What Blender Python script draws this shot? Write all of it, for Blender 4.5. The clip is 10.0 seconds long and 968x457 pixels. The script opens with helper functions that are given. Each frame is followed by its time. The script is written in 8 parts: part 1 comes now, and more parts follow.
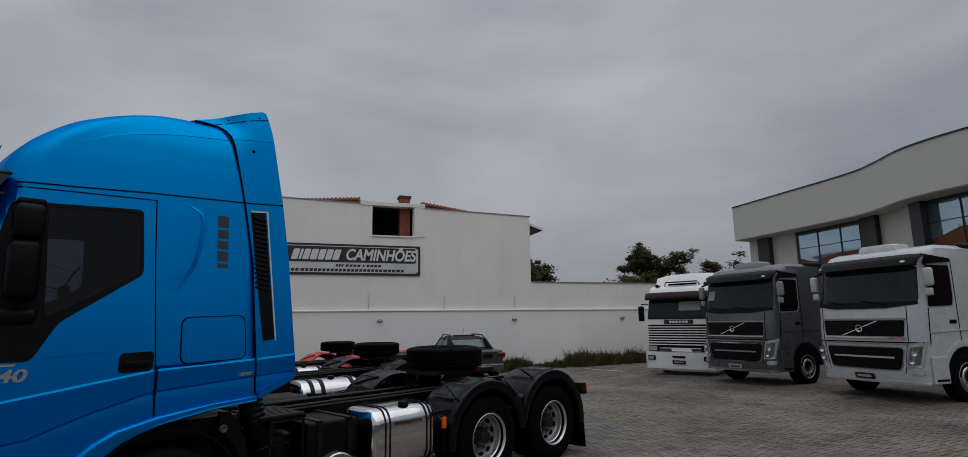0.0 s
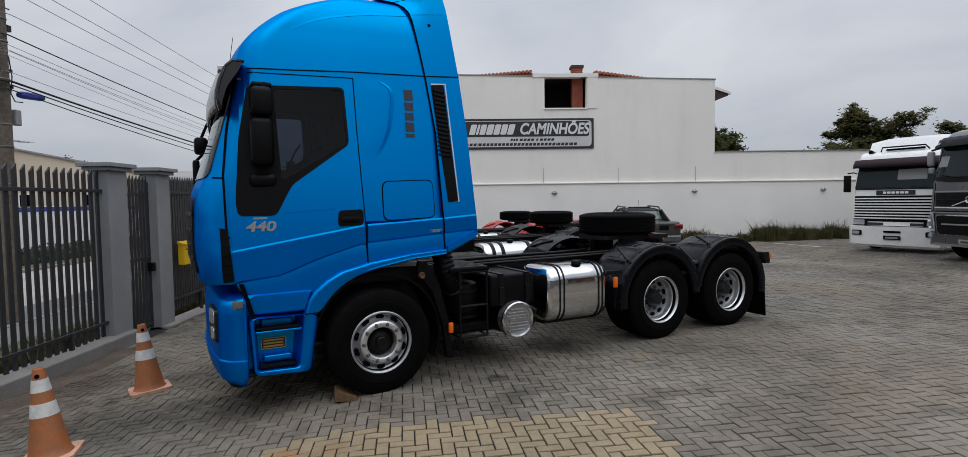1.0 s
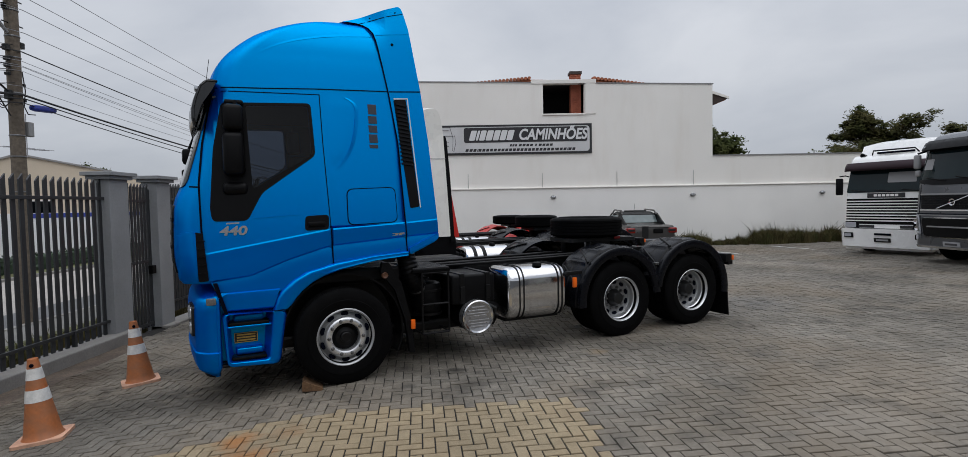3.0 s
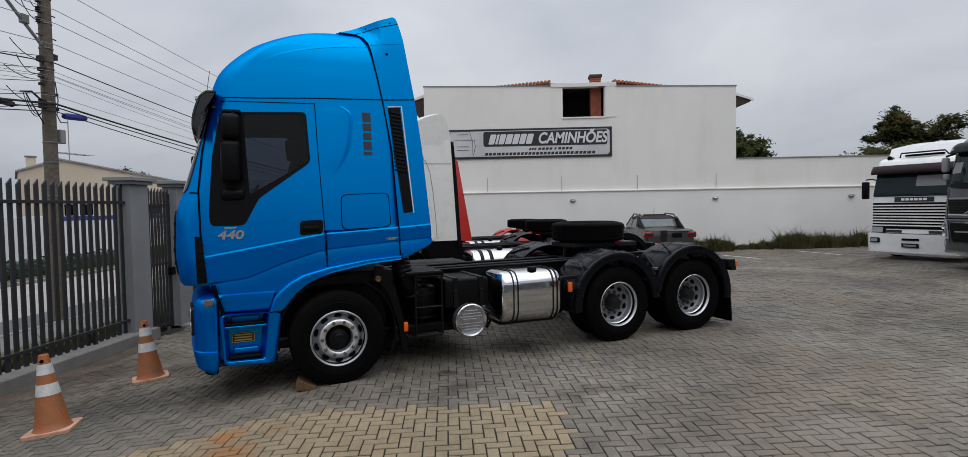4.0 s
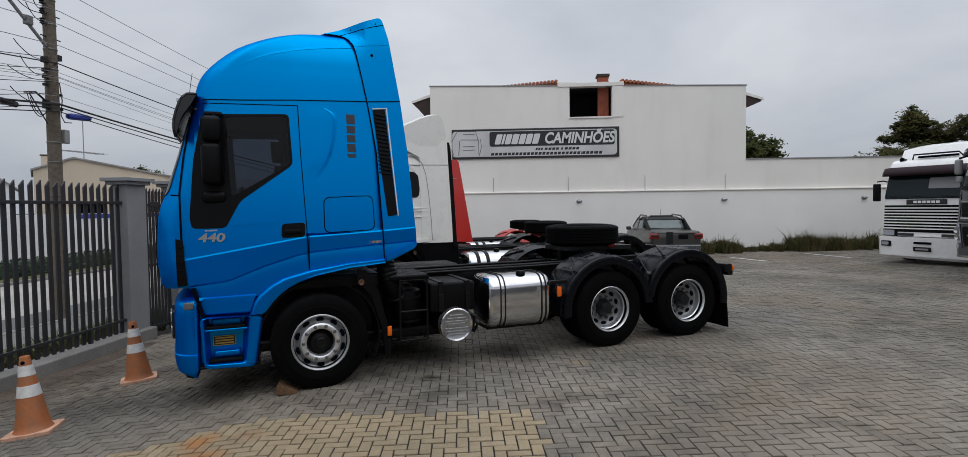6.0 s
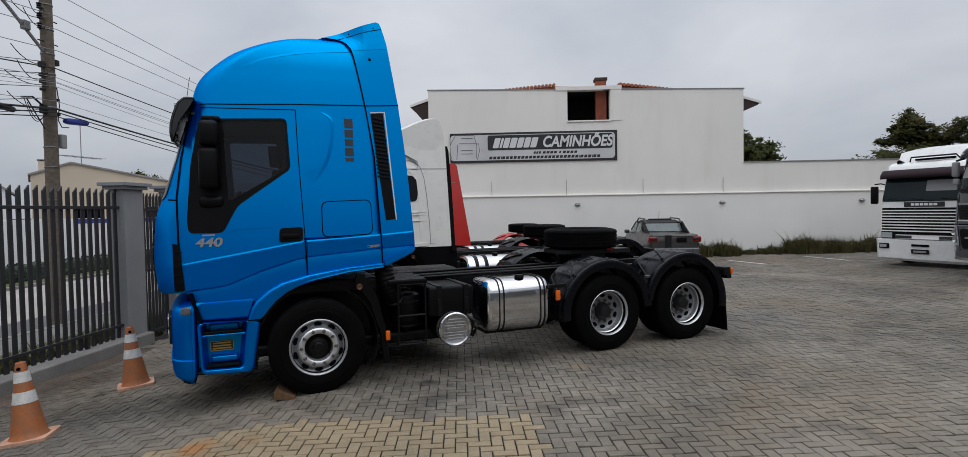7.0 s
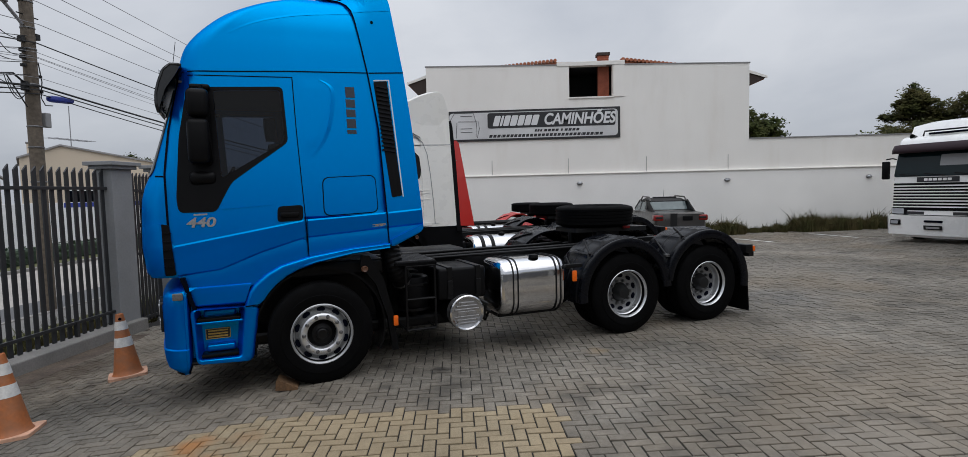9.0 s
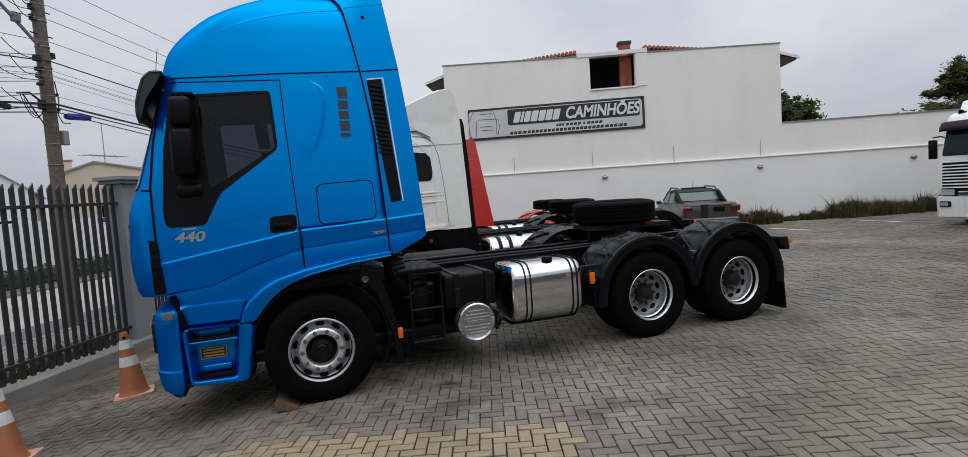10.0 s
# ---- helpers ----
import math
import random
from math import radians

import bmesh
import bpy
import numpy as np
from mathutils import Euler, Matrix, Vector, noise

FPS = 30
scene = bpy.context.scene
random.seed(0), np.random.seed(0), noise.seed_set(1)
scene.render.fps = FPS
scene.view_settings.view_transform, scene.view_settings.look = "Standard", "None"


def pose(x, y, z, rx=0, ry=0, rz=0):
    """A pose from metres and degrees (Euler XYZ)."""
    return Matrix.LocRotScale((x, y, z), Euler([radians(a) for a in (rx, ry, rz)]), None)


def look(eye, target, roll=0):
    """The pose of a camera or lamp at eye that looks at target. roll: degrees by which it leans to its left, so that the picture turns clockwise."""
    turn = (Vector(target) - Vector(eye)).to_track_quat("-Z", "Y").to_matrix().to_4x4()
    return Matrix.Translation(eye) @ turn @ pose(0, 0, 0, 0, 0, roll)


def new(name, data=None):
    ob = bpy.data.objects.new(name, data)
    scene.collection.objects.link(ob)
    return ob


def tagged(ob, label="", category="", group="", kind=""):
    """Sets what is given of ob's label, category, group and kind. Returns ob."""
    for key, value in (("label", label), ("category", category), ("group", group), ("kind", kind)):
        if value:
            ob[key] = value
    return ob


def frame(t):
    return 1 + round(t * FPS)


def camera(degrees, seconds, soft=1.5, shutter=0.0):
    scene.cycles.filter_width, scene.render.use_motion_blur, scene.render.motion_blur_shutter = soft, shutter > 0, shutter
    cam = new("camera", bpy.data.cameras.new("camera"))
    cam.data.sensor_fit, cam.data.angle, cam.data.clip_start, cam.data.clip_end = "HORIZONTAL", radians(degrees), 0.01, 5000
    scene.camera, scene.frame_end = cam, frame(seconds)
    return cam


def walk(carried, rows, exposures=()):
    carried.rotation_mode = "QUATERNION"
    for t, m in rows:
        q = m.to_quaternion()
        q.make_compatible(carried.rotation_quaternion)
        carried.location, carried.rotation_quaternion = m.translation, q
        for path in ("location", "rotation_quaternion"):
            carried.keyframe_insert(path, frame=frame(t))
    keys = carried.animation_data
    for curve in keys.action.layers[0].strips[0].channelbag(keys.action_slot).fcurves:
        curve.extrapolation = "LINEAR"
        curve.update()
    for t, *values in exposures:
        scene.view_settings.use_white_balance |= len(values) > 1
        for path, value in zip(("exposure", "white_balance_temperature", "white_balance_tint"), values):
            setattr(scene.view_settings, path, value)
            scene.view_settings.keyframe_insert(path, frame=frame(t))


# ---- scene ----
cam = camera(81.7, 10.0, soft=0.6)
PATH = [
    (0, (0.824, -5.366, 2.017), (1.496, -3.511, 2.347), -0.8),
    (0.1, (0.828, -5.355, 2.007), (1.411, -3.457, 2.247), -0.9),
    (0.2, (0.818, -5.385, 1.987), (1.303, -3.453, 2.166), -0.8),
    (0.3, (0.808, -5.405, 1.970), (1.193, -3.446, 2.080), -0.85),
    (0.4, (0.798, -5.418, 1.955), (1.084, -3.439, 2.004), -0.8),
    (0.5, (0.797, -5.422, 1.935), (0.988, -3.432, 1.936), -0.8),
    (0.8, (0.808, -5.482, 1.908), (0.888, -3.486, 1.824), -0.75),
    (1, (0.835, -5.517, 1.896), (0.908, -3.521, 1.793), -0.8),
    (1.5, (0.94, -5.68, 1.895), (1.006, -3.685, 1.761), -0.8),
    (2, (1.08, -5.804, 1.906), (1.146, -3.81, 1.764), -0.8),
    (2.2, (1.146, -5.874, 1.925), (1.215, -3.878, 1.811), -0.8),
    (3.3, (1.581, -6.019, 1.898), (1.548, -4.021, 1.819), -1.3),
    (3.5, (1.674, -6.055, 1.906), (1.604, -4.058, 1.835), -1.3),
    (4, (1.885, -6.084, 1.924), (1.802, -4.087, 1.848), -1.0),
    (4.5, (2.141, -5.942, 1.926), (2.01, -3.948, 1.839), -0.7),
    (5, (2.225, -5.908, 1.944), (2.086, -3.915, 1.847), -0.4),
    (5.5, (2.208, -5.979, 1.966), (2.073, -3.986, 1.876), -0.6),
    (7, (2.205, -5.96, 1.972), (2.081, -3.965, 1.906), -0.9),
    (7.5, (2.143, -5.964, 1.966), (2.032, -3.969, 1.896), -0.9),
    (8, (2.026, -5.944, 1.947), (1.922, -3.948, 1.861), -1.1),
    (8.5, (1.962, -5.745, 1.91), (1.855, -3.75, 1.799), -1.1),
    (9, (1.991, -5.531, 1.912), (1.879, -3.538, 1.779), -1.4),
    (9.3, (2.020, -5.425, 1.915), (1.912, -3.433, 1.776), -2.8),
    (9.5, (2.026, -5.309, 1.917), (1.917, -3.317, 1.774), -3.1),
    (9.7, (2.070, -5.226, 1.917), (1.959, -3.235, 1.765), -3.1),
    (10, (2.208, -5.102, 1.925), (1.989, -3.118, 1.79), -3.8),
]
EXPOSURES = [(0.0, -0.86), (0.2, -0.68), (0.4, -0.42), (0.6, -0.25), (0.9, -0.12), (2.4, -0.10), (3.4, -0.15), (8.6, -0.16), (9.2, -0.10), (10.0, -0.02)]
walk(cam, [(t, look(eye, target, roll)) for t, eye, target, roll in PATH], EXPOSURES)

# ---- sky and light: a bright, closed cloud cover with darker banks ----
world = bpy.data.worlds.new("overcast_sky")
scene.world = world
world.use_nodes = True
wn, wl = world.node_tree.nodes, world.node_tree.links
wn.clear()
w_out = wn.new("ShaderNodeOutputWorld")
w_bg = wn.new("ShaderNodeBackground")
w_sky = wn.new("ShaderNodeTexSky")
w_sky.sky_type = 'NISHITA'
w_sky.sun_disc = False
w_sky.sun_elevation, w_sky.sun_rotation = radians(65), radians(143)
w_co = wn.new("ShaderNodeTexCoord")
w_map = wn.new("ShaderNodeMapping")
w_map.inputs["Scale"].default_value = (1.0, 1.0, 2.6)
w_n1 = wn.new("ShaderNodeTexNoise")
w_n1.inputs["Scale"].default_value, w_n1.inputs["Detail"].default_value = 1.7, 7.0
w_n1.inputs["Roughness"].default_value, w_n1.inputs["Distortion"].default_value = 0.5, 0.35
w_ramp = wn.new("ShaderNodeValToRGB")
w_ramp.color_ramp.elements[0].position, w_ramp.color_ramp.elements[0].color = 0.32, (4.7, 5.15, 6.0, 1)
w_ramp.color_ramp.elements[1].position, w_ramp.color_ramp.elements[1].color = 0.68, (7.9, 8.2, 8.8, 1)
w_mix = wn.new("ShaderNodeMix")
w_mix.data_type = 'RGBA'
w_mix.inputs[0].default_value = 0.93
wl.new(w_co.outputs["Generated"], w_map.inputs["Vector"])
wl.new(w_map.outputs["Vector"], w_n1.inputs["Vector"])
wl.new(w_n1.outputs["Fac"], w_ramp.inputs["Fac"])
wl.new(w_sky.outputs["Color"], w_mix.inputs[6])
wl.new(w_ramp.outputs["Color"], w_mix.inputs[7])
w_sep = wn.new("ShaderNodeSeparateXYZ")
w_up = wn.new("ShaderNodeMapRange")
w_up.inputs[1].default_value, w_up.inputs[2].default_value, w_up.inputs[3].default_value, w_up.inputs[4].default_value = 0.05, 0.75, 0.96, 1.5
w_gain = wn.new("ShaderNodeVectorMath")
w_gain.operation = 'SCALE'
wl.new(w_co.outputs["Generated"], w_sep.inputs[0])
wl.new(w_sep.outputs["Z"], w_up.inputs[0])
wl.new(w_mix.outputs[2], w_gain.inputs[0])
wl.new(w_up.outputs[0], w_gain.inputs["Scale"])
w_zen = wn.new("ShaderNodeMapRange")
w_zen.inputs[1].default_value, w_zen.inputs[2].default_value, w_zen.inputs[3].default_value, w_zen.inputs[4].default_value = 0.5, 1.0, 1.0, 2.0
w_high = wn.new("ShaderNodeVectorMath")
w_high.operation = 'SCALE'
wl.new(w_sep.outputs["Z"], w_zen.inputs[0])
wl.new(w_gain.outputs[0], w_high.inputs[0])
wl.new(w_zen.outputs[0], w_high.inputs["Scale"])
wl.new(w_high.outputs[0], w_bg.inputs["Color"])
w_bg.inputs["Strength"].default_value = 0.085
wl.new(w_bg.outputs["Background"], w_out.inputs["Surface"])

sun = new("sun", bpy.data.lights.new("sun", 'SUN'))
sun.data.energy, sun.data.angle, sun.data.color = 0.9, radians(75), (1.0, 0.97, 0.93)
sun.matrix_world = look((4.5, -6, 16), (0, 0, 0))

# ---- materials ----
def mat(name, color, rough=0.5, metal=0.0, grain=0.0, grain_scale=40.0, stain=0.0, stain_scale=1.5, bump=0.0, bump_scale=120.0, coat=0.0, spec=0.5, stain_color=None, per=0.0, space="Object"):
    """A paint-like surface with variation at two scales, relief, and a random shade per piece."""
    m = bpy.data.materials.new(name)
    m.use_nodes = True
    n, l = m.node_tree.nodes, m.node_tree.links
    b = n["Principled BSDF"]
    b.inputs["Roughness"].default_value, b.inputs["Metallic"].default_value = rough, metal
    b.inputs["Coat Weight"].default_value, b.inputs["Coat Roughness"].default_value = coat, 0.06
    b.inputs["Specular IOR Level"].default_value = spec
    co = n.new("ShaderNodeTexCoord")
    col = n.new("ShaderNodeRGB")
    col.outputs[0].default_value = (*color, 1)
    last = col.outputs[0]

    def noise_at(scale, detail=5.0):
        t = n.new("ShaderNodeTexNoise")
        t.inputs["Scale"].default_value, t.inputs["Detail"].default_value = scale, detail
        l.new(co.outputs[space], t.inputs["Vector"])
        return t.outputs["Fac"]

    def scaled(fac, lo, hi):
        r = n.new("ShaderNodeMapRange")
        r.inputs[1].default_value, r.inputs[2].default_value, r.inputs[3].default_value, r.inputs[4].default_value = 0.3, 0.7, lo, hi
        l.new(fac, r.inputs[0])
        return r.outputs[0]

    def times(color_out, value_out):
        x = n.new("ShaderNodeVectorMath")
        x.operation = 'SCALE'
        l.new(color_out, x.inputs[0])
        l.new(value_out, x.inputs["Scale"])
        return x.outputs[0]

    if grain:
        last = times(last, scaled(noise_at(grain_scale), 1 - grain, 1 + grain))
    if stain:
        if stain_color:
            x = n.new("ShaderNodeMix")
            x.data_type = 'RGBA'
            l.new(scaled(noise_at(stain_scale), 0.0, stain), x.inputs[0])
            l.new(last, x.inputs[6])
            x.inputs[7].default_value = (*stain_color, 1)
            last = x.outputs[2]
        else:
            last = times(last, scaled(noise_at(stain_scale), 1 - stain, 1 + stain * 0.5))
        l.new(scaled(noise_at(stain_scale * 2.3), max(rough - 0.08, 0.02), min(rough + 0.1, 1)), b.inputs["Roughness"])
    if per:
        oi = n.new("ShaderNodeObjectInfo")
        r = n.new("ShaderNodeMapRange")
        r.inputs[3].default_value, r.inputs[4].default_value = 1 - per, 1 + per
        l.new(oi.outputs["Random"], r.inputs[0])
        last = times(last, r.outputs[0])
    l.new(last, b.inputs["Base Color"])
    if bump:
        bp = n.new("ShaderNodeBump")
        bp.inputs["Strength"].default_value, bp.inputs["Distance"].default_value = bump, 0.01
        l.new(noise_at(bump_scale), bp.inputs["Height"])
        l.new(bp.outputs["Normal"], b.inputs["Normal"])
    return m


M = {}


def flake_paint(name, pigment, flake, share, rough=0.3):
    """Metallic lorry paint: bright flakes over a deep pigment, under a thin lacquer."""
    m = mat(name, flake, rough, 1.0, 0.04, 500, spec=0.1)
    m.node_tree.nodes["Principled BSDF"].inputs["Specular Tint"].default_value = (0.3, 0.75, 1.0, 1)
    n, l = m.node_tree.nodes, m.node_tree.links
    b, out = n["Principled BSDF"], n["Material Output"]
    under = n.new("ShaderNodeBsdfPrincipled")
    under.inputs["Base Color"].default_value = (*pigment, 1)
    under.inputs["Roughness"].default_value, under.inputs["Specular IOR Level"].default_value = 0.25, 0.0
    mix = n.new("ShaderNodeMixShader")
    mix.inputs[0].default_value = share
    l.new(under.outputs[0], mix.inputs[1])
    l.new(b.outputs[0], mix.inputs[2])
    l.new(mix.outputs[0], out.inputs["Surface"])
    return m


def tinted_pane(name, tint, gloss):
    """Clear tinted glass: light passes with a tint, with a mirror gloss that grows towards grazing."""
    m = bpy.data.materials.new(name)
    m.use_nodes = True
    n, l = m.node_tree.nodes, m.node_tree.links
    n.remove(n["Principled BSDF"])
    clear, shine, mix, fr = n.new("ShaderNodeBsdfTransparent"), n.new("ShaderNodeBsdfGlossy"), n.new("ShaderNodeMixShader"), n.new("ShaderNodeFresnel")
    clear.inputs["Color"].default_value = (*tint, 1)
    shine.inputs["Roughness"].default_value = 0.02
    shine.inputs["Color"].default_value = (gloss, gloss, gloss, 1)
    fr.inputs["IOR"].default_value = 1.42
    l.new(fr.outputs[0], mix.inputs[0])
    l.new(clear.outputs[0], mix.inputs[1])
    l.new(shine.outputs[0], mix.inputs[2])
    l.new(mix.outputs[0], n["Material Output"].inputs["Surface"])
    return m


M["blue"] = flake_paint("blue_metallic_paint", (0.0, 0.045, 0.44), (0.0, 0.41, 0.82), 0.5)
M["cab_glass"] = tinted_pane("smoked_cab_glass", (0.17, 0.20, 0.245), 0.6)
M["pale_paint"] = mat("pale_grey_white_paint", (0.50, 0.52, 0.52), 0.28, 0.0, 0.02, 300, 0.06, 2.0, coat=0.4)
M["white_paint"] = mat("white_truck_paint", (0.88, 0.875, 0.85), 0.3, 0.0, 0.02, 300, 0.06, 2.0, coat=0.5)
M["cream_paint"] = mat("cream_white_truck_paint", (0.82, 0.79, 0.72), 0.3, 0.0, 0.01, 300, 0.02, 2.0, coat=0.4)
M["red_paint"] = mat("red_truck_paint", (0.50, 0.016, 0.01), 0.35, 0.0, 0.03, 300, 0.06, 2.0, coat=0.4)
M["grey_paint"] = mat("grey_metallic_paint", (0.10, 0.105, 0.115), 0.32, 0.5, 0.03, 400, 0.06, 2.0, coat=0.5)
M["silver_paint"] = mat("silver_grey_paint", (0.06, 0.056, 0.053), 0.35, 0.5, 0.03, 400, 0.06, 2.0, coat=0.4)
M["black_plastic"] = mat("black_plastic", (0.0035, 0.0035, 0.004), 0.42, 0.0, 0.1, 200, 0.15, 4.0, bump=0.08, bump_scale=400, spec=0.12)
M["fender_plastic"] = mat("fender_plastic", (0.003, 0.0035, 0.0055), 0.24, 0.0, 0.1, 150, 0.2, 3.0, bump=0.05, bump_scale=300, spec=0.18)
M["chassis"] = mat("chassis_black_paint", (0.004, 0.004, 0.0045), 0.4, 0.0, 0.2, 80, 0.3, 3.0, bump=0.1, spec=0.22)
M["rubber"] = mat("tyre_rubber", (0.0028, 0.0028, 0.003), 0.75, 0.0, 0.12, 90, 0.25, 5.0, bump=0.1, bump_scale=200, spec=0.06)
M["tail_red"] = mat("tail_lamp_red", (0.22, 0.01, 0.008), 0.2)
# near-black of seams; also paints the shade in holes, gaps and wheel wells
M["seam"] = mat("seam_and_hole_black", (0.002, 0.003, 0.008), 0.8, spec=0.05)
M["plate_steel"] = mat("worn_plate_steel", (0.025, 0.025, 0.027), 0.5, 0.4, 0.2, 60, 0.3, 6.0)
M["chrome"] = mat("polished_aluminium", (0.66, 0.66, 0.67), 0.08, 1.0, 0.03, 60, 0.05, 5.0, bump=0.03, bump_scale=30)
M["badge_silver"] = mat("badge_silver", (0.5, 0.51, 0.52), 0.25, 0.6, coat=0.3)
M["orange_dark"] = mat("marker_lamp_rim", (0.10, 0.045, 0.025), 0.4)
M["repeater"] = mat("repeater_lens", (0.16, 0.16, 0.16), 0.15, 0.3, 0.2, 60)
M["disc_steel"] = mat("brushed_disc_steel", (0.42, 0.42, 0.43), 0.3, 0.9, 0.06, 60, 0.1, 8.0)
# pale colour stands in for sky seen through and reflected by the panes
M["window_pale"] = mat("window_glass_painted_sky", (0.12, 0.15, 0.15), 0.1, 0.0, 0.15, 4)
M["rim"] = mat("painted_silver_rim", (0.66, 0.67, 0.68), 0.32, 0.8, 0.06, 90, 0.12, 6.0)
M["hub_dark"] = mat("hub_dark_steel", (0.012, 0.0125, 0.013), 0.45, 0.4, 0.1, 90)
M["steel"] = mat("worn_steel", (0.20, 0.20, 0.20), 0.4, 0.9, 0.15, 60, 0.2, 6.0)
M["orange_lens"] = mat("orange_lens", (0.80, 0.13, 0.005), 0.3, 0.0, 0.05, 100)
M["red_lens"] = mat("red_lens", (0.14, 0.008, 0.008), 0.22, 0.0, 0.05, 100)
M["lamp_glass"] = mat("headlamp_glass", (0.55, 0.57, 0.6), 0.08, 0.4, 0.1, 60)
M["glass"] = mat("tinted_glass", (0.004, 0.0045, 0.006), 0.03, 0.0, 0.0, 40, spec=0.17)
M["shield"] = mat("windscreen_glass", (0.007, 0.016, 0.018), 0.04, 0.0, 0.1, 3, spec=0.25)
M["plaster"] = mat("white_painted_plaster", (0.87, 0.845, 0.795), 0.85, 0.0, 0.03, 30, 0.05, 0.35, bump=0.15, bump_scale=60)


def streaked(m, color, most):
    """Adds faint rain streaks that run down the wall."""
    n, l = m.node_tree.nodes, m.node_tree.links
    b = n["Principled BSDF"]
    old = b.inputs["Base Color"].links[0].from_socket
    co, mp, t, r, x = n.new("ShaderNodeTexCoord"), n.new("ShaderNodeMapping"), n.new("ShaderNodeTexNoise"), n.new("ShaderNodeMapRange"), n.new("ShaderNodeMix")
    mp.inputs["Scale"].default_value = (0.9, 1.0, 0.2)
    t.inputs["Scale"].default_value, t.inputs["Detail"].default_value, t.inputs["Roughness"].default_value = 1.6, 6.0, 0.65
    r.inputs[1].default_value, r.inputs[2].default_value, r.inputs[3].default_value, r.inputs[4].default_value = 0.5, 0.75, 0.0, most
    x.data_type = 'RGBA'
    l.new(co.outputs["Object"], mp.inputs["Vector"])
    l.new(mp.outputs["Vector"], t.inputs["Vector"])
    l.new(t.outputs["Fac"], r.inputs[0])
    l.new(r.outputs[0], x.inputs[0])
    l.new(old, x.inputs[6])
    x.inputs[7].default_value = (*color, 1)
    l.new(x.outputs[2], b.inputs["Base Color"])


streaked(M["plaster"], (0.62, 0.55, 0.46), 0.2)
M["plaster_low"] = mat("white_painted_wall", (0.87, 0.855, 0.82), 0.85, 0.0, 0.03, 30, 0.06, 0.5, bump=0.15, bump_scale=60)
M["dealer"] = mat("beige_grey_plaster", (0.60, 0.585, 0.535), 0.8, 0.0, 0.03, 30, 0.05, 0.3, bump=0.1)
M["column"] = mat("dark_column_cladding", (0.03, 0.028, 0.028), 0.5, 0.0, 0.1, 20)
M["facade_glass"] = mat("facade_glass", (0.42, 0.55, 0.64), 0.05, 0.75, 0.08, 1.0, spec=0.9)
M["brick_red"] = mat("red_brickwork", (0.30, 0.085, 0.045), 0.85, 0.0, 0.15, 30, 0.2, 4.0, bump=0.2)
M["roof_tile"] = mat("clay_roof_tile", (0.36, 0.12, 0.06), 0.85, 0.0, 0.12, 20, 0.25, 1.2, bump=0.2)
# the room's shade is put into this near-black colour
M["room_shade"] = mat("room_shade", (0.02, 0.02, 0.02), 0.9)
M["eave"] = mat("eave_dark_timber", (0.045, 0.03, 0.025), 0.8, 0.0, 0.15, 20)
M["sign_white"] = mat("sign_print_silver", (0.62, 0.62, 0.62), 0.5, 0.0, 0.03, 30, 0.15, 0.8)
M["sign_black"] = mat("sign_print_black", (0.02, 0.02, 0.022), 0.5, 0.0, 0.1, 60)
M["sign_letter"] = mat("sign_letter_silver", (0.7, 0.7, 0.7), 0.5)
M["fence"] = mat("fence_grey_paint", (0.022, 0.0235, 0.026), 0.45, 0.0, 0.1, 60, 0.15, 2.0)
M["pillar"] = mat("grey_painted_plaster", (0.235, 0.24, 0.245), 0.8, 0.0, 0.05, 30, 0.12, 1.5, bump=0.15, bump_scale=60)
M["kerb"] = mat("kerb_concrete", (0.22, 0.21, 0.195), 0.9, 0.0, 0.12, 40, 0.2, 2.0, bump=0.2)
M["cone"] = mat("faded_orange_plastic", (0.42, 0.13, 0.035), 0.6, 0.0, 0.15, 40, 0.85, 9.0, stain_color=(0.27, 0.12, 0.06), bump=0.1)
M["cone_base"] = mat("faded_cone_base", (0.58, 0.33, 0.22), 0.7, 0.0, 0.12, 40, 0.25, 8.0, bump=0.1)
M["cone_white"] = mat("reflective_white_band", (0.66, 0.65, 0.62), 0.55, 0.0, 0.08, 60, 0.2, 12.0)
M["timber"] = mat("worn_timber", (0.13, 0.07, 0.032), 0.85, 0.0, 0.2, 50, 0.25, 12.0, bump=0.2)
M["asphalt"] = mat("asphalt", (0.11, 0.11, 0.112), 0.9, 0.0, 0.2, 80, 0.15, 0.8, bump=0.2)
M["pavement"] = mat("concrete_pavement", (0.16, 0.155, 0.145), 0.9, 0.0, 0.12, 30, 0.2, 0.8, bump=0.2)
M["street_concrete"] = mat("pale_street_concrete", (0.35, 0.325, 0.295), 0.9, 0.0, 0.12, 30, 0.2, 0.6, bump=0.2)
M["soil"] = mat("brown_soil", (0.10, 0.074, 0.055), 0.95, 0.0, 0.3, 25, 0.4, 2.5, bump=0.4)
M["rim_grey"] = mat("grey_wheel_disc", (0.44, 0.45, 0.46), 0.38, 0.7, 0.08, 90, 0.15, 6.0)
# darker than the rim: the shade inside dished wheels is in this colour
M["disc_shaded"] = mat("shaded_wheel_disc", (0.26, 0.265, 0.27), 0.42, 0.6, 0.1, 90, 0.2, 6.0)
M["joint"] = mat("sand_and_earth", (0.014, 0.0125, 0.011), 0.95, 0.0, 0.25, 30, 0.3, 1.5, bump=0.3)
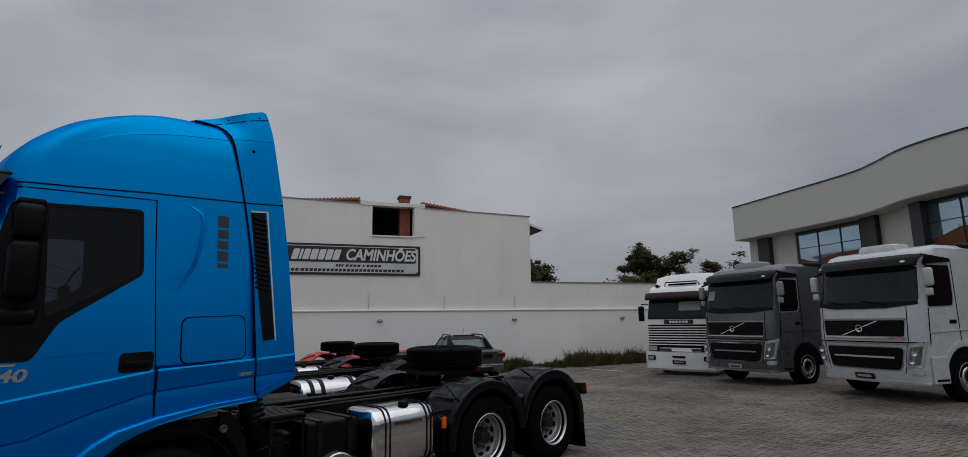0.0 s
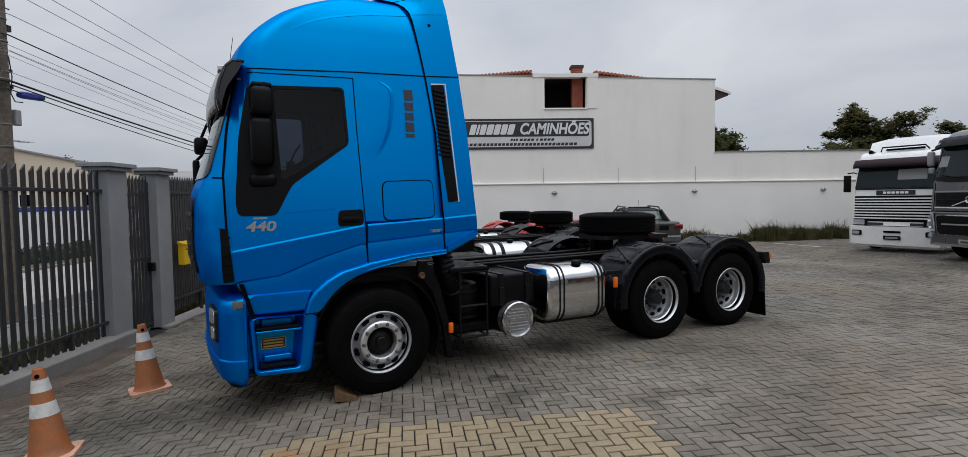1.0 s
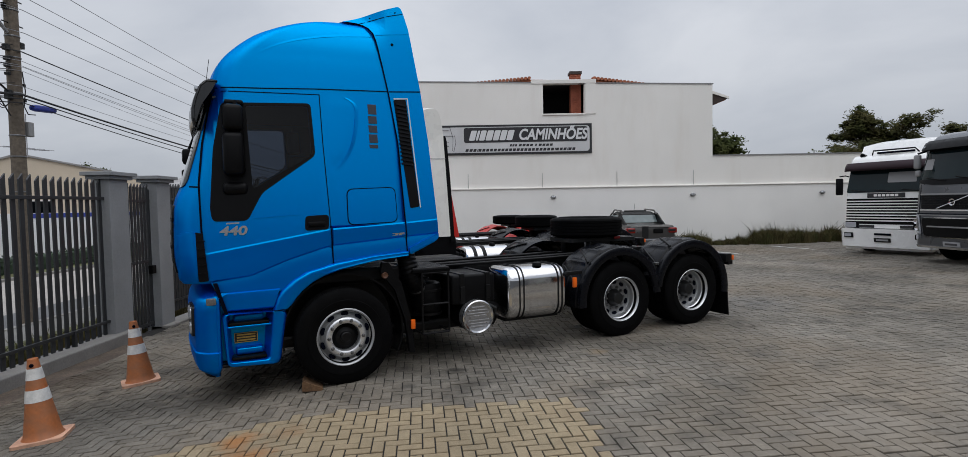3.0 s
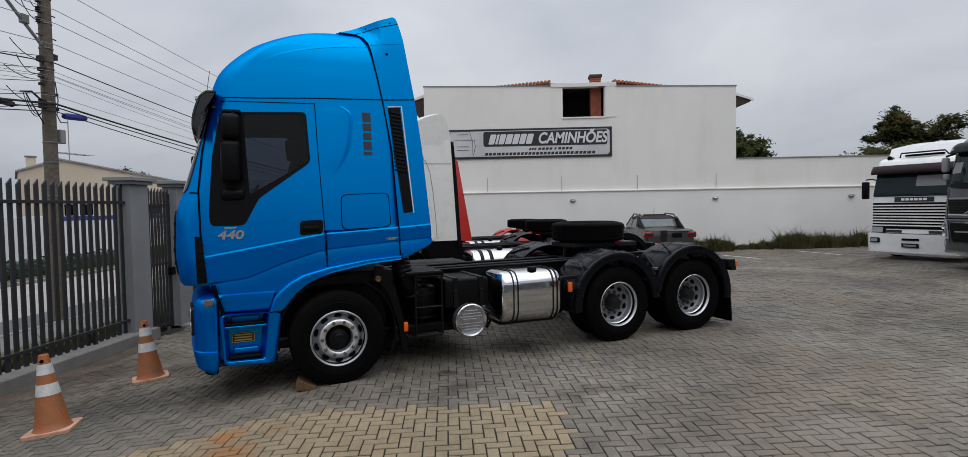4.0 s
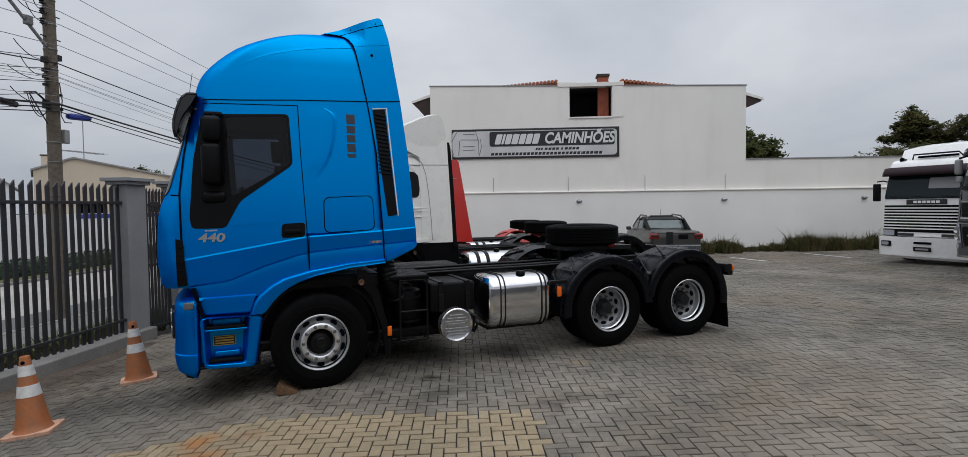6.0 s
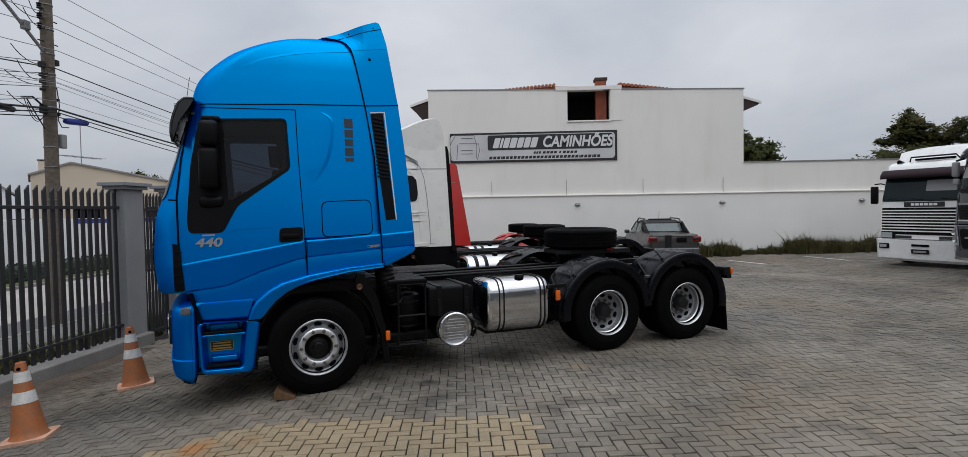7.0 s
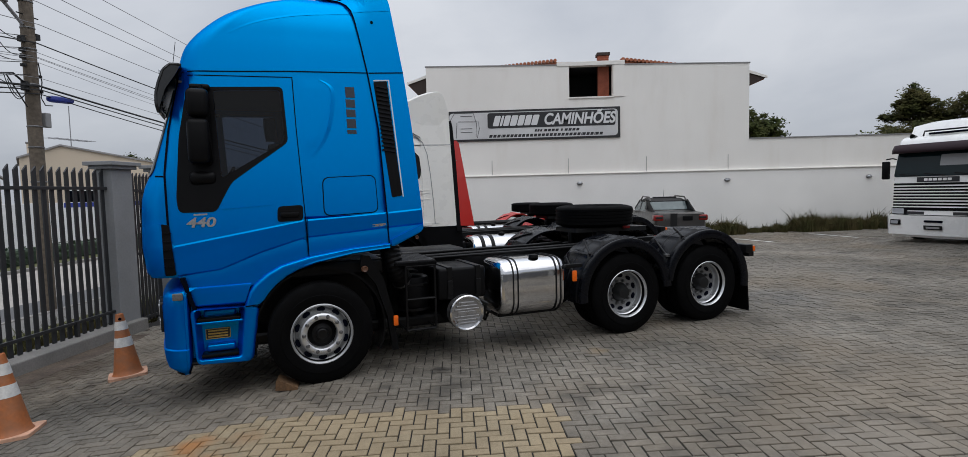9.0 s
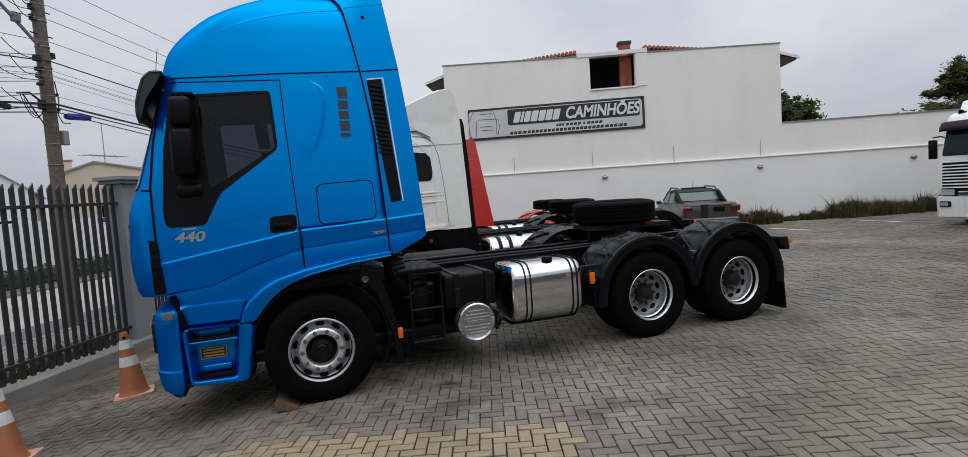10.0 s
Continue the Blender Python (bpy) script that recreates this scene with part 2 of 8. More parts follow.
M["pole"] = mat("weathered_timber_pole", (0.13, 0.105, 0.08), 0.9, 0.0, 0.25, 14, 0.2, 1.5, bump=0.3)
M["cable"] = mat("cable_black", (0.012, 0.012, 0.013), 0.6)
M["cable_grey"] = mat("cable_grey", (0.24, 0.24, 0.25), 0.5)
M["blue_closure"] = mat("blue_plastic_closure", (0.02, 0.04, 0.30), 0.45)
M["mailbox"] = mat("yellow_mailbox_paint", (0.75, 0.47, 0.01), 0.4, 0.0, 0.05, 40)
M["house"] = mat("cream_house_plaster", (0.62, 0.52, 0.40), 0.85, 0.0, 0.04, 20, 0.08, 0.4)
M["house_white"] = mat("white_house_plaster", (0.80, 0.80, 0.80), 0.85, 0.0, 0.04, 20, 0.08, 0.4)
M["roof_grey"] = mat("fibre_cement_roof", (0.30, 0.29, 0.285), 0.85, 0.0, 0.1, 12, 0.2, 0.8)
M["bark"] = mat("bark", (0.07, 0.05, 0.035), 0.95, 0.0, 0.3, 20, bump=0.3)
M["leaf"] = mat("leaf_green", (0.032, 0.042, 0.012), 0.75, 0.0, 0.45, 4, 0.75, 0.9, stain_color=(0.075, 0.058, 0.02), spec=0.08)
M["leaf_dark"] = mat("leaf_dark_green", (0.038, 0.055, 0.016), 0.75, 0.0, 0.45, 4, 0.5, 0.8, stain_color=(0.09, 0.075, 0.022), spec=0.08)
M["grass"] = mat("grass_blade", (0.046, 0.055, 0.02), 0.9, 0.0, 0.4, 2.5, 0.7, 1.6, stain_color=(0.14, 0.105, 0.055), spec=0.05)
M["hedge"] = mat("hedge_leaf", (0.02, 0.04, 0.018), 0.7, 0.0, 0.4, 6)
M["verge"] = mat("verge_grass", (0.09, 0.095, 0.035), 0.9, 0.0, 0.3, 8, 0.3, 1.0, bump=0.4, bump_scale=30)
M["plate"] = mat("number_plate_grey", (0.36, 0.36, 0.37), 0.5)
M["plate_bar"] = mat("plate_bar_dark", (0.06, 0.06, 0.065), 0.5)
M["letters_dark"] = mat("dark_grey_letter_film", (0.016, 0.022, 0.035), 0.4)
M["gold"] = mat("gold_print", (0.55, 0.33, 0.06), 0.5)
M["sticker"] = mat("dark_sticker", (0.03, 0.022, 0.012), 0.5)
M["line_paint"] = mat("worn_white_line_paint", (0.62, 0.62, 0.59), 0.8, 0.0, 0.2, 30, 0.5, 4.0)
M["visor_smoke"] = mat("smoked_visor_plastic", (0.012, 0.013, 0.014), 0.16)
M["visor_plum"] = mat("dark_plum_visor", (0.03, 0.018, 0.022), 0.6, spec=0.15)
M["interior"] = mat("cab_interior_grey", (0.06, 0.06, 0.062), 0.8)
M["lamp_grey"] = mat("bulkhead_lamp_grey", (0.25, 0.25, 0.25), 0.5)
M["fairing_black"] = mat("black_rubber_edge", (0.003, 0.003, 0.0035), 0.6, spec=0.1)
# brown of the reflection painted on the showroom panes
M["pane_reflection"] = mat("brown_pane_reflection", (0.16, 0.06, 0.03), 0.8, 0.0, 0.1, 10)

# ---- building tools ----
from mathutils.geometry import delaunay_2d_cdt


def mesh_of(name, bm, material, smooth=0.0):
    bmesh.ops.recalc_face_normals(bm, faces=bm.faces)
    me = bpy.data.meshes.new(name)
    bm.to_mesh(me)
    bm.free()
    me.materials.append(M[material])
    if smooth:
        me.polygons.foreach_set("use_smooth", [True] * len(me.polygons))
        me.set_sharp_from_angle(angle=radians(smooth))
    return me


def part(name, bm, material, parent, label="", smooth=0.0):
    ob = new(name, mesh_of(name, bm, material, smooth))
    ob.parent = parent
    if label:
        ob["label"] = label
    return ob


def thing(name, label, category, m=None, group="", kind=""):
    ob = new(name)
    ob.empty_display_size = 0.3
    if m is not None:
        ob.matrix_basis = m
    return tagged(ob, label, category, group, kind)


def solid(name, bm, material, label, category, m=None, group="", kind="", smooth=0.0):
    ob = new(name, mesh_of(name, bm, material, smooth))
    if m is not None:
        ob.matrix_basis = m
    return tagged(ob, label, category, group, kind)


def box(bm, x0, x1, y0, y1, z0, z1, bevel=0.0, seg=2, m=None):
    r = bmesh.ops.create_cube(bm, size=1.0)
    vs = r["verts"]
    for v in vs:
        v.co = Vector(((x0 + x1) / 2 + v.co.x * (x1 - x0), (y0 + y1) / 2 + v.co.y * (y1 - y0), (z0 + z1) / 2 + v.co.z * (z1 - z0)))
        if m is not None:
            v.co = m @ v.co
    if bevel:
        es = list({e for v in vs for e in v.link_edges})
        bmesh.ops.bevel(bm, geom=es, offset=bevel, segments=seg, profile=0.5, affect='EDGES')
    return bm


def new_box(*a, **k):
    return box(bmesh.new(), *a, **k)


def lathe(bm, profile, m, seg=40, closed=False):
    """Turns (radius, along) pairs round the local y axis."""
    rings = []
    for r, a in profile:
        rings.append([bm.verts.new(m @ Vector((r * math.cos(2 * math.pi * k / seg), a, r * math.sin(2 * math.pi * k / seg)))) for k in range(seg)])
    pairs = list(zip(rings, rings[1:])) + ([(rings[-1], rings[0])] if closed else [])
    for p, q in pairs:
        for k in range(seg):
            bm.faces.new((p[k], p[(k + 1) % seg], q[(k + 1) % seg], q[k]))
    if not closed:
        for ring, (r, a) in ((rings[0], profile[0]), (rings[-1], profile[-1])):
            if r < .06:
                bm.faces.new(ring)
    return bm


def tube(bm, pts, radius, seg=8):
    """A round bar along a line of points."""
    pts = [Vector(p) for p in pts]
    rings = []
    for i, p in enumerate(pts):
        d = (pts[min(i + 1, len(pts) - 1)] - pts[max(i - 1, 0)]).normalized()
        side = d.cross(Vector((0, 0, 1)))
        side = side.normalized() if side.length > 1e-3 else Vector((1, 0, 0))
        up = side.cross(d)
        r = radius[i] if isinstance(radius, (list, tuple)) else radius
        rings.append([bm.verts.new(p + r * (math.cos(2 * math.pi * k / seg) * side + math.sin(2 * math.pi * k / seg) * up)) for k in range(seg)])
    for p, q in zip(rings, rings[1:]):
        for k in range(seg):
            bm.faces.new((p[k], p[(k + 1) % seg], q[(k + 1) % seg], q[k]))
    for ring in (rings[0], rings[-1]):
        bm.faces.new(ring)
    return bm


def loft(bm, rings, closed=True, caps=True):
    rows = [[bm.verts.new(p) for p in ring] for ring in rings]
    n = len(rows[0])
    for p, q in zip(rows, rows[1:]):
        for k in range(n if closed else n - 1):
            bm.faces.new((p[k], p[(k + 1) % n], q[(k + 1) % n], q[k]))
    if caps and closed:
        bm.faces.new(rows[0])
        bm.faces.new(rows[-1])
    return bm


def prism(bm, poly, axis, lo, hi, m=None):
    """A flat outline pushed along an axis: axis 'y' takes (x, z) pairs, 'x' takes (y, z), 'z' takes (x, y)."""
    def at(p, d):
        v = {'y': (p[0], d, p[1]), 'x': (d, p[0], p[1]), 'z': (p[0], p[1], d)}[axis]
        return m @ Vector(v) if m is not None else Vector(v)
    return loft(bm, [[at(p, lo) for p in poly], [at(p, hi) for p in poly]])


def rounded(poly, r, seg=4):
    """The outline with its corners rounded."""
    out, n = [], len(poly)
    for i in range(n):
        a, b, c = (Vector(poly[(i + k) % n]) for k in (-1, 0, 1))
        d1, d2 = (a - b), (c - b)
        k = min(r, d1.length * 0.45, d2.length * 0.45)
        p, q = b + d1.normalized() * k, b + d2.normalized() * k
        for s in range(seg + 1):
            t = s / seg
            out.append(tuple(p * (1 - t) ** 2 + 2 * b * t * (1 - t) + q * t * t))
    return out


def smooth_table(table, n=60):
    """A finer table that runs smoothly through the given knots."""
    xs, ys = np.array(table[0], float), np.array(table[1], float)
    g = np.gradient(ys, xs)
    out = np.linspace(xs[0], xs[-1], n)
    i = np.clip(np.searchsorted(xs, out, side='right') - 1, 0, len(xs) - 2)
    h = xs[i + 1] - xs[i]
    t = (out - xs[i]) / h
    res = (2 * t ** 3 - 3 * t ** 2 + 1) * ys[i] + (t ** 3 - 2 * t ** 2 + t) * h * g[i] + (3 * t ** 2 - 2 * t ** 3) * ys[i + 1] + (t ** 3 - t ** 2) * h * g[i + 1]
    return out, res


def within(poly, x, y):
    odd = False
    for (x1, y1), (x2, y2) in zip(poly, list(poly[1:]) + [poly[0]]):
        if (y1 > y) != (y2 > y) and x < (x2 - x1) * (y - y1) / (y2 - y1) + x1:
            odd = not odd
    return odd


def skin(bm, poly, at, thick, step=0.09, lines=(), hole=None):
    """A sheet of the outline poly laid on a curved surface: at(a, b, d) is the place d metres inside it."""
    fine = []
    for p, q in zip(poly, list(poly[1:]) + [poly[0]]):
        k = max(1, math.ceil(math.hypot(q[0] - p[0], q[1] - p[1]) / step))
        fine += [(p[0] + (q[0] - p[0]) * i / k, p[1] + (q[1] - p[1]) * i / k) for i in range(k)]
    poly = fine
    xs, ys = [p[0] for p in poly], [p[1] for p in poly]
    pts = [Vector(p) for p in poly]
    n = len(pts)

    def inside(x, y):
        return within(poly, x, y)
    x = min(xs) + step / 2
    while x < max(xs):
        y = min(ys) + step / 2
        while y < max(ys):
            if inside(x, y):
                pts.append(Vector((x, y)))
            y += step
        x += step
    edges = [(i, (i + 1) % n) for i in range(n)]
    for xs_, ys_ in lines:
        lo, hi = max(min(xs), min(xs_)), min(max(xs), max(xs_))
        if hi <= lo:
            continue
        k = max(2, math.ceil((hi - lo) / .04))
        last = None
        for i in range(k + 1):
            u = lo + (hi - lo) * i / k
            w = float(np.interp(u, xs_, ys_))
            if inside(u, w):
                pts.append(Vector((u, w)))
                if last is not None:
                    edges.append((last, len(pts) - 1))
                last = len(pts) - 1
            else:
                last = None
    if hole:
        first = len(pts)
        for p, q in zip(hole, list(hole[1:]) + [hole[0]]):
            k = max(1, math.ceil(math.hypot(q[0] - p[0], q[1] - p[1]) / step))
            pts += [Vector((p[0] + (q[0] - p[0]) * i / k, p[1] + (q[1] - p[1]) * i / k)) for i in range(k)]
        edges += [(i, i + 1) for i in range(first, len(pts) - 1)] + [(len(pts) - 1, first)]
    vs, es, fs, *_ = delaunay_2d_cdt(pts, edges, [], 1, 1e-5)
    if hole:
        fs = [f for f in fs if not within(hole, sum(vs[i].x for i in f) / len(f), sum(vs[i].y for i in f) / len(f))]
    top = [bm.verts.new(at(v.x, v.y, 0.0)) for v in vs]
    count = {}
    for f in fs:
        bm.faces.new([top[i] for i in f])
        for i in range(len(f)):
            e = (f[i], f[(i + 1) % len(f)])
            key = (min(e), max(e))
            count[key] = count.get(key, 0) + 1
    low = {}
    for (a, b), c in count.items():
        if c == 1:
            for i in (a, b):
                if i not in low:
                    low[i] = bm.verts.new(at(vs[i].x, vs[i].y, thick))
            bm.faces.new((top[a], top[b], low[b], low[a]))
    return bm


def words(name, text, size, material, parent, m, depth=0.004, shear=0.0, width=None, label=""):
    """Raised letters in the built-in font, as a mesh."""
    cu = bpy.data.curves.new(name, 'FONT')
    cu.body, cu.size, cu.extrude, cu.shear, cu.align_x, cu.align_y = text, size, depth / 2, shear, 'CENTER', 'CENTER'
    cu.offset = size * 0.03
    tmp = bpy.data.objects.new(name, cu)
    scene.collection.objects.link(tmp)
    bpy.context.view_layer.update()
    me = bpy.data.meshes.new_from_object(tmp.evaluated_get(bpy.context.evaluated_depsgraph_get()))
    bpy.data.objects.remove(tmp)
    if width:
        xs = [v.co.x for v in me.vertices]
        k = width / (max(xs) - min(xs))
        for v in me.vertices:
            v.co.x *= k
    me.materials.clear()
    me.materials.append(M[material])
    ob = new(name, me)
    ob.parent = parent
    ob.matrix_basis = m
    if label:
        ob["label"] = label
    return ob


def ground_z(x, y):
    """The yard rises gently from the gate and then runs nearly level."""
    far = -0.02 * max(0.0, y - 6.0) + 0.02 * min(max(0.0, x - 6.0), 16.0)
    if x < 0:
        return -0.088 * min(-x, 4.6) + far
    return 0.0125 * min(x, 6.0) + far

# ---- setting: yard, street, boundary wall and house ----
WALL_Y = 18.4


def sheet(name, xs, ys, z_at, material, label, category):
    bm = bmesh.new()
    grid = [[bm.verts.new((x, y, z_at(x, y))) for y in ys] for x in xs]
    for i in range(len(xs) - 1):
        for j in range(len(ys) - 1):
            bm.faces.new((grid[i][j], grid[i + 1][j], grid[i + 1][j + 1], grid[i][j + 1]))
    return solid(name, bm, material, label, category, kind="structure", smooth=60)


def base_z(x, y):
    if x < -4.9:
        return -0.62
    return ground_z(x, y) - 0.011


sheet("ground", [-900, -200, -60, -20, -9, -4.93, -4.9, -4.6, -4.3, -3, -2, -1, 0, 1, 3, 6, 12, 22, 60, 200, 900], [-900, -200, -60, -25, -10, -5, 0, 5, 6, 10, 18, 30, 60, 200, 900], base_z, "joint",
      "dark sandy earth that carries the paving and goes on to the horizon", "ground")

# the white house whose windowless side stands on the boundary
def wall_house():
    h = thing("house_side_wall", "white plastered house wall with one recessed opening, on the yard's boundary", "building")
    y = WALL_Y
    bm = bmesh.new()
    # wall left and right of the opening, below and above it
    x0, x1 = -1.66, 11.72
    top = lambda x: 7.2 + (6.9 - 7.2) * (x - x0) / (x1 - x0)
    for a, b in ((x0, 4.36), (6.16, x1)):
        prism(bm, [(a, 2.5), (b, 2.5), (b, top(b)), (a, top(a))], 'y', y, y + 0.3)
    prism(bm, [(4.36, 2.5), (6.16, 2.5), (6.16, 5.74), (4.36, 5.74)], 'y', y, y + 0.3)
    part("wall", bm, "plaster", h)
    part("parapet_cap", prism(bmesh.new(), [(x0 - .03, top(x0)), (x1 + .03, top(x1)), (x1 + .03, top(x1) + .04), (x0 - .03, top(x0) + .04)], 'y', y - .03, y + .33), "lamp_grey", h, "thin grey flashing")
    # white raised surround of the opening
    fr = bmesh.new()
    box(fr, 3.86, 6.66, y - .035, y + .33, 7.03, 7.2, .01)
    box(fr, 6.2, 6.64, y - .03, y + .02, 5.72, 7.03)
    part("opening_surround", fr, "plaster", h, "white raised plaster band")
    part("sill", new_box(4.34, 6.2, y - .05, y + .3, 5.68, 5.745, .01), "plaster", h)
    room = bmesh.new()
    box(room, 4.3, 6.3, y + 2.4, y + 2.5, 5.6, 7.1)
    box(room, 4.25, 4.34, y + .3, y + 2.5, 5.6, 7.1)
    box(room, 6.2, 6.3, y + .3, y + 2.5, 5.6, 7.1)
    box(room, 4.3, 6.3, y + .3, y + 2.5, 5.5, 5.62)
    box(room, 4.3, 6.3, y + .3, y + 2.5, 7.04, 7.1)
    part("dark_recess", room, "room_shade", h, "recess behind the opening, coloured near black for its shade")
    # brick chimney stack in the opening that goes on above the roof
    stack = part("chimney_stack", new_box(5.62, 6.06, y + .33, y + .75, 5.6, 7.5, .01), "brick_red", h, "red brick chimney stack")
    caps = bmesh.new()
    box(caps, 5.57, 6.11, y + .28, y + .8, 7.5, 7.62, .01)
    part("chimney_cap", caps, "eave", stack)
    rows = bmesh.new()
    z = 5.72
    k = 0
    while z < 7.48:
        off = .11 if k % 2 else 0
        x = 5.61 - off
        while x < 6.06:
            a, b = max(x, 5.61), min(x + .2, 6.07)
            if b - a > .03:
                box(rows, a, b, y + .315, y + .34, z, z + .06)
            x += .22
        z += .08
        k += 1
    part("brick_courses", rows, "brick_red", stack)["kind"] = "stuff"
    # roof: low clay slopes behind the parapet with a ridge, and the eaves at both ends
    roof = bmesh.new()
    for (a, za), (b, zb) in (((-.45, 7.06), (3.9, 7.40)), ((6.6, 7.36), (9.4, 6.98))):
        n = int((b - a) / .16)
        for i in range(n):
            p, q = a + (b - a) * i / n, a + (b - a) * (i + 1) / n
            zc = za + (zb - za) * (i + .5) / n
            for j in range(5):
                tube(roof, [(p + .08, y + .36 + j * .42, zc - .02 + j * .02), (p + .08, y + .8 + j * .42, zc + .03 + j * .02)], .075, 6)
    part("roof_tiles", roof, "roof_tile", h, "rounded red clay tiles")["kind"] = "stuff"
    deck = bmesh.new()
    prism(deck, [(x0 - .9, 6.7), (.4, 7.05), (3.9, 7.33), (6.6, 7.28), (9.4, 6.9), (x1 + .8, 6.4), (x1 + .8, 6.3), (9.4, 6.8), (6.6, 7.18), (3.9, 7.23), (.4, 6.95), (x0 - .9, 6.6)], 'y', y + .5, y + 9)
    part("roof", deck, "roof_tile", h)
    for sgn, xe, ze, zt in ((-1, x0, 5.62, 6.95), (1, x1, 5.98, 6.72)):
        bm = bmesh.new()
        prism(bm, [(xe, ze), (xe + sgn * .82, zt - .38), (xe + sgn * .82, zt - .3), (xe, zt - .12)], 'y', y + .35, y + 9)
        part("eave_soffit", bm, "eave", h, "dark timber soffit")
        fa = bmesh.new()
        prism(fa, [(xe, zt - .12), (xe + sgn * .86, zt - .4), (xe + sgn * .86, zt - .3), (xe, zt)], 'y', y + .3, y + .36)
        part("barge_board", fa, "plaster", h, "white barge board")
    back = bmesh.new()
    box(back, x0, x0 + .25, y + .3, y + 9, 0, 6.6)
    box(back, x1 - .25, x1, y + .3, y + 9, 0, 6.5)
    box(back, x0, x1, y + 9, y + 9.25, 0, 6.5)
    part("rear_walls", back, "plaster", h)
    return h


wall_house()


def boundary_wall():
    w = thing("wall_north", "long white boundary wall with a projecting band and small bulkhead lamps", "wall", kind="structure")
    y = WALL_Y
    bm = bmesh.new()
    box(bm, -4.9, 23.5, y - .06, y + .24, -.2, 2.52)
    part("lower_wall", bm, "plaster_low", w)
    bm = bmesh.new()
    box(bm, 11.72, 23.5, y, y + .2, 2.52, 3.81)
    box(bm, -4.9, -1.66, y, y + .2, 2.52, 3.81)
    part("upper_wall", bm, "plaster", w)
    part("wall_cap", box(new_box(11.72, 23.5, y - .04, y + .24, 3.81, 3.85), -4.9, -1.66, y - .04, y + .24, 3.81, 3.85), "lamp_grey", w, "grey flashing")
    part("ledge", new_box(-4.9, 23.5, y - .11, y, 2.52, 2.57, .012), "plaster", w, "thin projecting band")
    for x in (1.06, 4.28, 7.53, 10.87):
        part("drain_rod", tube(bmesh.new(), [(x, y - .03, 2.58), (x, y - .03, 3.2)], .009, 6), "lamp_grey", w, "thin grey drip pipe")
    return w


boundary_wall()


def wall_lamp(x):
    lamp = thing("wall_lamp", "small grey oval bulkhead lamp on the white wall", "wall lamp", pose(x, WALL_Y - .06, 2.14), group="bulkhead lamps")
    part("housing", lathe(bmesh.new(), [(.001, .0), (.12, 0), (.125, -.03), (.1, -.07)], pose(0, 0, 0) @ Matrix.Diagonal((1, 1, .62, 1)), 20), "lamp_grey", lamp, smooth=40)
    part("lens", lathe(bmesh.new(), [(.095, -.065), (.08, -.095), (.03, -.11)], Matrix.Diagonal((1, 1, .55, 1)), 20), "lamp_glass", lamp, smooth=60)
    part("guard", box(new_box(-.1, .1, -.115, -.1, -.006, .006), -.006, .006, -.115, -.1, -.06, .06), "lamp_grey", lamp)


for lx in (-1.4, 4.74, 10.82, 16.5):
    wall_lamp(lx)


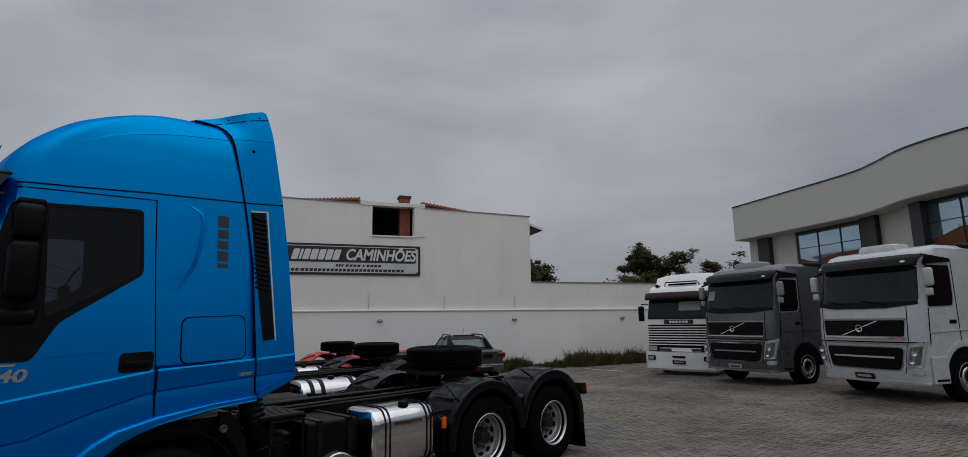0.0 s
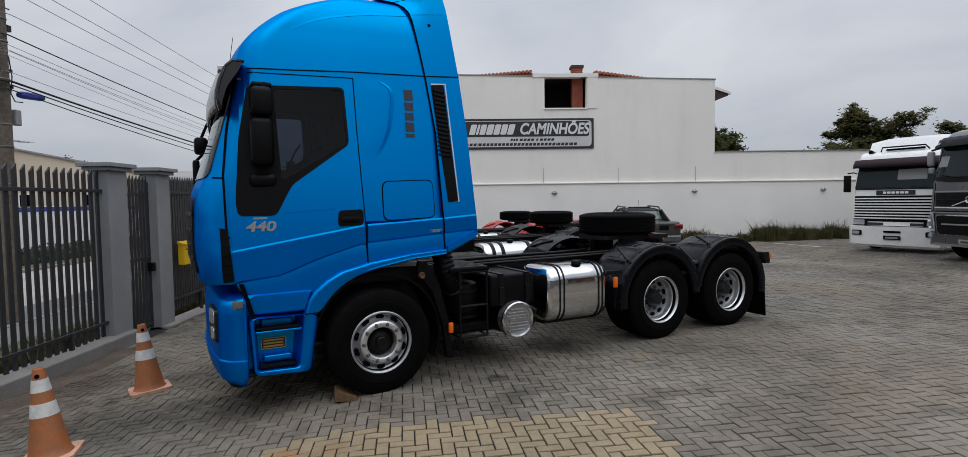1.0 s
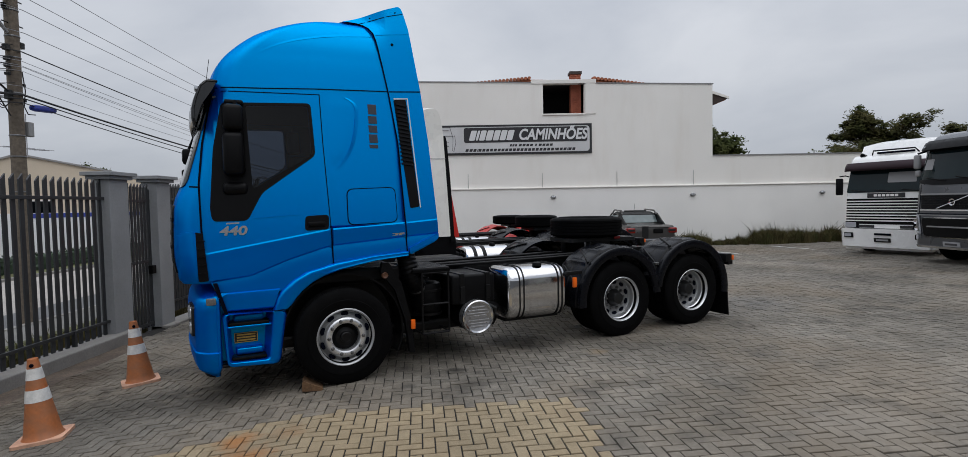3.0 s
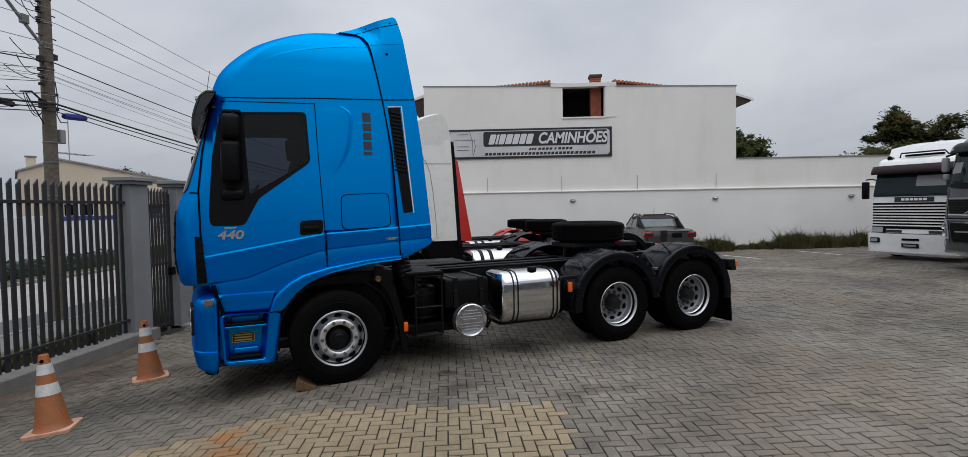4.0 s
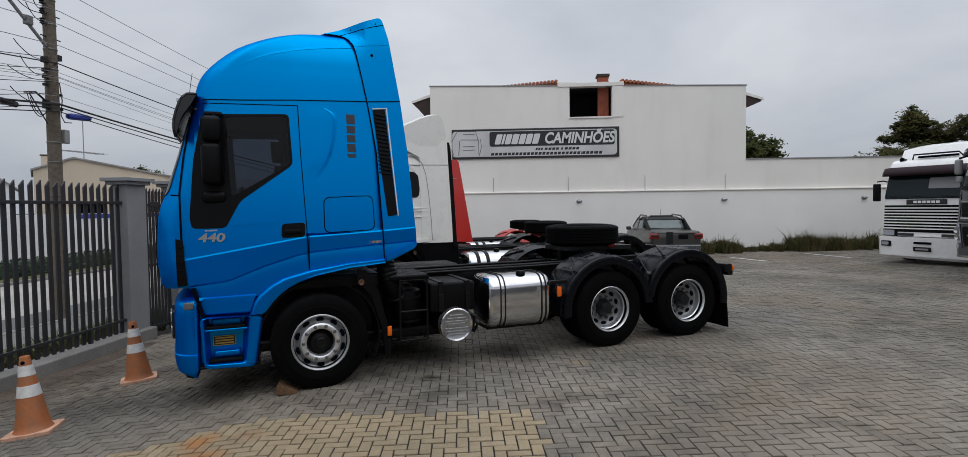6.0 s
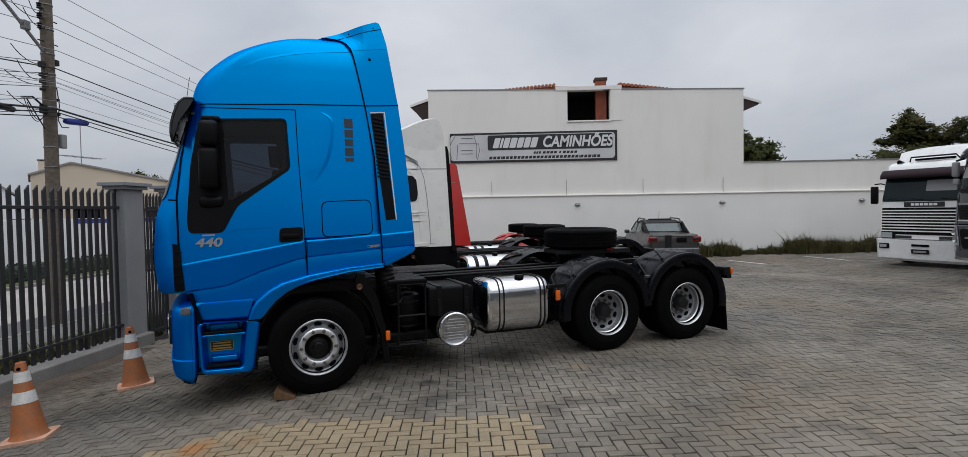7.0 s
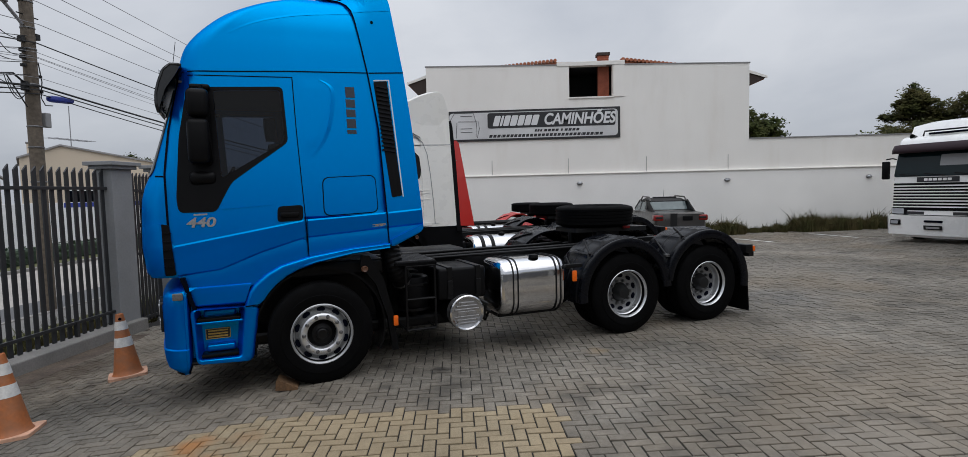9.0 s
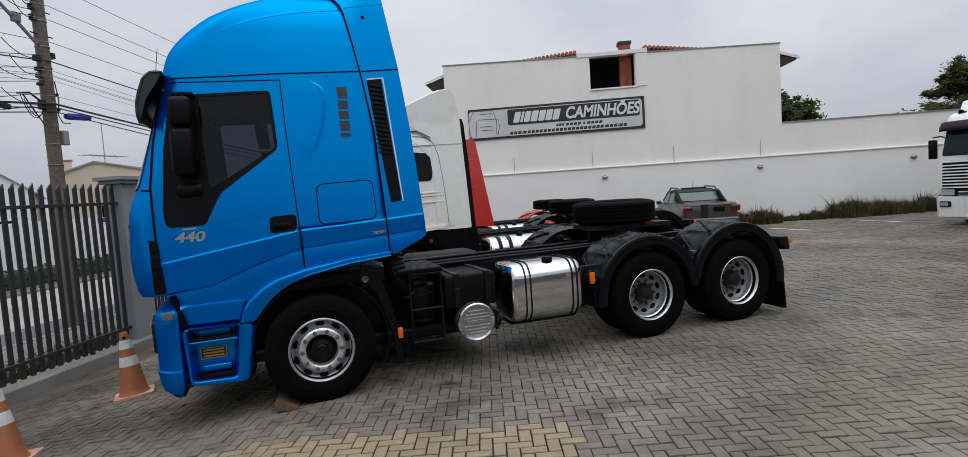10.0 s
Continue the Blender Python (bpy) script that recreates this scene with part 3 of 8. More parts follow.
def sign():
    s = thing("shop_sign", "wide silver and black printed dealer sign fixed to the white wall", "sign", pose(2.86, WALL_Y - .01, 4.665))
    w, h = 7.18, 1.28
    part("panel", new_box(-w / 2, w / 2, -.05, 0, -h / 2, h / 2, .01), "sign_black", s, "black sign border")
    part("silver_field", prism(bmesh.new(), rounded([(-w / 2 + .02, -h / 2 + .09), (w / 2 - .1, -h / 2 + .09), (w / 2 - .1, h / 2 - .09), (-w / 2 + .02, h / 2 - .09)], .16), 'y', -.058, -.05), "sign_white", s, "silver printed field")
    part("name_panel", prism(bmesh.new(), rounded([(-1.95, -.12), (w / 2 - .2, -.12), (w / 2 - .2, .52), (-1.95, .52)], .1), 'y', -.066, -.058), "sign_black", s, "black name panel")
    # the owner's name as slanted letter-wide bars
    x = -1.74
    for wide in (.25, .1, .24, .27, .25, .25, .26):
        part("name_bar", prism(bmesh.new(), rounded([(x, -.03), (x + wide, -.03), (x + wide + .12, .4), (x + .12, .4)], .05, 3), 'y', -.072, -.066), "sign_letter", s, "silver bar")
        x += wide + .042
    words("trade_word", "CAMINHÕES", .64, "sign_letter", s, pose(1.88, -.072, .18, 90), .006, .22, 2.98, "silver slanted letters")
    for x0, z0, h0, runs in ((.02, -.305, .1, ((3, .11), (4, .16), (1, .1), (4, .16))), (-1.9, -.505, .115, ((3, .17), (1, .05), (20, .165), (1, .05), (3, .165), (1, .05), (2, .165)))):
        x = x0
        for count, wide in runs:
            for _ in range(count):
                part("letter_bar", prism(bmesh.new(), [(x, z0), (x + wide * .76, z0), (x + wide * .76 + .03, z0 + h0), (x + .03, z0 + h0)], 'y', -.062, -.058), "sign_black", s, "black bar")
                x += wide
            x += .06 if h0 < .11 else 0.0
    # line drawing of a truck front
    d = bmesh.new()
    for pts in ([(-3.35, .55), (-2.55, .55), (-2.42, .1), (-2.45, -.45)], [(-3.35, .55), (-3.5, .3), (-3.6, .1)], [(-3.2, .2), (-2.4, .18)], [(-3.25, .15), (-3.3, -.5)], [(-2.35, .2), (-2.3, -.1), (-2.4, -.5)], [(-3.1, .42), (-2.6, .42)], [(-3.6, -.2), (-3.5, -.5)], [(-3.1, -.1), (-2.6, -.1)], [(-3.1, -.25), (-2.6, -.25)]):
        tube(d, [(x, -.06, z) for x, z in pts], .012, 5)
    part("truck_outline", d, "plate_bar", s, "thin black outline drawing")


sign()

# ---- fence, gate and street ----
def fence_run(y0, y1, label, pitch=.147):
    f = thing("fence", label, "fence")
    x = -4.9
    bars = bmesh.new()
    n = int((y1 - y0) / pitch)
    mesh = None
    for i in range(n + 1):
        y = y0 + .06 + i * (y1 - y0 - .12) / n
        if mesh is None:
            bm = bmesh.new()
            loft(bm, [[Vector((-.012, -.035, z0)), Vector((.012, -.035, z0)), Vector((.012, .035, z1)), Vector((-.012, .035, z1))] for z0, z1 in ((-.2, -.2), (2.36, 2.44))])
            mesh = mesh_of("picket", bm, "fence")
        ob = new("picket", mesh)
        ob.parent = f
        ob.matrix_basis = pose(x, y, random.uniform(-.01, .01), 0, 0, random.uniform(-2, 2))
    bars.free()
    part("top_rail", new_box(x + .012, x + .05, y0, y1, 2.09, 2.14, .004), "fence", f)
    part("bottom_rail", new_box(x + .012, x + .06, y0, y1, -.0, .045, .004), "fence", f)
    y = y0 + 1.3
    while y < y1:
        part("post", new_box(x + .02, x + .075, y - .025, y + .025, -.36, .04), "fence", f)
        y += 2.6
    return f


fence_run(-9.0, 3.55, "tall dark grey steel picket fence on a low concrete kerb")
fence_run(5.41, 18.3, "tall dark grey steel picket fence beyond the gate", .1)


def pillar(y0, y1):
    p = thing("gate_pillar", "grey rendered gate pillar with a stepped concrete cap", "pillar", group="gate pillars")
    part("shaft", new_box(-5.06, -4.76, y0, y1, -.62, 2.44, .008), "pillar", p)
    part("cap", box(new_box(-5.12, -4.70, y0 - .06, y1 + .06, 2.44, 2.50, .008), -5.17, -4.65, y0 - .12, y1 + .12, 2.50, 2.565, .008), "pillar", p, "stepped cap")


pillar(3.55, 4.05)
pillar(4.95, 5.41)


def gate():
    g = thing("metal_gate", "narrow dark grey picket gate with a lock box, closed", "gate")
    for y in (4.09, 4.89):
        part("stile", new_box(-4.93, -4.89, y - .02, y + .02, -.36, 2.3), "fence", g)
    for z in (-.3, .9, 2.05):
        part("gate_rail", new_box(-4.92, -4.88, 4.08, 4.9, z, z + .05), "fence", g)
    bm = bmesh.new()
    loft(bm, [[Vector((-.01, -.03, z0)), Vector((.01, -.03, z0)), Vector((.01, .03, z1)), Vector((-.01, .03, z1))] for z0, z1 in ((-.34, -.34), (2.33, 2.4))])
    mesh = mesh_of("picket", bm, "fence")
    for i in range(8):
        ob = new("picket", mesh)
        ob.parent = g
        ob.matrix_basis = pose(-4.9, 4.15 + i * .098, 0)
    part("lock_box", new_box(-4.9, -4.8, 4.78, 4.9, .68, .84, .015), "black_plastic", g, "black lock box")


gate()


def mailbox():
    b = thing("mailbox", "yellow metal mailbox hung on the dark fence", "mailbox", pose(-4.83, 5.92, .9))
    part("body", new_box(-.0, .13, -.17, .17, -.22, .2, .02), "mailbox", b)
    part("lid", prism(bmesh.new(), [(-.0, .2), (.16, .17), (.16, .2), (0, .25)], 'y', -.18, .18), "mailbox", b)
    part("slot", new_box(.13, .134, -.11, .11, .08, .1), "seam", b)


mailbox()

tagged(part("kerb", box(new_box(-5.0, -4.62, -9, 4.05, -.62, -.2, .02), -5.0, -4.62, 4.95, 18.3, -.62, -.36, .02), "kerb", None), "low pale concrete kerb wall under the fence", "kerb", kind="structure")
tagged(part("pavement", new_box(-8.2, -5.06, -80, 90, -.6, -.5, .01), "pavement", None), "worn concrete pavement along the street", "pavement", kind="structure")
tagged(part("verge", new_box(-7.0, -5.2, -80, 90, -.52, -.47), "verge", None), "thin dry grass verge beside the fence", "verge", kind="structure")
tagged(part("road", new_box(-15.5, -8.2, -120, 150, -.62, -.575), "street_concrete", None), "pale worn concrete street", "road", kind="structure")
tagged(part("road_kerb", box(new_box(-8.35, -8.2, -80, 90, -.6, -.48, .02), -15.65, -15.5, -80, 110, -.6, -.46, .02), "kerb", None), "concrete road kerbs", "kerb", kind="structure")
tagged(part("far_verge", new_box(-19, -15.65, -80, 110, -.6, -.45), "verge", None), "dry grass strip across the street", "verge", kind="structure")


def blades(name, count, area, height, label, material, seed, lean=.25):
    """Thin bent blades as one object; area gives x, y, z for two random numbers."""
    rnd = random.Random(seed)
    verts, faces = [], []
    for _ in range(count):
        x, y, z, k = area(rnd)
        h = height * k * rnd.uniform(.55, 1.1)
        a, w = rnd.uniform(0, 6.283), rnd.uniform(.008, .016) * max(1, height * 2)
        dx, dy = math.cos(a), math.sin(a)
        l = rnd.uniform(0, lean) * h
        b = rnd.uniform(0, 6.283)
        lx, ly = l * math.cos(b), l * math.sin(b)
        n = len(verts)
        verts += [(x - dx * w, y - dy * w, z), (x + dx * w, y + dy * w, z), (x + lx * .4 + dx * w * .7, y + ly * .4 + dy * w * .7, z + h * .6), (x + lx * .4 - dx * w * .7, y + ly * .4 - dy * w * .7, z + h * .6), (x + lx * 1.3, y + ly * 1.3, z + h)]
        faces += [(n, n + 1, n + 2, n + 3), (n + 3, n + 2, n + 4)]
    me = bpy.data.meshes.new(name)
    me.from_pydata(verts, [], faces)
    me.materials.append(M[material])
    return tagged(new(name, me), label, "grass", kind="stuff")


def wall_strip(rnd):
    x = rnd.uniform(-3.5, 22)
    clump = max(.16, .5 + .85 * noise.noise(Vector((x * .9, 3.1, 0))) + .5 * noise.noise(Vector((x * 3.1, 7.1, 0))))
    y = 18.28 - 1.3 * rnd.random() ** 1.4 * min(1.0, clump * 1.6)
    return x, y, ground_z(x, y), clump * (1.0 if rnd.random() < .93 else 1.5)


blades("tall_grass", 60000, wall_strip, .68, "unmown tufted grass along the foot of the white wall", "grass", 3, .6)
blades("verge_grass", 9000, lambda r: (r.uniform(-5.9, -5.1), r.uniform(-4, 12), -.5, r.uniform(.4, 1.2)), .42, "weedy grass growing behind the fence", "grass", 4, .6)


def hedge():
    rnd = random.Random(5)
    verts, faces = [], []
    for _ in range(16000):
        x, y, z = rnd.uniform(-17.4, -16.3), rnd.uniform(-30, 60), rnd.uniform(-.45, .2 + .06 * noise.noise(Vector((rnd.random() * 9, 0, 0))))
        a = Vector((rnd.gauss(0, 1), rnd.gauss(0, 1), rnd.gauss(0, 1))).normalized()
        b = a.orthogonal().normalized()
        s = rnd.uniform(.05, .11)
        n = len(verts)
        c = Vector((x, y, z))
        verts += [c - a * s, c + b * s * .5, c + a * s, c - b * s * .5]
        faces.append((n, n + 1, n + 2, n + 3))
    me = bpy.data.meshes.new("hedge")
    me.from_pydata([tuple(v) for v in verts], [], faces)
    me.materials.append(M["hedge"])
    h = tagged(new("hedge", me), "dark clipped hedge across the street", "hedge", kind="stuff")
    part("hedge_core", new_box(-17.2, -16.5, -30, 60, -.5, .14, .1), "hedge", h)


hedge()
tagged(part("street_lane", new_box(-10.0, -8.36, -120, 150, -.6, -.568), "asphalt", None), "darker asphalt strip along the kerb", "road", kind="structure")
sw = tagged(part("street_wall", new_box(-19.4, -19.1, -40, 70, -.6, 1.86, .01), "house_white", None), "white garden wall with a blue band across the street", "wall", kind="structure")
part("blue_band", new_box(-19.1, -19.09, 19.6, 40, 1.62, 1.84), "blue_closure", sw, "dark blue painted band")


def house(m, left, width, ridge, right, material, depth, label):
    """A gabled house: its face runs along local y from 0 to width; left and right are the eave heights, ridge (y, z)."""
    h = thing("house", label, "house", m)
    part("wall", prism(bmesh.new(), [(0, -.6), (width, -.6), (width, right), ridge, (0, left)], 'x', -depth, 0), material, h)
    for (y, z), o in (((0, left), -.12), ((width, right), .3)):
        g = (z - ridge[1]) / (y - ridge[0])
        part("roof", prism(bmesh.new(), [(y + o, z + g * o), ridge, (ridge[0], ridge[1] + .1), (y + o, z + g * o + .1)], 'x', -depth - .3, .12), "roof_grey", h, "grey fibre-cement roof slope")
    for k in range(2):
        yc = width * (.3 + .4 * k)
        z = min(left, right)
        w = part("window", new_box(-.02, .03, yc - .7, yc + .7, z - 2.4, z - 1.2), "glass", h, "dark window")
        part("window_frame", box(new_box(.03, .05, yc - .74, yc + .74, z - 1.22, z - 1.16), .03, .05, yc - .03, yc + .03, z - 2.4, z - 1.2), "house_white", w)
    return h


hs = house(pose(-26, 24.88, 0, 0, 0, -47.6), 4.43, 9.2, (1.91, 5.16), 3.75, "house", 8, "cream gabled house with a grey roof behind a white wall")
part("chimney", new_box(-.9, -.3, .38, .85, 4.3, 5.28, .02), "house", hs, "cream chimney")
part("chimney_cap", new_box(-.95, -.25, .33, .9, 5.32, 5.38, .01), "roof_grey", hs)
for q in (.42, .78):
    part("cap_post", new_box(-.9, -.3, q, q + .05, 5.28, 5.32), "roof_grey", hs)
house(pose(-26.4, 24.5, 0, 0, 0, -47.6) @ Matrix.Translation((0, -6.6, 0)), 3.2, 6.1, (3.2, 5.7), 3.5, "house_white", 7, "white gabled house across the street")
house(pose(-24, 52, 0, 0, 0, 0), 4.2, 18, (9, 5.6), 4.2, "house_white", 9, "white house far down the street")
house(pose(-27, -16, 0, 0, 0, 0), 3.4, 25, (12.5, 4.8), 3.4, "house", 9, "cream gabled house with a low roof across the street")


def tv_aerial():
    a = thing("tv_aerial", "thin roof aerial on a mast above the cream house", "aerial", pose(-26.9, 29.85, 4.4))
    part("mast", tube(bmesh.new(), [(0, 0, 0), (0, 0, 3.7)], .03, 6), "cable_grey", a)
    bm = bmesh.new()
    tube(bm, [(0, -1.8, 1.5), (0, 1.8, 1.55)], .025, 5)
    for k in range(9):
        tube(bm, [(-.5, -1.6 + k * .4, 1.5 + k * .006), (.5, -1.6 + k * .4, 1.5 + k * .006)], .015, 4)
    part("elements", bm, "cable_grey", a)


tv_aerial()


# ---- utility pole and wires ----
def utility_pole(x, y, label, height=10.0):
    p = thing("utility_pole", label, "utility pole", pose(x, y, -.55), group="utility poles")
    pole = part("pole", tube(bmesh.new(), [(0, 0, 0), (0, 0, height / 2), (0, 0, height)], [.15, .132, .11], 18), "pole", p, smooth=60)
    for z in (2.9, 3.65, 4.1, 5.0, 5.75, 6.2, 6.75, 7.3):
        part("steel_band", lathe(bmesh.new(), [(.162 - z * .004, -.015), (.165 - z * .004, 0), (.162 - z * .004, .015)], pose(0, 0, z, 90), 18), "steel", pole)
    # insulators, clamps and slack loops on the side towards the yard's front
    for z in (6.66 + .55, 6.44 + .55, 6.22 + .55):
        part("insulator", lathe(bmesh.new(), [(.02, -.07), (.055, -.05), (.035, -.02), (.055, .0), (.035, .02), (.055, .05), (.02, .07)], pose(.05, -.24, z, 90), 10), "hub_dark", pole, "dark spool insulator", smooth=50)
        part("insulator_arm", new_box(0, .05, -.24, -.1, z - .012, z + .012), "steel", pole)
    for z, w, side in ((5.92, .11, -1), (5.7, .08, -1), (5.55, .07, -1), (5.38, .06, -1), (4.98, .1, -1), (4.9, .12, -1), (6.05, .12, 1), (5.2, .06, 1), (4.88, .07, 1)):
        b = new_box(-.04, .07, side * .19 - w / 2, side * .19 + w / 2, z - w * .5, z + w * .6, .012)
        part("clamp", b, "hub_dark", pole, "dark cable clamp")
    for z in (6.98, 6.46):
        part("through_bolt", tube(bmesh.new(), [(.02, -.27, z), (.02, .27, z)], .014, 6), "hub_dark", pole)
    rnd = random.Random(31)
    for k in range(9):
        z0 = (7.2, 7.0, 6.8, 5.95, 5.7, 5.5, 5.0, 4.95, 4.9)[k]
        d = rnd.uniform(.35, 1.0)
        rise, sag = rnd.uniform(.05, .3), rnd.uniform(.1, .4)
        pts = [(.05, -.15 - d * s, z0 + rise * s - sag * math.sin(math.pi * s) ** .8) for s in [q / 12 for q in range(13)]]
        part("slack_loop", tube(bmesh.new(), pts, .009, 5), "cable", p, "slack black cable loop")
    part("down_lead", tube(bmesh.new(), [(.02, .19, 5.5), (.03, .24, 5.1), (.02, .2, 4.75), (.02, .3, 4.6), (.02, .5, 4.62)], .012, 6), "cable", p)
    part("down_lead", tube(bmesh.new(), [(.02, -.19, 5.0), (.05, -.5, 5.15), (.02, -.75, 5.1)], .022, 6), "cable", p)
    part("down_lead", tube(bmesh.new(), [(.02, -.62, 5.1), (.05, -.4, 4.75), (.02, -.17, 4.5)], .014, 6), "cable", p)
    part("junction_box", new_box(.02, .14, .15, .3, 4.1, 4.42, .02), "lamp_grey", p, "grey junction box")
    part("lamp_arm", tube(bmesh.new(), [(.02, -.15, 6.25), (.1, -1.06, 6.9), (.2, -2.6, 7.9)], .035, 8), "cable_grey", p, "slanted grey lamp arm")
    part("arm_bracket", new_box(.02, .14, -.72, -.56, 6.55, 6.75, .02), "steel", p)
    return p


utility_pole(-8.4, 6.22, "weathered timber utility pole carrying many wires")
utility_pole(-8.4, 48, "weathered timber utility pole far down the street")
utility_pole(-8.2, -30, "weathered timber utility pole up the street")


def wire(name, a, b, sag, r, material, label):
    pts = []
    n = 24
    for i in range(n + 1):
        t = i / n
        p = Vector(a).lerp(Vector(b), t)
        p.z -= sag * 4 * t * (1 - t)
        pts.append(p)
    return solid(name, tube(bmesh.new(), pts, r, 5), material, label, "cable", group="street wires", smooth=60)


for z, x, r, sg, m_ in ((4.42, -8.25, .024, 1.0, "cable"), (4.33, -8.2, .014, 1.1, "cable"), (4.25, -8.25, .012, 1.25, "cable"), (4.6, -8.25, .006, .9, "cable_grey"), (5.34, -8.25, .014, 1.0, "cable"), (5.14, -8.25, .006, 1.0, "cable_grey"), (5.05, -8.28, .006, 1.05, "cable_grey"), (5.0, -8.2, .006, 1.15, "cable_grey"), (4.93, -8.25, .005, 1.25, "cable_grey"), (5.72, -8.15, .008, .75, "cable_grey"), (6.2, -8.15, .008, .8, "cable_grey"), (6.5, -8.15, .008, .85, "cable_grey"), (6.9, -7.95, .008, .85, "cable_grey")):
    wire("overhead_wire", (x, 6.22, z), (x - .2, 48, z), sg * .75, r, m_, "thin overhead wire running along the street" if r < .01 else "thick black overhead cable along the street")
    wire("overhead_wire", (x, 6.22, z), (x, -30, z), sg, r, m_, "thin overhead wire running along the street" if r < .01 else "thick black overhead cable along the street")
for z, yb, zb in ((5.2, -6, 5.6), (4.9, -9, 4.9), (4.65, -4, 4.3), (5.45, -10, 6.2), (4.4, -3, 3.9)):
    wire("service_wire", (-8.3, 6.1, z), (-20, yb, zb), .5, .008, "cable", "thin service wire crossing the street")
cl = thing("cable_closure", "blue plastic splice closure hanging on the black cables", "splice closure", pose(-8.3, 6.85, 4.22))
part("body", lathe(bmesh.new(), [(.02, -.36), (.06, -.33), (.075, -.25), (.075, .25), (.06, .33), (.02, .36)], pose(0, 0, 0, 4), 14), "blue_closure", cl, smooth=40)
cl = thing("cable_closure", "black splice closure hanging on a thick cable", "splice closure", pose(-8.3, 5.0, 4.24))
part("body", lathe(bmesh.new(), [(.02, -.2), (.06, -.18), (.065, -.1), (.065, .1), (.06, .18), (.02, .2)], pose(0, 0, 0, -6), 14), "cable", cl, smooth=40)


# ---- traffic cones and wheel chock ----
def cone(x, y, turn, tilt=0.0):
    c = thing("traffic_cone", "faded orange traffic cone with two white bands, worn and dirty", "traffic cone", pose(x, y, ground_z(x, y), 0, tilt - 5.0, 0) @ pose(0, 0, 0, 0, 0, turn) @ Matrix.Diagonal((1.03, 1.03, 1.03, 1)), group="traffic cones")
    part("base", prism(bmesh.new(), rounded([(-.2, -.2), (.2, -.2), (.2, .2), (-.2, .2)], .05), 'z', 0, .03), "cone_base", c, "scuffed square base")

    def seg(z0, z1, o=0.0):
        r = lambda z: .155 - (.155 - .04) * z / .75 + o
        return [(r(z0), -z0), (r(z1), -z1)]
    body = [(.165, -.03), (.15, -.05)] + [(.155 - .115 * z / .75, -z) for z in (.1, .3, .45, .6, .745)] + [(.035, -.75), (.03, -.74), (.028, -.6)]
    b = part("cone_body", lathe(bmesh.new(), [(r, -a) for r, a in [(q, p) for q, p in body]], pose(0, 0, 0, 90), 32), "cone", c, smooth=40)
    for z0, z1 in ((.36, .47), (.56, .66)):
        part("white_band", lathe(bmesh.new(), [(r, -a) for r, a in seg(z0, z1, .003)], pose(0, 0, 0, 90), 32), "cone_white", c, "dull white reflective band", smooth=60)
    part("hole", lathe(bmesh.new(), [(.001, -.004), (.016, -.003), (.018, .01)], pose(.0, -.056, .69), 10), "seam", b, "dark hole")
    return c


cone(-2.70, -.73, 20)
cone(-2.82, 1.0, 35)

# ---- tractor units: x runs to the rear, y across (0 the side towards the yard, 2.5 the other), z up ----
def flip(bm):
    """The same shape on the other side of the vehicle."""
    for v in bm.verts:
        v.co.y = 2.5 - v.co.y
    return bm


CAB = {
    "high": dict(front=([1.0, 1.14, 1.3, 1.7, 2.0, 2.12, 2.4, 2.74, 3.1, 3.26, 3.40, 3.52, 3.66, 3.745, 3.84, 3.91, 3.975, 4.03, 4.075, 4.1], [-1.45, -1.53, -1.575, -1.59, -1.56, -1.51, -1.42, -1.32, -1.22, -1.19, -1.14, -1.05, -.895, -.78, -.58, -.40, -.16, .06, .28, .45]),
                 inset=([3.2, 3.5, 3.7, 3.8, 3.86, 3.91, 3.95, 3.99, 4.04, 4.075, 4.1], [0, .005, .015, .032, .05, .08, .125, .22, .42, .6, .78])),
    "low": dict(front=([1.0, 1.3, 1.7, 2.12, 2.4, 2.74, 2.9, 3.0, 3.1, 3.16, 3.2], [-1.45, -1.53, -1.545, -1.50, -1.42, -1.32, -1.25, -1.15, -.95, -.7, -.2]),
                inset=([2.75, 2.9, 3.0, 3.1, 3.16, 3.2], [0, .02, .06, .16, .34, .8])),
}


CREASE = ([-1.3, -.74, -.13, .72, 1.1], [1.45, 1.547, 1.653, 1.698, 1.726])
FOLD = ([-1.28, -.905, -.70, -.54, -.21, -.1, .70, 1.1], [1.185, 1.229, 1.31, 1.373, 1.474, 1.499, 1.56, 1.585])


LINES = [CREASE, (CREASE[0], [z - .09 for z in CREASE[1]]), (CREASE[0], [z + .016 for z in CREASE[1]]), (FOLD[0], [z + .05 for z in FOLD[1]]), FOLD, (FOLD[0], [z - .018 for z in FOLD[1]]), (FOLD[0], [z - .05 for z in FOLD[1]])]


def pressed(u, z):
    """How far the lower side is pressed in: from a crease it leans inwards down to a fold, then flares out again."""
    if z > 1.8:
        return 0.0
    zc, zb = float(np.interp(u, *CREASE)), float(np.interp(u, *FOLD))
    if z >= zc:
        return -.005 * max(0.0, 1 - (z - zc) / .016)
    if z >= zb:
        return .014 * ((zc - z) / (zc - zb)) ** 1.8 - .005 * max(0.0, 1 - (zc - z) / .09)
    return .014 + .020 * min(1.0, (zb - z) / .018) - .004 * min(1.0, max(0.0, zb - .018 - z) / .05) + .03 * (zb - z)


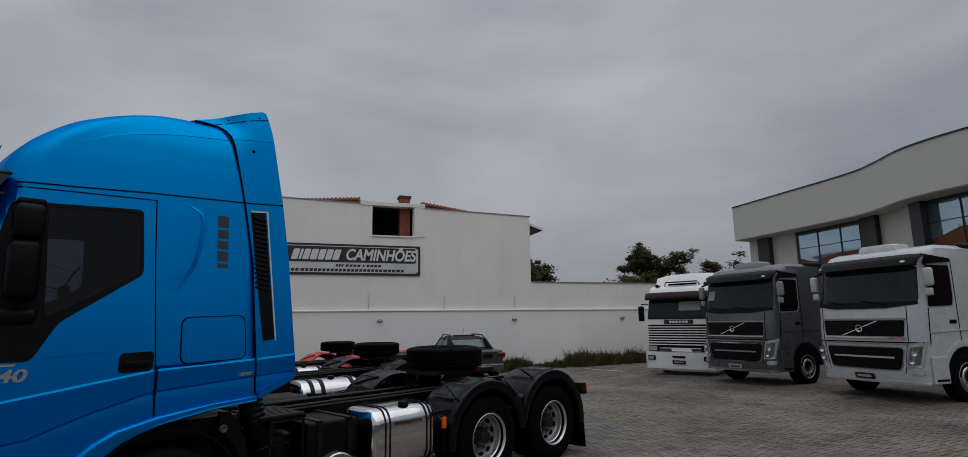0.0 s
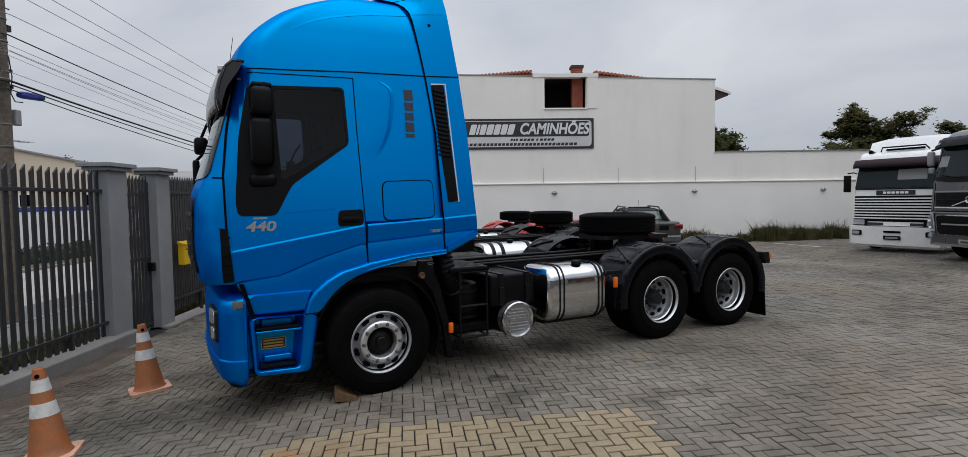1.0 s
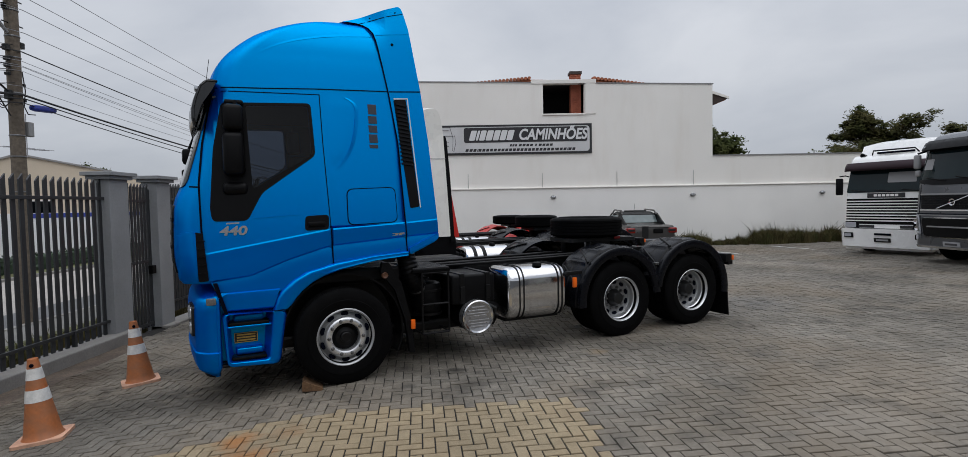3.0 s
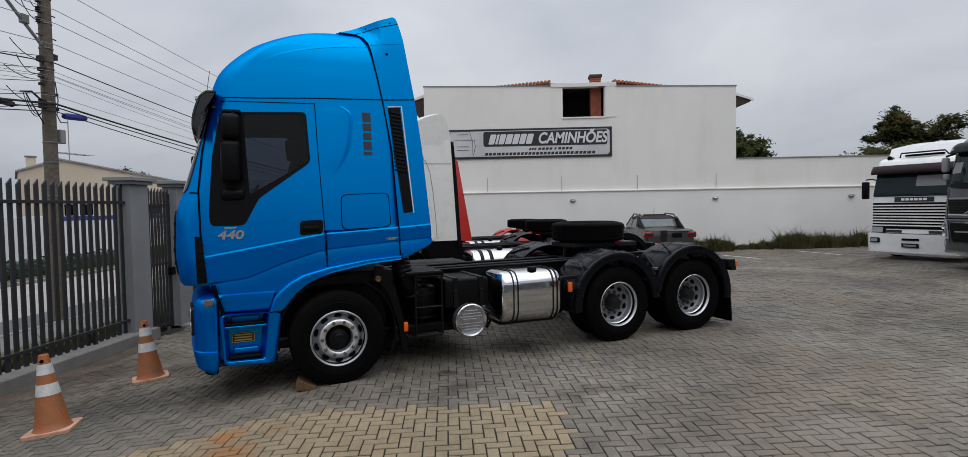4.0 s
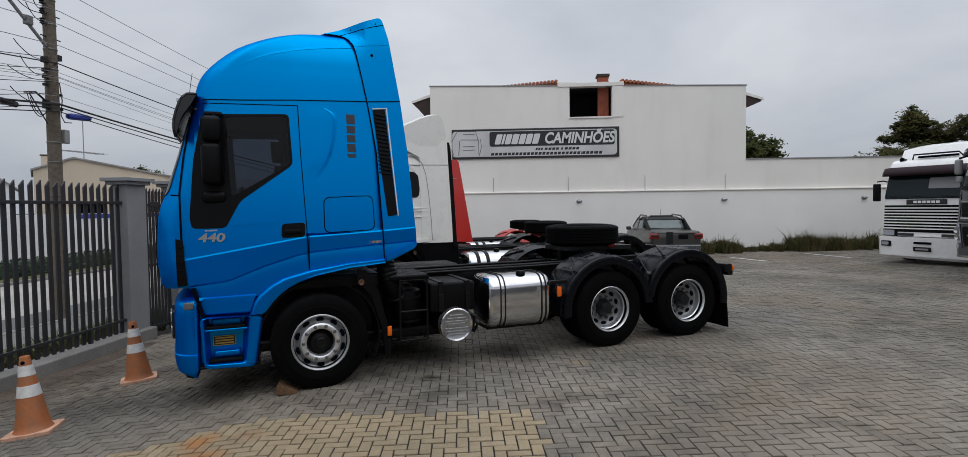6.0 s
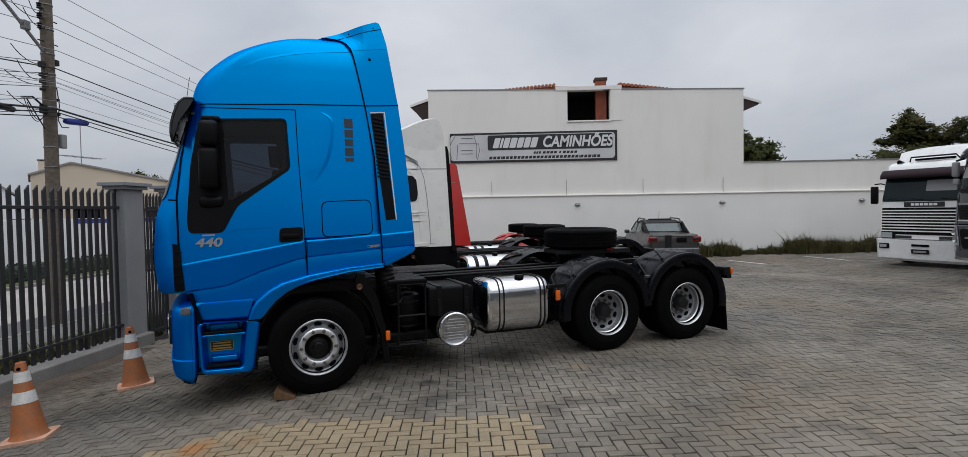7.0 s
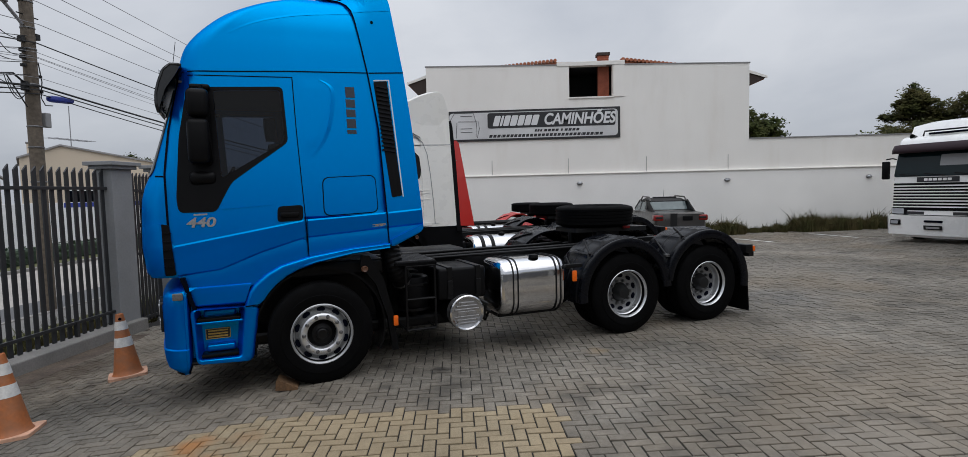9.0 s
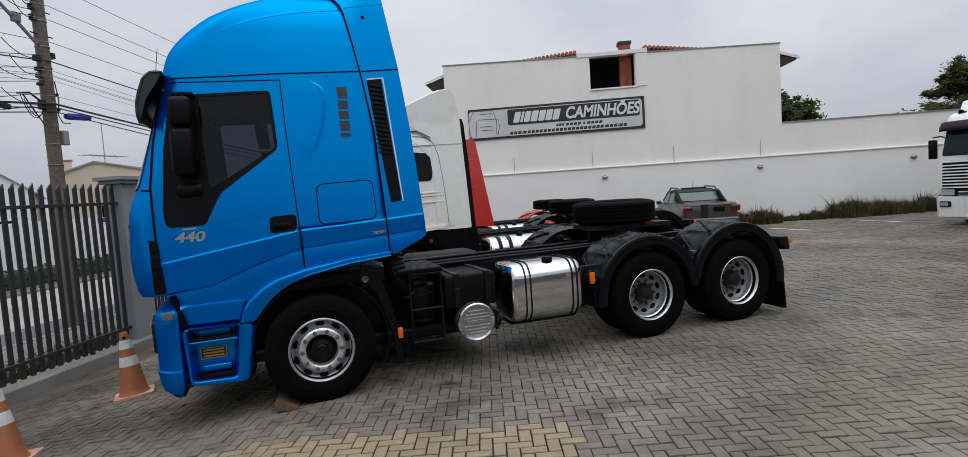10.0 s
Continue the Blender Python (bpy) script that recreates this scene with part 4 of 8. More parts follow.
RIDGE = ([2.30, 2.37, 2.48, 2.6, 2.75, 2.9, 2.98, 3.03, 3.06, 3.09], [-.03, .04, .11, .16, .195, .215, .215, .195, .16, .1])


def raised(u, z):
    """The bunk side stands a little proud inside a rounded pressing behind the door."""
    if not (2.3 < z < 3.09 and -.1 < u < .24):
        return 0.0
    k = min(1.0, max(0.0, (float(np.interp(z, *RIDGE)) - u) / .05)) * min(1.0, (u + .1) / .05) * min(1.0, (z - 2.3) / .2) * min(1.0, (3.09 - z) / .03)
    return .004 * k * k * (3 - 2 * k)


def cab_shape(style):
    c = dict(CAB[style])
    if style == "high":
        c["front"], c["inset"] = smooth_table(c["front"]), smooth_table(c["inset"])

    def front(z):
        return float(np.interp(z, *c["front"]))

    def inset(z):
        return float(np.interp(z, *c["inset"]))

    def rc(z):
        return 0.2 + 0.5 * min(inset(z), 0.5)

    def side(u, z):
        v = .07 + .085 * (z - 1.7) + .12 * max(0.0, -.2 - u) + inset(z) + (pressed(u, z) - raised(u, z) if style == "high" else 0.0)
        edge = front(z) + rc(z)
        if u < edge:
            k = min((edge - u) / rc(z), 1.0)
            v += rc(z) * (1 - math.sqrt(max(0.0, 1 - k * k)))
        return min(v, 1.18)

    def ring(z, rear):
        f, r = front(z), rc(z)
        low = .045 if style == "high" and z < 1.7 else 0.0
        pts = [(rear, 1.25), (rear, side(rear, z) + .08), (rear - .015, side(rear, z) + .03), (rear - .06, side(rear, z))]
        n = 44 if style == "high" else 18
        for i in range(1, n + 1):
            u = rear - .06 + (f + r - rear + .06) * i / n
            pts.append((u, side(u, z) + (low if -1.2 < u < .7 else 0.0)))
        for i in range(1, 9):
            a = math.pi / 2 * i / 8
            u = f + r - r * math.sin(a)
            pts.append((u, side(u, z)))
        ve = side(f, z)
        for i in range(1, 7):
            v = ve + (1.25 - ve) * i / 6
            s = (1.25 - v) / max(1.25 - ve, .01)
            pts.append((f - .05 * (1 - s * s), v))
        near = [Vector((u, v, max(z, float(np.interp(u, [-.62, -.35, -.1, .37, .76], [1.1, 1.21, 1.27, 1.335, 1.36]))))) for u, v in pts]
        return near + [Vector((p.x, 2.5 - p.y, p.z)) for p in reversed(near[1:-1])]

    def on_front(v, z, d):
        f = front(z)
        ve = side(f, z)
        s = abs(1.25 - v) / max(1.25 - ve, .01)
        if s > 1:
            k = min((s - 1) * (1.25 - ve) / rc(z), .98)
            return Vector((f + rc(z) * (1 - math.sqrt(1 - k * k)) + d, v, z))
        return Vector((f - .05 * (1 - s * s) + d, v, z))
    return front, side, ring, on_front


def tyre_profile(w, r=.52, rim=.30):
    """Outer half first: bead, bulged sidewall with a step, shoulder, and a tread with grooves."""
    p = [(rim - .02, .05), (rim, .02), (rim + .05, .004), (rim + .10, 0), (rim + .105, .006), (rim + .15, .008), (r - .035, .022), (r - .012, .032), (r - .004, .045)]
    g = [(r, .05)]
    for a in (.085, .13, .17):
        if a < w / 2 + .01:
            g += [(r, a - .008), (r - .008, a - .006), (r - .008, a + .006), (r, a + .008)]
    half = p + g
    full = half + [(q, w - a) for q, a in reversed(half)]
    full.append((rim - .02, w - .05))
    return full


SHARED = {}


def shared(key, make, material):
    """One mesh for many alike small pieces."""
    if key not in SHARED:
        SHARED[key] = mesh_of(key, make(), material, 40)
    return SHARED[key]


def wheel(parent, x, z, y, dished, name, tyre_label=""):
    """A lorry wheel with its outer face at y, facing -y: rim, tyre, hub, nuts and hand holes."""
    m = pose(x, y, z)
    if not dished:
        prof = [(.305, .03), (.312, .018), (.302, .012), (.288, .025), (.282, .075), (.265, .085), (.235, .068), (.222, .05), (.21, .03), (.19, .022), (.165, .022), (.152, .05), (.15, .12)]
        hub = [(.001, .01), (.045, .012), (.055, .02), (.06, .05), (.085, .06), (.1, .062), (.11, .075), (.135, .1), (.152, .1)]
        nut_r, nut_y, ring_r, hy = .182, .0, .248, .066
    else:
        prof = [(.305, .035), (.312, .02), (.302, .014), (.288, .03), (.28, .06), (.285, .085), (.268, .10), (.262, .15), (.25, .17), (.225, .185), (.18, .19), (.16, .195), (.12, .195), (.1, .2)]
        hub = [(.001, .08), (.05, .08), (.075, .085), (.085, .1), (.095, .13), (.11, .15), (.125, .19)]
        nut_r, nut_y, ring_r, hy = .15, .165, .215, .178
    rim = part(name, lathe(bmesh.new(), prof[:9] if dished else prof, Matrix.Identity(4), 56), "rim" if dished else "rim_grey", parent, "silver painted steel wheel", smooth=35)
    if dished:
        part("wheel_disc", lathe(bmesh.new(), prof[8:], Matrix.Identity(4), 56), "disc_shaded", rim, "grey wheel disc, darkened for the shade inside the rim", smooth=35)
    rim.matrix_basis = m
    part("tyre", lathe(bmesh.new(), tyre_profile(.29), Matrix.Identity(4), 56, closed=True), "rubber", rim, tyre_label, smooth=35)
    part("hub_cap", lathe(bmesh.new(), hub, Matrix.Identity(4), 32), "hub_dark" if dished else "chassis", rim, "dark hub", smooth=35)
    if not dished:
        part("trim_ring", lathe(bmesh.new(), [(.222, .05), (.218, .026), (.208, .012), (.19, .005), (.165, .006), (.152, .014), (.147, .03), (.146, .1)], Matrix.Identity(4), 40), "rim", rim, "pale dished trim ring", smooth=35)
    for k in range(10):
        a = 2 * math.pi * (k + .5) / 10
        # black discs paint the shade inside the hand holes
        ob = new("hand_hole", shared("hand_hole", lambda: lathe(bmesh.new(), [(.001, -.004), (.032, -.004), (.034, .0), (.032, .012)], Matrix.Diagonal((.75, 1, 1.25, 1)), 12), "seam"))
        ob.parent = rim
        ob.matrix_basis = Matrix.Translation((ring_r * math.cos(a), hy, ring_r * math.sin(a))) @ Matrix.Rotation(-a, 4, 'Y')
        a = 2 * math.pi * k / 10
        ob = new("wheel_nut", shared("wheel_nut", lambda: lathe(bmesh.new(), [(.001, -.016), (.011, -.016), (.014, -.008), (.02, 0), (.021, .026)], Matrix.Identity(4), 8), "steel"))
        ob.parent = rim
        ob.matrix_basis = Matrix.Translation((nut_r * math.cos(a), nut_y, nut_r * math.sin(a)))
    return rim


def fender(parent, x, z, r, y0, y1, a0, a1, flap, material="fender_plastic"):
    """A ribbed half-round mudguard over a wheel, from a0 to a1 degrees (0 to the rear, 90 up)."""
    bm = bmesh.new()
    n = 72
    outer = []
    for i in range(n + 1):
        a = radians(a0 + (a1 - a0) * i / n)
        c, s = math.cos(a), math.sin(a)
        rib = .02 if 14 < i < 58 and (i % 8) in (3, 4) else 0.0
        row = []
        for y, dr in ((y0 + .03, -.115), (y0 + .006, -.105), (y0, -.09), (y0, -.01), (y0 + .008, .004), (y0 + .03, .009), (y0 + .05, .004), (y0 + .058, -.006), (y0 + .1, -.006), (y0 + .112, .01), (y0 + .13, .016 + rib), (y0 + .29, .02 + rib), (y0 + .3, .012 + rib), (y0 + .33, .012 + rib), (y0 + .34, .02 + rib), (y0 + .48, .018 + rib), (y1 - .05, .006), (y1, 0), (y1, -.03)):
            rr = r + dr
            row.append(Vector((x + rr * c, y, z + rr * s)))
        outer.append(row)
    loft(bm, outer, closed=False)
    f = part("mudguard", bm, material, parent, "ribbed plastic mudguard", smooth=30)
    # clamp bars lying across the top near the front, with steel clips, and the stay to the frame
    for off in (34, 62):
        b = bmesh.new()
        pts = []
        for q in range(7):
            ca = radians(a1 - off + (10 - q * 3.2))
            pts.append((x + (r + .03) * math.cos(ca), y0 + .08 + q * .075, z + (r + .03) * math.sin(ca)))
        tube(b, pts, .013, 8)
        bar = part("clamp_bar", b, "chassis", f, "black clamp bar", smooth=50)
        ca = radians(a1 - off + 9)
        px, pz = x + (r + .036) * math.cos(ca), z + (r + .036) * math.sin(ca)
        if off == 34 and flap:
            part("clip", new_box(px - .035, px + .035, y0 + .07, y0 + .13, pz - .02, pz + .02, .006), "steel", bar, "worn steel clip")
    b = bmesh.new()
    ca = radians(a1 - 38)
    px, pz = x + (r - .03) * math.cos(ca), z + (r - .03) * math.sin(ca)
    tube(b, [(px, y0 + .08, pz), (px, y1 + .2, pz - .02)], .018, 8)
    part("stay", b, "chassis", f)
    if flap:
        a = radians(a0)
        px, pz = x + r * math.cos(a), z + r * math.sin(a)
        part("mud_flap", prism(bmesh.new(), [(px - .01, pz + .12), (px + .012, pz + .12), (px + .05, pz - .36), (px + .03, pz - .36)], 'y', y0 + .02, y1 - .02), "rubber", f, "black rubber mud flap")
    return f


def tractor(name, label, paint, m, style="high", detail=True, guard="fender_plastic", slant=1.2):
    T = thing(name, label, "truck", m)
    _, side, ring, on_front = cab_shape(style)
    hi = style == "high"

    def on_side(off):
        return lambda a, b, d: Vector((a, side(a, b) - off + d, b))

    def both(nm, make, material, lab="", smooth=40, parent=T):
        o = part(nm, make(), material, parent, lab, smooth)
        part(nm, flip(make()), material, parent, lab, smooth)
        return o

    # cab shell
    zs = sorted(set([1.16, 1.22, 1.3, 1.45, 1.6, 1.75, 1.9, 2.05, 2.12, 2.25, 2.4, 2.57, 2.74] + [z for z in CAB[style]["front"][0] if z > 2.7]))
    if hi:
        zs += [1.19 + .03 * k for k in range(20)]
        zs += [3.1 + .04 * k for k in range(20)] + [3.9 + .015 * k for k in range(13)]
        zs += [2.02 + .032 * k for k in range(32)]
        zs += [2.9, 3.0, 3.18, 3.33, 3.47, 3.62, 3.77, 3.87, 3.95, 3.99]
        zs = sorted(set(zs))
    rear = lambda z: float(np.interp(z, [1.3, 3.2, 3.6, 4.0], [.76, .72, .66, .55])) if hi else .95
    shell = loft(bmesh.new(), [ring(z, rear(z)) for z in zs])
    pane = rounded([(-.9, 2.955), (-.29, 2.975), (-.262, 2.46), (-.86, 2.1)] if hi else [(-.95, 2.58), (-.34, 2.6), (-.32, 2.14), (-.9, 2.0)], .04, 4)
    if hi:
        grown = rounded([(-.96, 3.0), (-.25, 3.02), (-.225, 2.43), (-.92, 2.02)], .04, 4)
        cut = []
        for f in shell.faces:
            c = f.calc_center_median()
            if abs(c.y - 1.25) > .8 and within(grown, c.x, c.z):
                cut.append(f)
        bmesh.ops.delete(shell, geom=cut, context='FACES')
    part("cab_body", shell, paint, T, smooth=38)
    if hi:
        part("cab_lining", box(box(box(new_box(-1.2, .08, .34, 2.16, 3.03, 3.05), .06, .1, .34, 2.16, 1.6, 3.03), -1.2, .06, .3, 2.2, 1.58, 1.62), -1.24, -1.16, .4, 2.1, 1.6, 2.1, .03), "interior", T, "grey cab lining and dashboard")
        for y, tall in ((.52, 1.0), (1.5, .55)):
            seat = part("seat", loft(bmesh.new(), [[Vector((x0 + dx, y + .24 + v, 1.62 + (z - 1.62) * tall)) for dx, v in rounded([(-.09, -.24 * w), (.09, -.24 * w), (.09, .24 * w), (-.09, .24 * w)], .07)] for x0, z, w in ((-.42, 1.62, 1.0), (-.42, 1.8, 1.05), (-.36, 2.2, 1.0), (-.32, 2.42, .9), (-.31, 2.47, .7))]), "interior", T, "dark cab seat", smooth=50)
            if tall < 1:
                continue
            part("headrest", loft(bmesh.new(), [[Vector((x0 + dx, y + .24 + v, z)) for dx, v in rounded([(-.06, -.15 * w), (.06, -.15 * w), (.06, .15 * w), (-.06, .15 * w)], .05)] for x0, z, w in ((-.36, 2.52, .8), (-.37, 2.57, 1.0), (-.38, 2.7, 1.0), (-.38, 2.75, .8))]), "interior", seat, smooth=50)
        part("steering_wheel", tube(bmesh.new(), [(-.86 + .1 * math.sin(a), .76 + .23 * math.cos(a), 2.02 + .2 * math.sin(a)) for a in [2 * math.pi * k / 24 for k in range(25)]], .018, 8), "interior", T, "dark steering wheel", smooth=60)
    part("cab_floor", new_box(-1.25, .72, .25, 2.25, 1.04, 1.2, .03), "chassis", T)
    # doors, as sheets with their own edge
    door = rounded([(-1.18, 3.085 if hi else 2.74), (-1.275, 2.57), (-1.325, 2.15), (-1.315, 1.68), (-1.285, 1.17), (-1.19, 1.0), (-.67, 1.03), (-.52, 1.09), (-.34, 1.21), (-.1, 1.275), (-.165, 2.59), (-.18, 3.09 if hi else 2.74)], .04, 3)
    d = both("door", lambda: skin(bmesh.new(), door, on_side(.014), .07, .05 if detail else .09, LINES if hi else (), pane if hi else None), paint, smooth=13)
    win = rounded([(-1.125, 2.98), (-.262, 3.005), (-.235, 2.45), (-.77, 2.06), (-.84, 1.93), (-.92, 1.775), (-1.245, 1.775), (-1.262, 1.9), (-1.215, 2.5)] if hi else [(-1.15, 2.62), (-.3, 2.64), (-.28, 2.1), (-.75, 1.95), (-1.2, 1.8), (-1.24, 1.95)], .05, 4)
    both("window_surround", lambda: skin(bmesh.new(), win, on_side(.018), .02, .09, (), pane if hi else None), "black_plastic", "matt black window surround")
    both("side_window", lambda: skin(bmesh.new(), pane, on_side(.012), .006), "cab_glass" if hi else "glass", "smoked tinted glass")
    # door handle in its bowl
    both("handle_bowl", lambda: skin(bmesh.new(), rounded([(-.375, 1.655), (-.13, 1.665), (-.125, 1.82), (-.365, 1.81)], .04, 4), on_side(.021), .012), "black_plastic", "black handle recess")
    both("door_handle", lambda: box(bmesh.new(), -.345, -.165, side(-.25, 1.72) - .05, side(-.25, 1.72) - .024, 1.70, 1.75, .012), "black_plastic", "black door handle")
    # windscreen and front
    ws = [(.34, 2.13), (2.16, 2.13), (2.08, 2.98 if hi else 2.78), (.42, 2.98 if hi else 2.78)]
    part("windscreen", skin(bmesh.new(), rounded(ws, .08), lambda a, b, dd: on_front(a, b, dd - .012), .02), "shield", T, "large curved windscreen", smooth=50)
    gr = part("grille", skin(bmesh.new(), rounded([(.45, 1.25), (2.05, 1.25), (1.95, 1.95), (.55, 1.95)], .06), lambda a, b, dd: on_front(a, b, dd - .015), .03), "black_plastic", T, "black front grille", smooth=50)
    for z in (1.38, 1.52, 1.66, 1.8):
        part("grille_bar", skin(bmesh.new(), [(.52, z - .02), (1.98, z - .02), (1.98, z + .02), (.52, z + .02)], lambda a, b, dd: on_front(a, b, dd - .02), .02), "fender_plastic", gr)
    # bumper
    def bumper_ring(z):
        f = float(np.interp(z, [.225, .29, .48, .9, 1.0, 1.06], [-1.38, -1.44, -1.455, -1.46, -1.44, -1.38]))
        e = float(np.interp(z, [.225, .27, .36, .47, .48, .97, 1.03, 1.06], [.06, .022, .004, 0, .014, .012, .03, .07]))
        f += e
        low = max(0.0, .31 - z)
        back, r = -1.205 - .4 * low, .2 - 1.2 * low
        pts = [(back, 1.25), (back, .10 + e), (back - .01, .07 + e), (back - .03, .06 + e), (f + r, .07 + e)]
        for i in range(1, 9):
            a = math.pi / 2 * i / 8
            pts.append((f + r - r * math.sin(a), .07 + e + (.2 - e) * (1 - math.cos(a)) + .05 * i / 8))
        for i in range(1, 6):
            v = .32 + (1.25 - .32) * i / 5
            s = (1.25 - v) / .93
            pts.append((f - .07 * (1 - s * s), v))
        near = [Vector((u, v, z)) for u, v in pts]
        return near + [Vector((p.x, 2.5 - p.y, p.z)) for p in reversed(near[1:-1])]
    def on_bumper(v, z, dd):
        f = float(np.interp(z, [.225, .29, .48, .9, 1.0, 1.06], [-1.38, -1.44, -1.455, -1.46, -1.44, -1.38]))
        vs = [.07 + .2 * (1 - math.cos(math.pi / 16 * i)) + .05 * i / 8 for i in range(9)]
        us = [f + .2 - .2 * math.sin(math.pi / 16 * i) for i in range(9)]
        x = float(np.interp(v, vs, us)) if v < .32 else f - .07 * (1 - ((1.25 - v) / .93) ** 2)
        return Vector((x - .01 + dd, v - .006, z))
    bump = part("bumper", loft(bmesh.new(), [bumper_ring(z) for z in (.225, .24, .26, .29, .32, .36, .42, .47, .48, .49, .6, .7, .88, .97, 1.0, 1.03, 1.05, 1.06)]), paint, T, smooth=30)
    part("bumper_lip", loft(bmesh.new(), [[Vector((min(p.x + .08, -1.27), 1.25 + (p.y - 1.25) * .95, z)) for p in bumper_ring(.5)] for z in (.205, .25)]), "black_plastic", bump, "black lower lip")
    for sgn in (0, 1):
        bm = skin(bmesh.new(), rounded([(.29, .62), (.56, .62), (.55, .95), (.27, .93)], .04, 4), on_bumper, .05, .05)
        hl = part("headlamp", flip(bm) if sgn else bm, "hub_dark", bump, "dark headlamp recess", smooth=40)
        for lens in ([(.31, .79), (.52, .79), (.51, .925), (.30, .91)], [(.34, .64), (.47, .64), (.47, .76), (.34, .76)]):
            bm = skin(bmesh.new(), rounded(lens, .045, 4), lambda v, z, dd: on_bumper(v, z, dd - .008), .03, .05)
            part("lens", flip(bm) if sgn else bm, "lamp_glass", hl, "clear lens", smooth=40)
        bm = bmesh.new()
        box(bm, -1.33, -1.24, .05, .08, .955, 1.025, .01)
        part("side_repeater", flip(bm) if sgn else bm, "repeater", bump, "clear side repeater lamp", smooth=40)
    if detail:
        # corner panel with the dark air vent behind it
        both("corner_panel", lambda: skin(bmesh.new(), rounded([(-1.568, 1.2), (-1.578, 1.66), (-1.40, 1.685), (-1.39, 1.16), (-1.53, 1.16)], .03, 3), on_side(.02), .05), paint)
        both("corner_vent", lambda: skin(bmesh.new(), rounded([(-1.405, 1.675), (-1.335, 1.66), (-1.295, 1.185), (-1.385, 1.18)], .015, 2), on_side(.017), .02), "black_plastic", "black corner air vent")
        for k in range(5):
            z = 1.26 + k * .08
            both("vent_slat", lambda: skin(bmesh.new(), [(-1.39, z), (-1.32, z), (-1.32, z + .012), (-1.39, z + .012)], on_side(.027), .012), "black_plastic")
        # pressed creases along door and bunk
        both("bunk_panel", lambda: skin(bmesh.new(), [(-.085, 1.30), (.735, 1.385), (.735, 1.715), (.3, 1.688), (-.085, 1.672)], on_side(.006), .07, .05, LINES), paint, smooth=13)
        both("belt_line", lambda: skin(bmesh.new(), [(-.87, 1.797), (-.42, 1.826), (-.42, 1.833), (-.87, 1.804)], on_side(.019), .01), paint)
        both("belt_line", lambda: skin(bmesh.new(), [(-.08, 1.845), (-.03, 1.85), (-.03, 1.856), (-.08, 1.851)], on_side(.006), .01), paint)
        def foot():
            rows = []
            for k in range(9):
                s = k / 8
                lean = .05 * (1 - s) - .068 * s
                zt, zb = 1.043 + .016 * s, .868 + .01 * s
                v0, vd = .128 - .052 * s, .162 - .06 * s
                rows.append([Vector((-1.2 + .56 * s + lean * q, v, z)) for v, z, q in ((vd + .06, zt + .016, 0), (vd, zt + .012, 0), (v0 + .01, zt + .008, .02), (v0 + .002, zt + .002, .06), (v0, zt - .01, .12), (v0 + .002, zb + .06, .7), (v0 + .006, zb + .012, .95), (v0 + .02, zb, 1), (.2, zb, 1))])
            return loft(bmesh.new(), rows)
        both("door_foot", foot, paint)
        both("sill_fold", lambda: skin(bmesh.new(), rounded([(-.08, 1.315), (.64, 1.395), (.655, 1.42), (.65, 1.37), (-.08, 1.25)], .01, 2), on_side(.03), .05), paint)
        # luggage hatch, bunk pressing
        both("luggage_hatch", lambda: skin(bmesh.new(), rounded([(.085, 1.705), (.63, 1.725), (.615, 2.105), (.085, 2.085)], .07, 5), on_side(.009), .03, .05), paint)
        both("hatch_seam", lambda: skin(bmesh.new(), rounded([(.075, 1.695), (.64, 1.715), (.625, 2.115), (.075, 2.095)], .075, 5), on_side(.004), .02), "seam", "dark seam")
        def swage(a, b, dd):
            off = .007 * max(0.0, 1 - (a - float(np.interp(b, *RIDGE))) / .035)
            return Vector((a, side(a, b) - off * min(1.0, (b - 2.3) / .3) - .0005 + dd, b))
        bow = list(zip(RIDGE[1], RIDGE[0]))
        both("bunk_swage", lambda: skin(bmesh.new(), [(u - .004, z) for u, z in bow] + [(u + .035, z) for u, z in reversed(bow)], swage, .012, .03), paint, smooth=25)
        # seams of door, roof and fairing
        seam_door = [(-1.19, 3.095), (-.17, 3.1), (-.155, 2.59), (-.09, 1.28)]
        both("door_seam", lambda: skin(bmesh.new(), seam_door + [(u + .009, z + (.009 if i < 2 else 0)) for i, (u, z) in reversed(list(enumerate(seam_door)))], on_side(.004), .01), "seam", "dark seam")
        both("roof_seam", lambda: skin(bmesh.new(), [(-1.17, 3.132), (-.7, 3.142), (.62, 3.19), (.62, 3.2), (-.7, 3.152), (-1.17, 3.142)], on_side(.006), .012), "seam", "dark roof seam")
        both("pillar_seam", lambda: skin(bmesh.new(), [(-1.2, 3.08), (-1.3, 2.57), (-1.345, 2.15), (-1.335, 1.68), (-1.3, 1.2), (-1.318, 1.2), (-1.355, 1.68), (-1.363, 2.15), (-1.318, 2.57), (-1.215, 3.08)], on_side(.006), .01), "seam", "dark seam")
        both("panel_seam", lambda: skin(bmesh.new(), [(-1.5, 2.125), (-1.36, 2.115), (-1.36, 2.13), (-1.5, 2.14)], on_side(.006), .012), "seam", "dark seam")
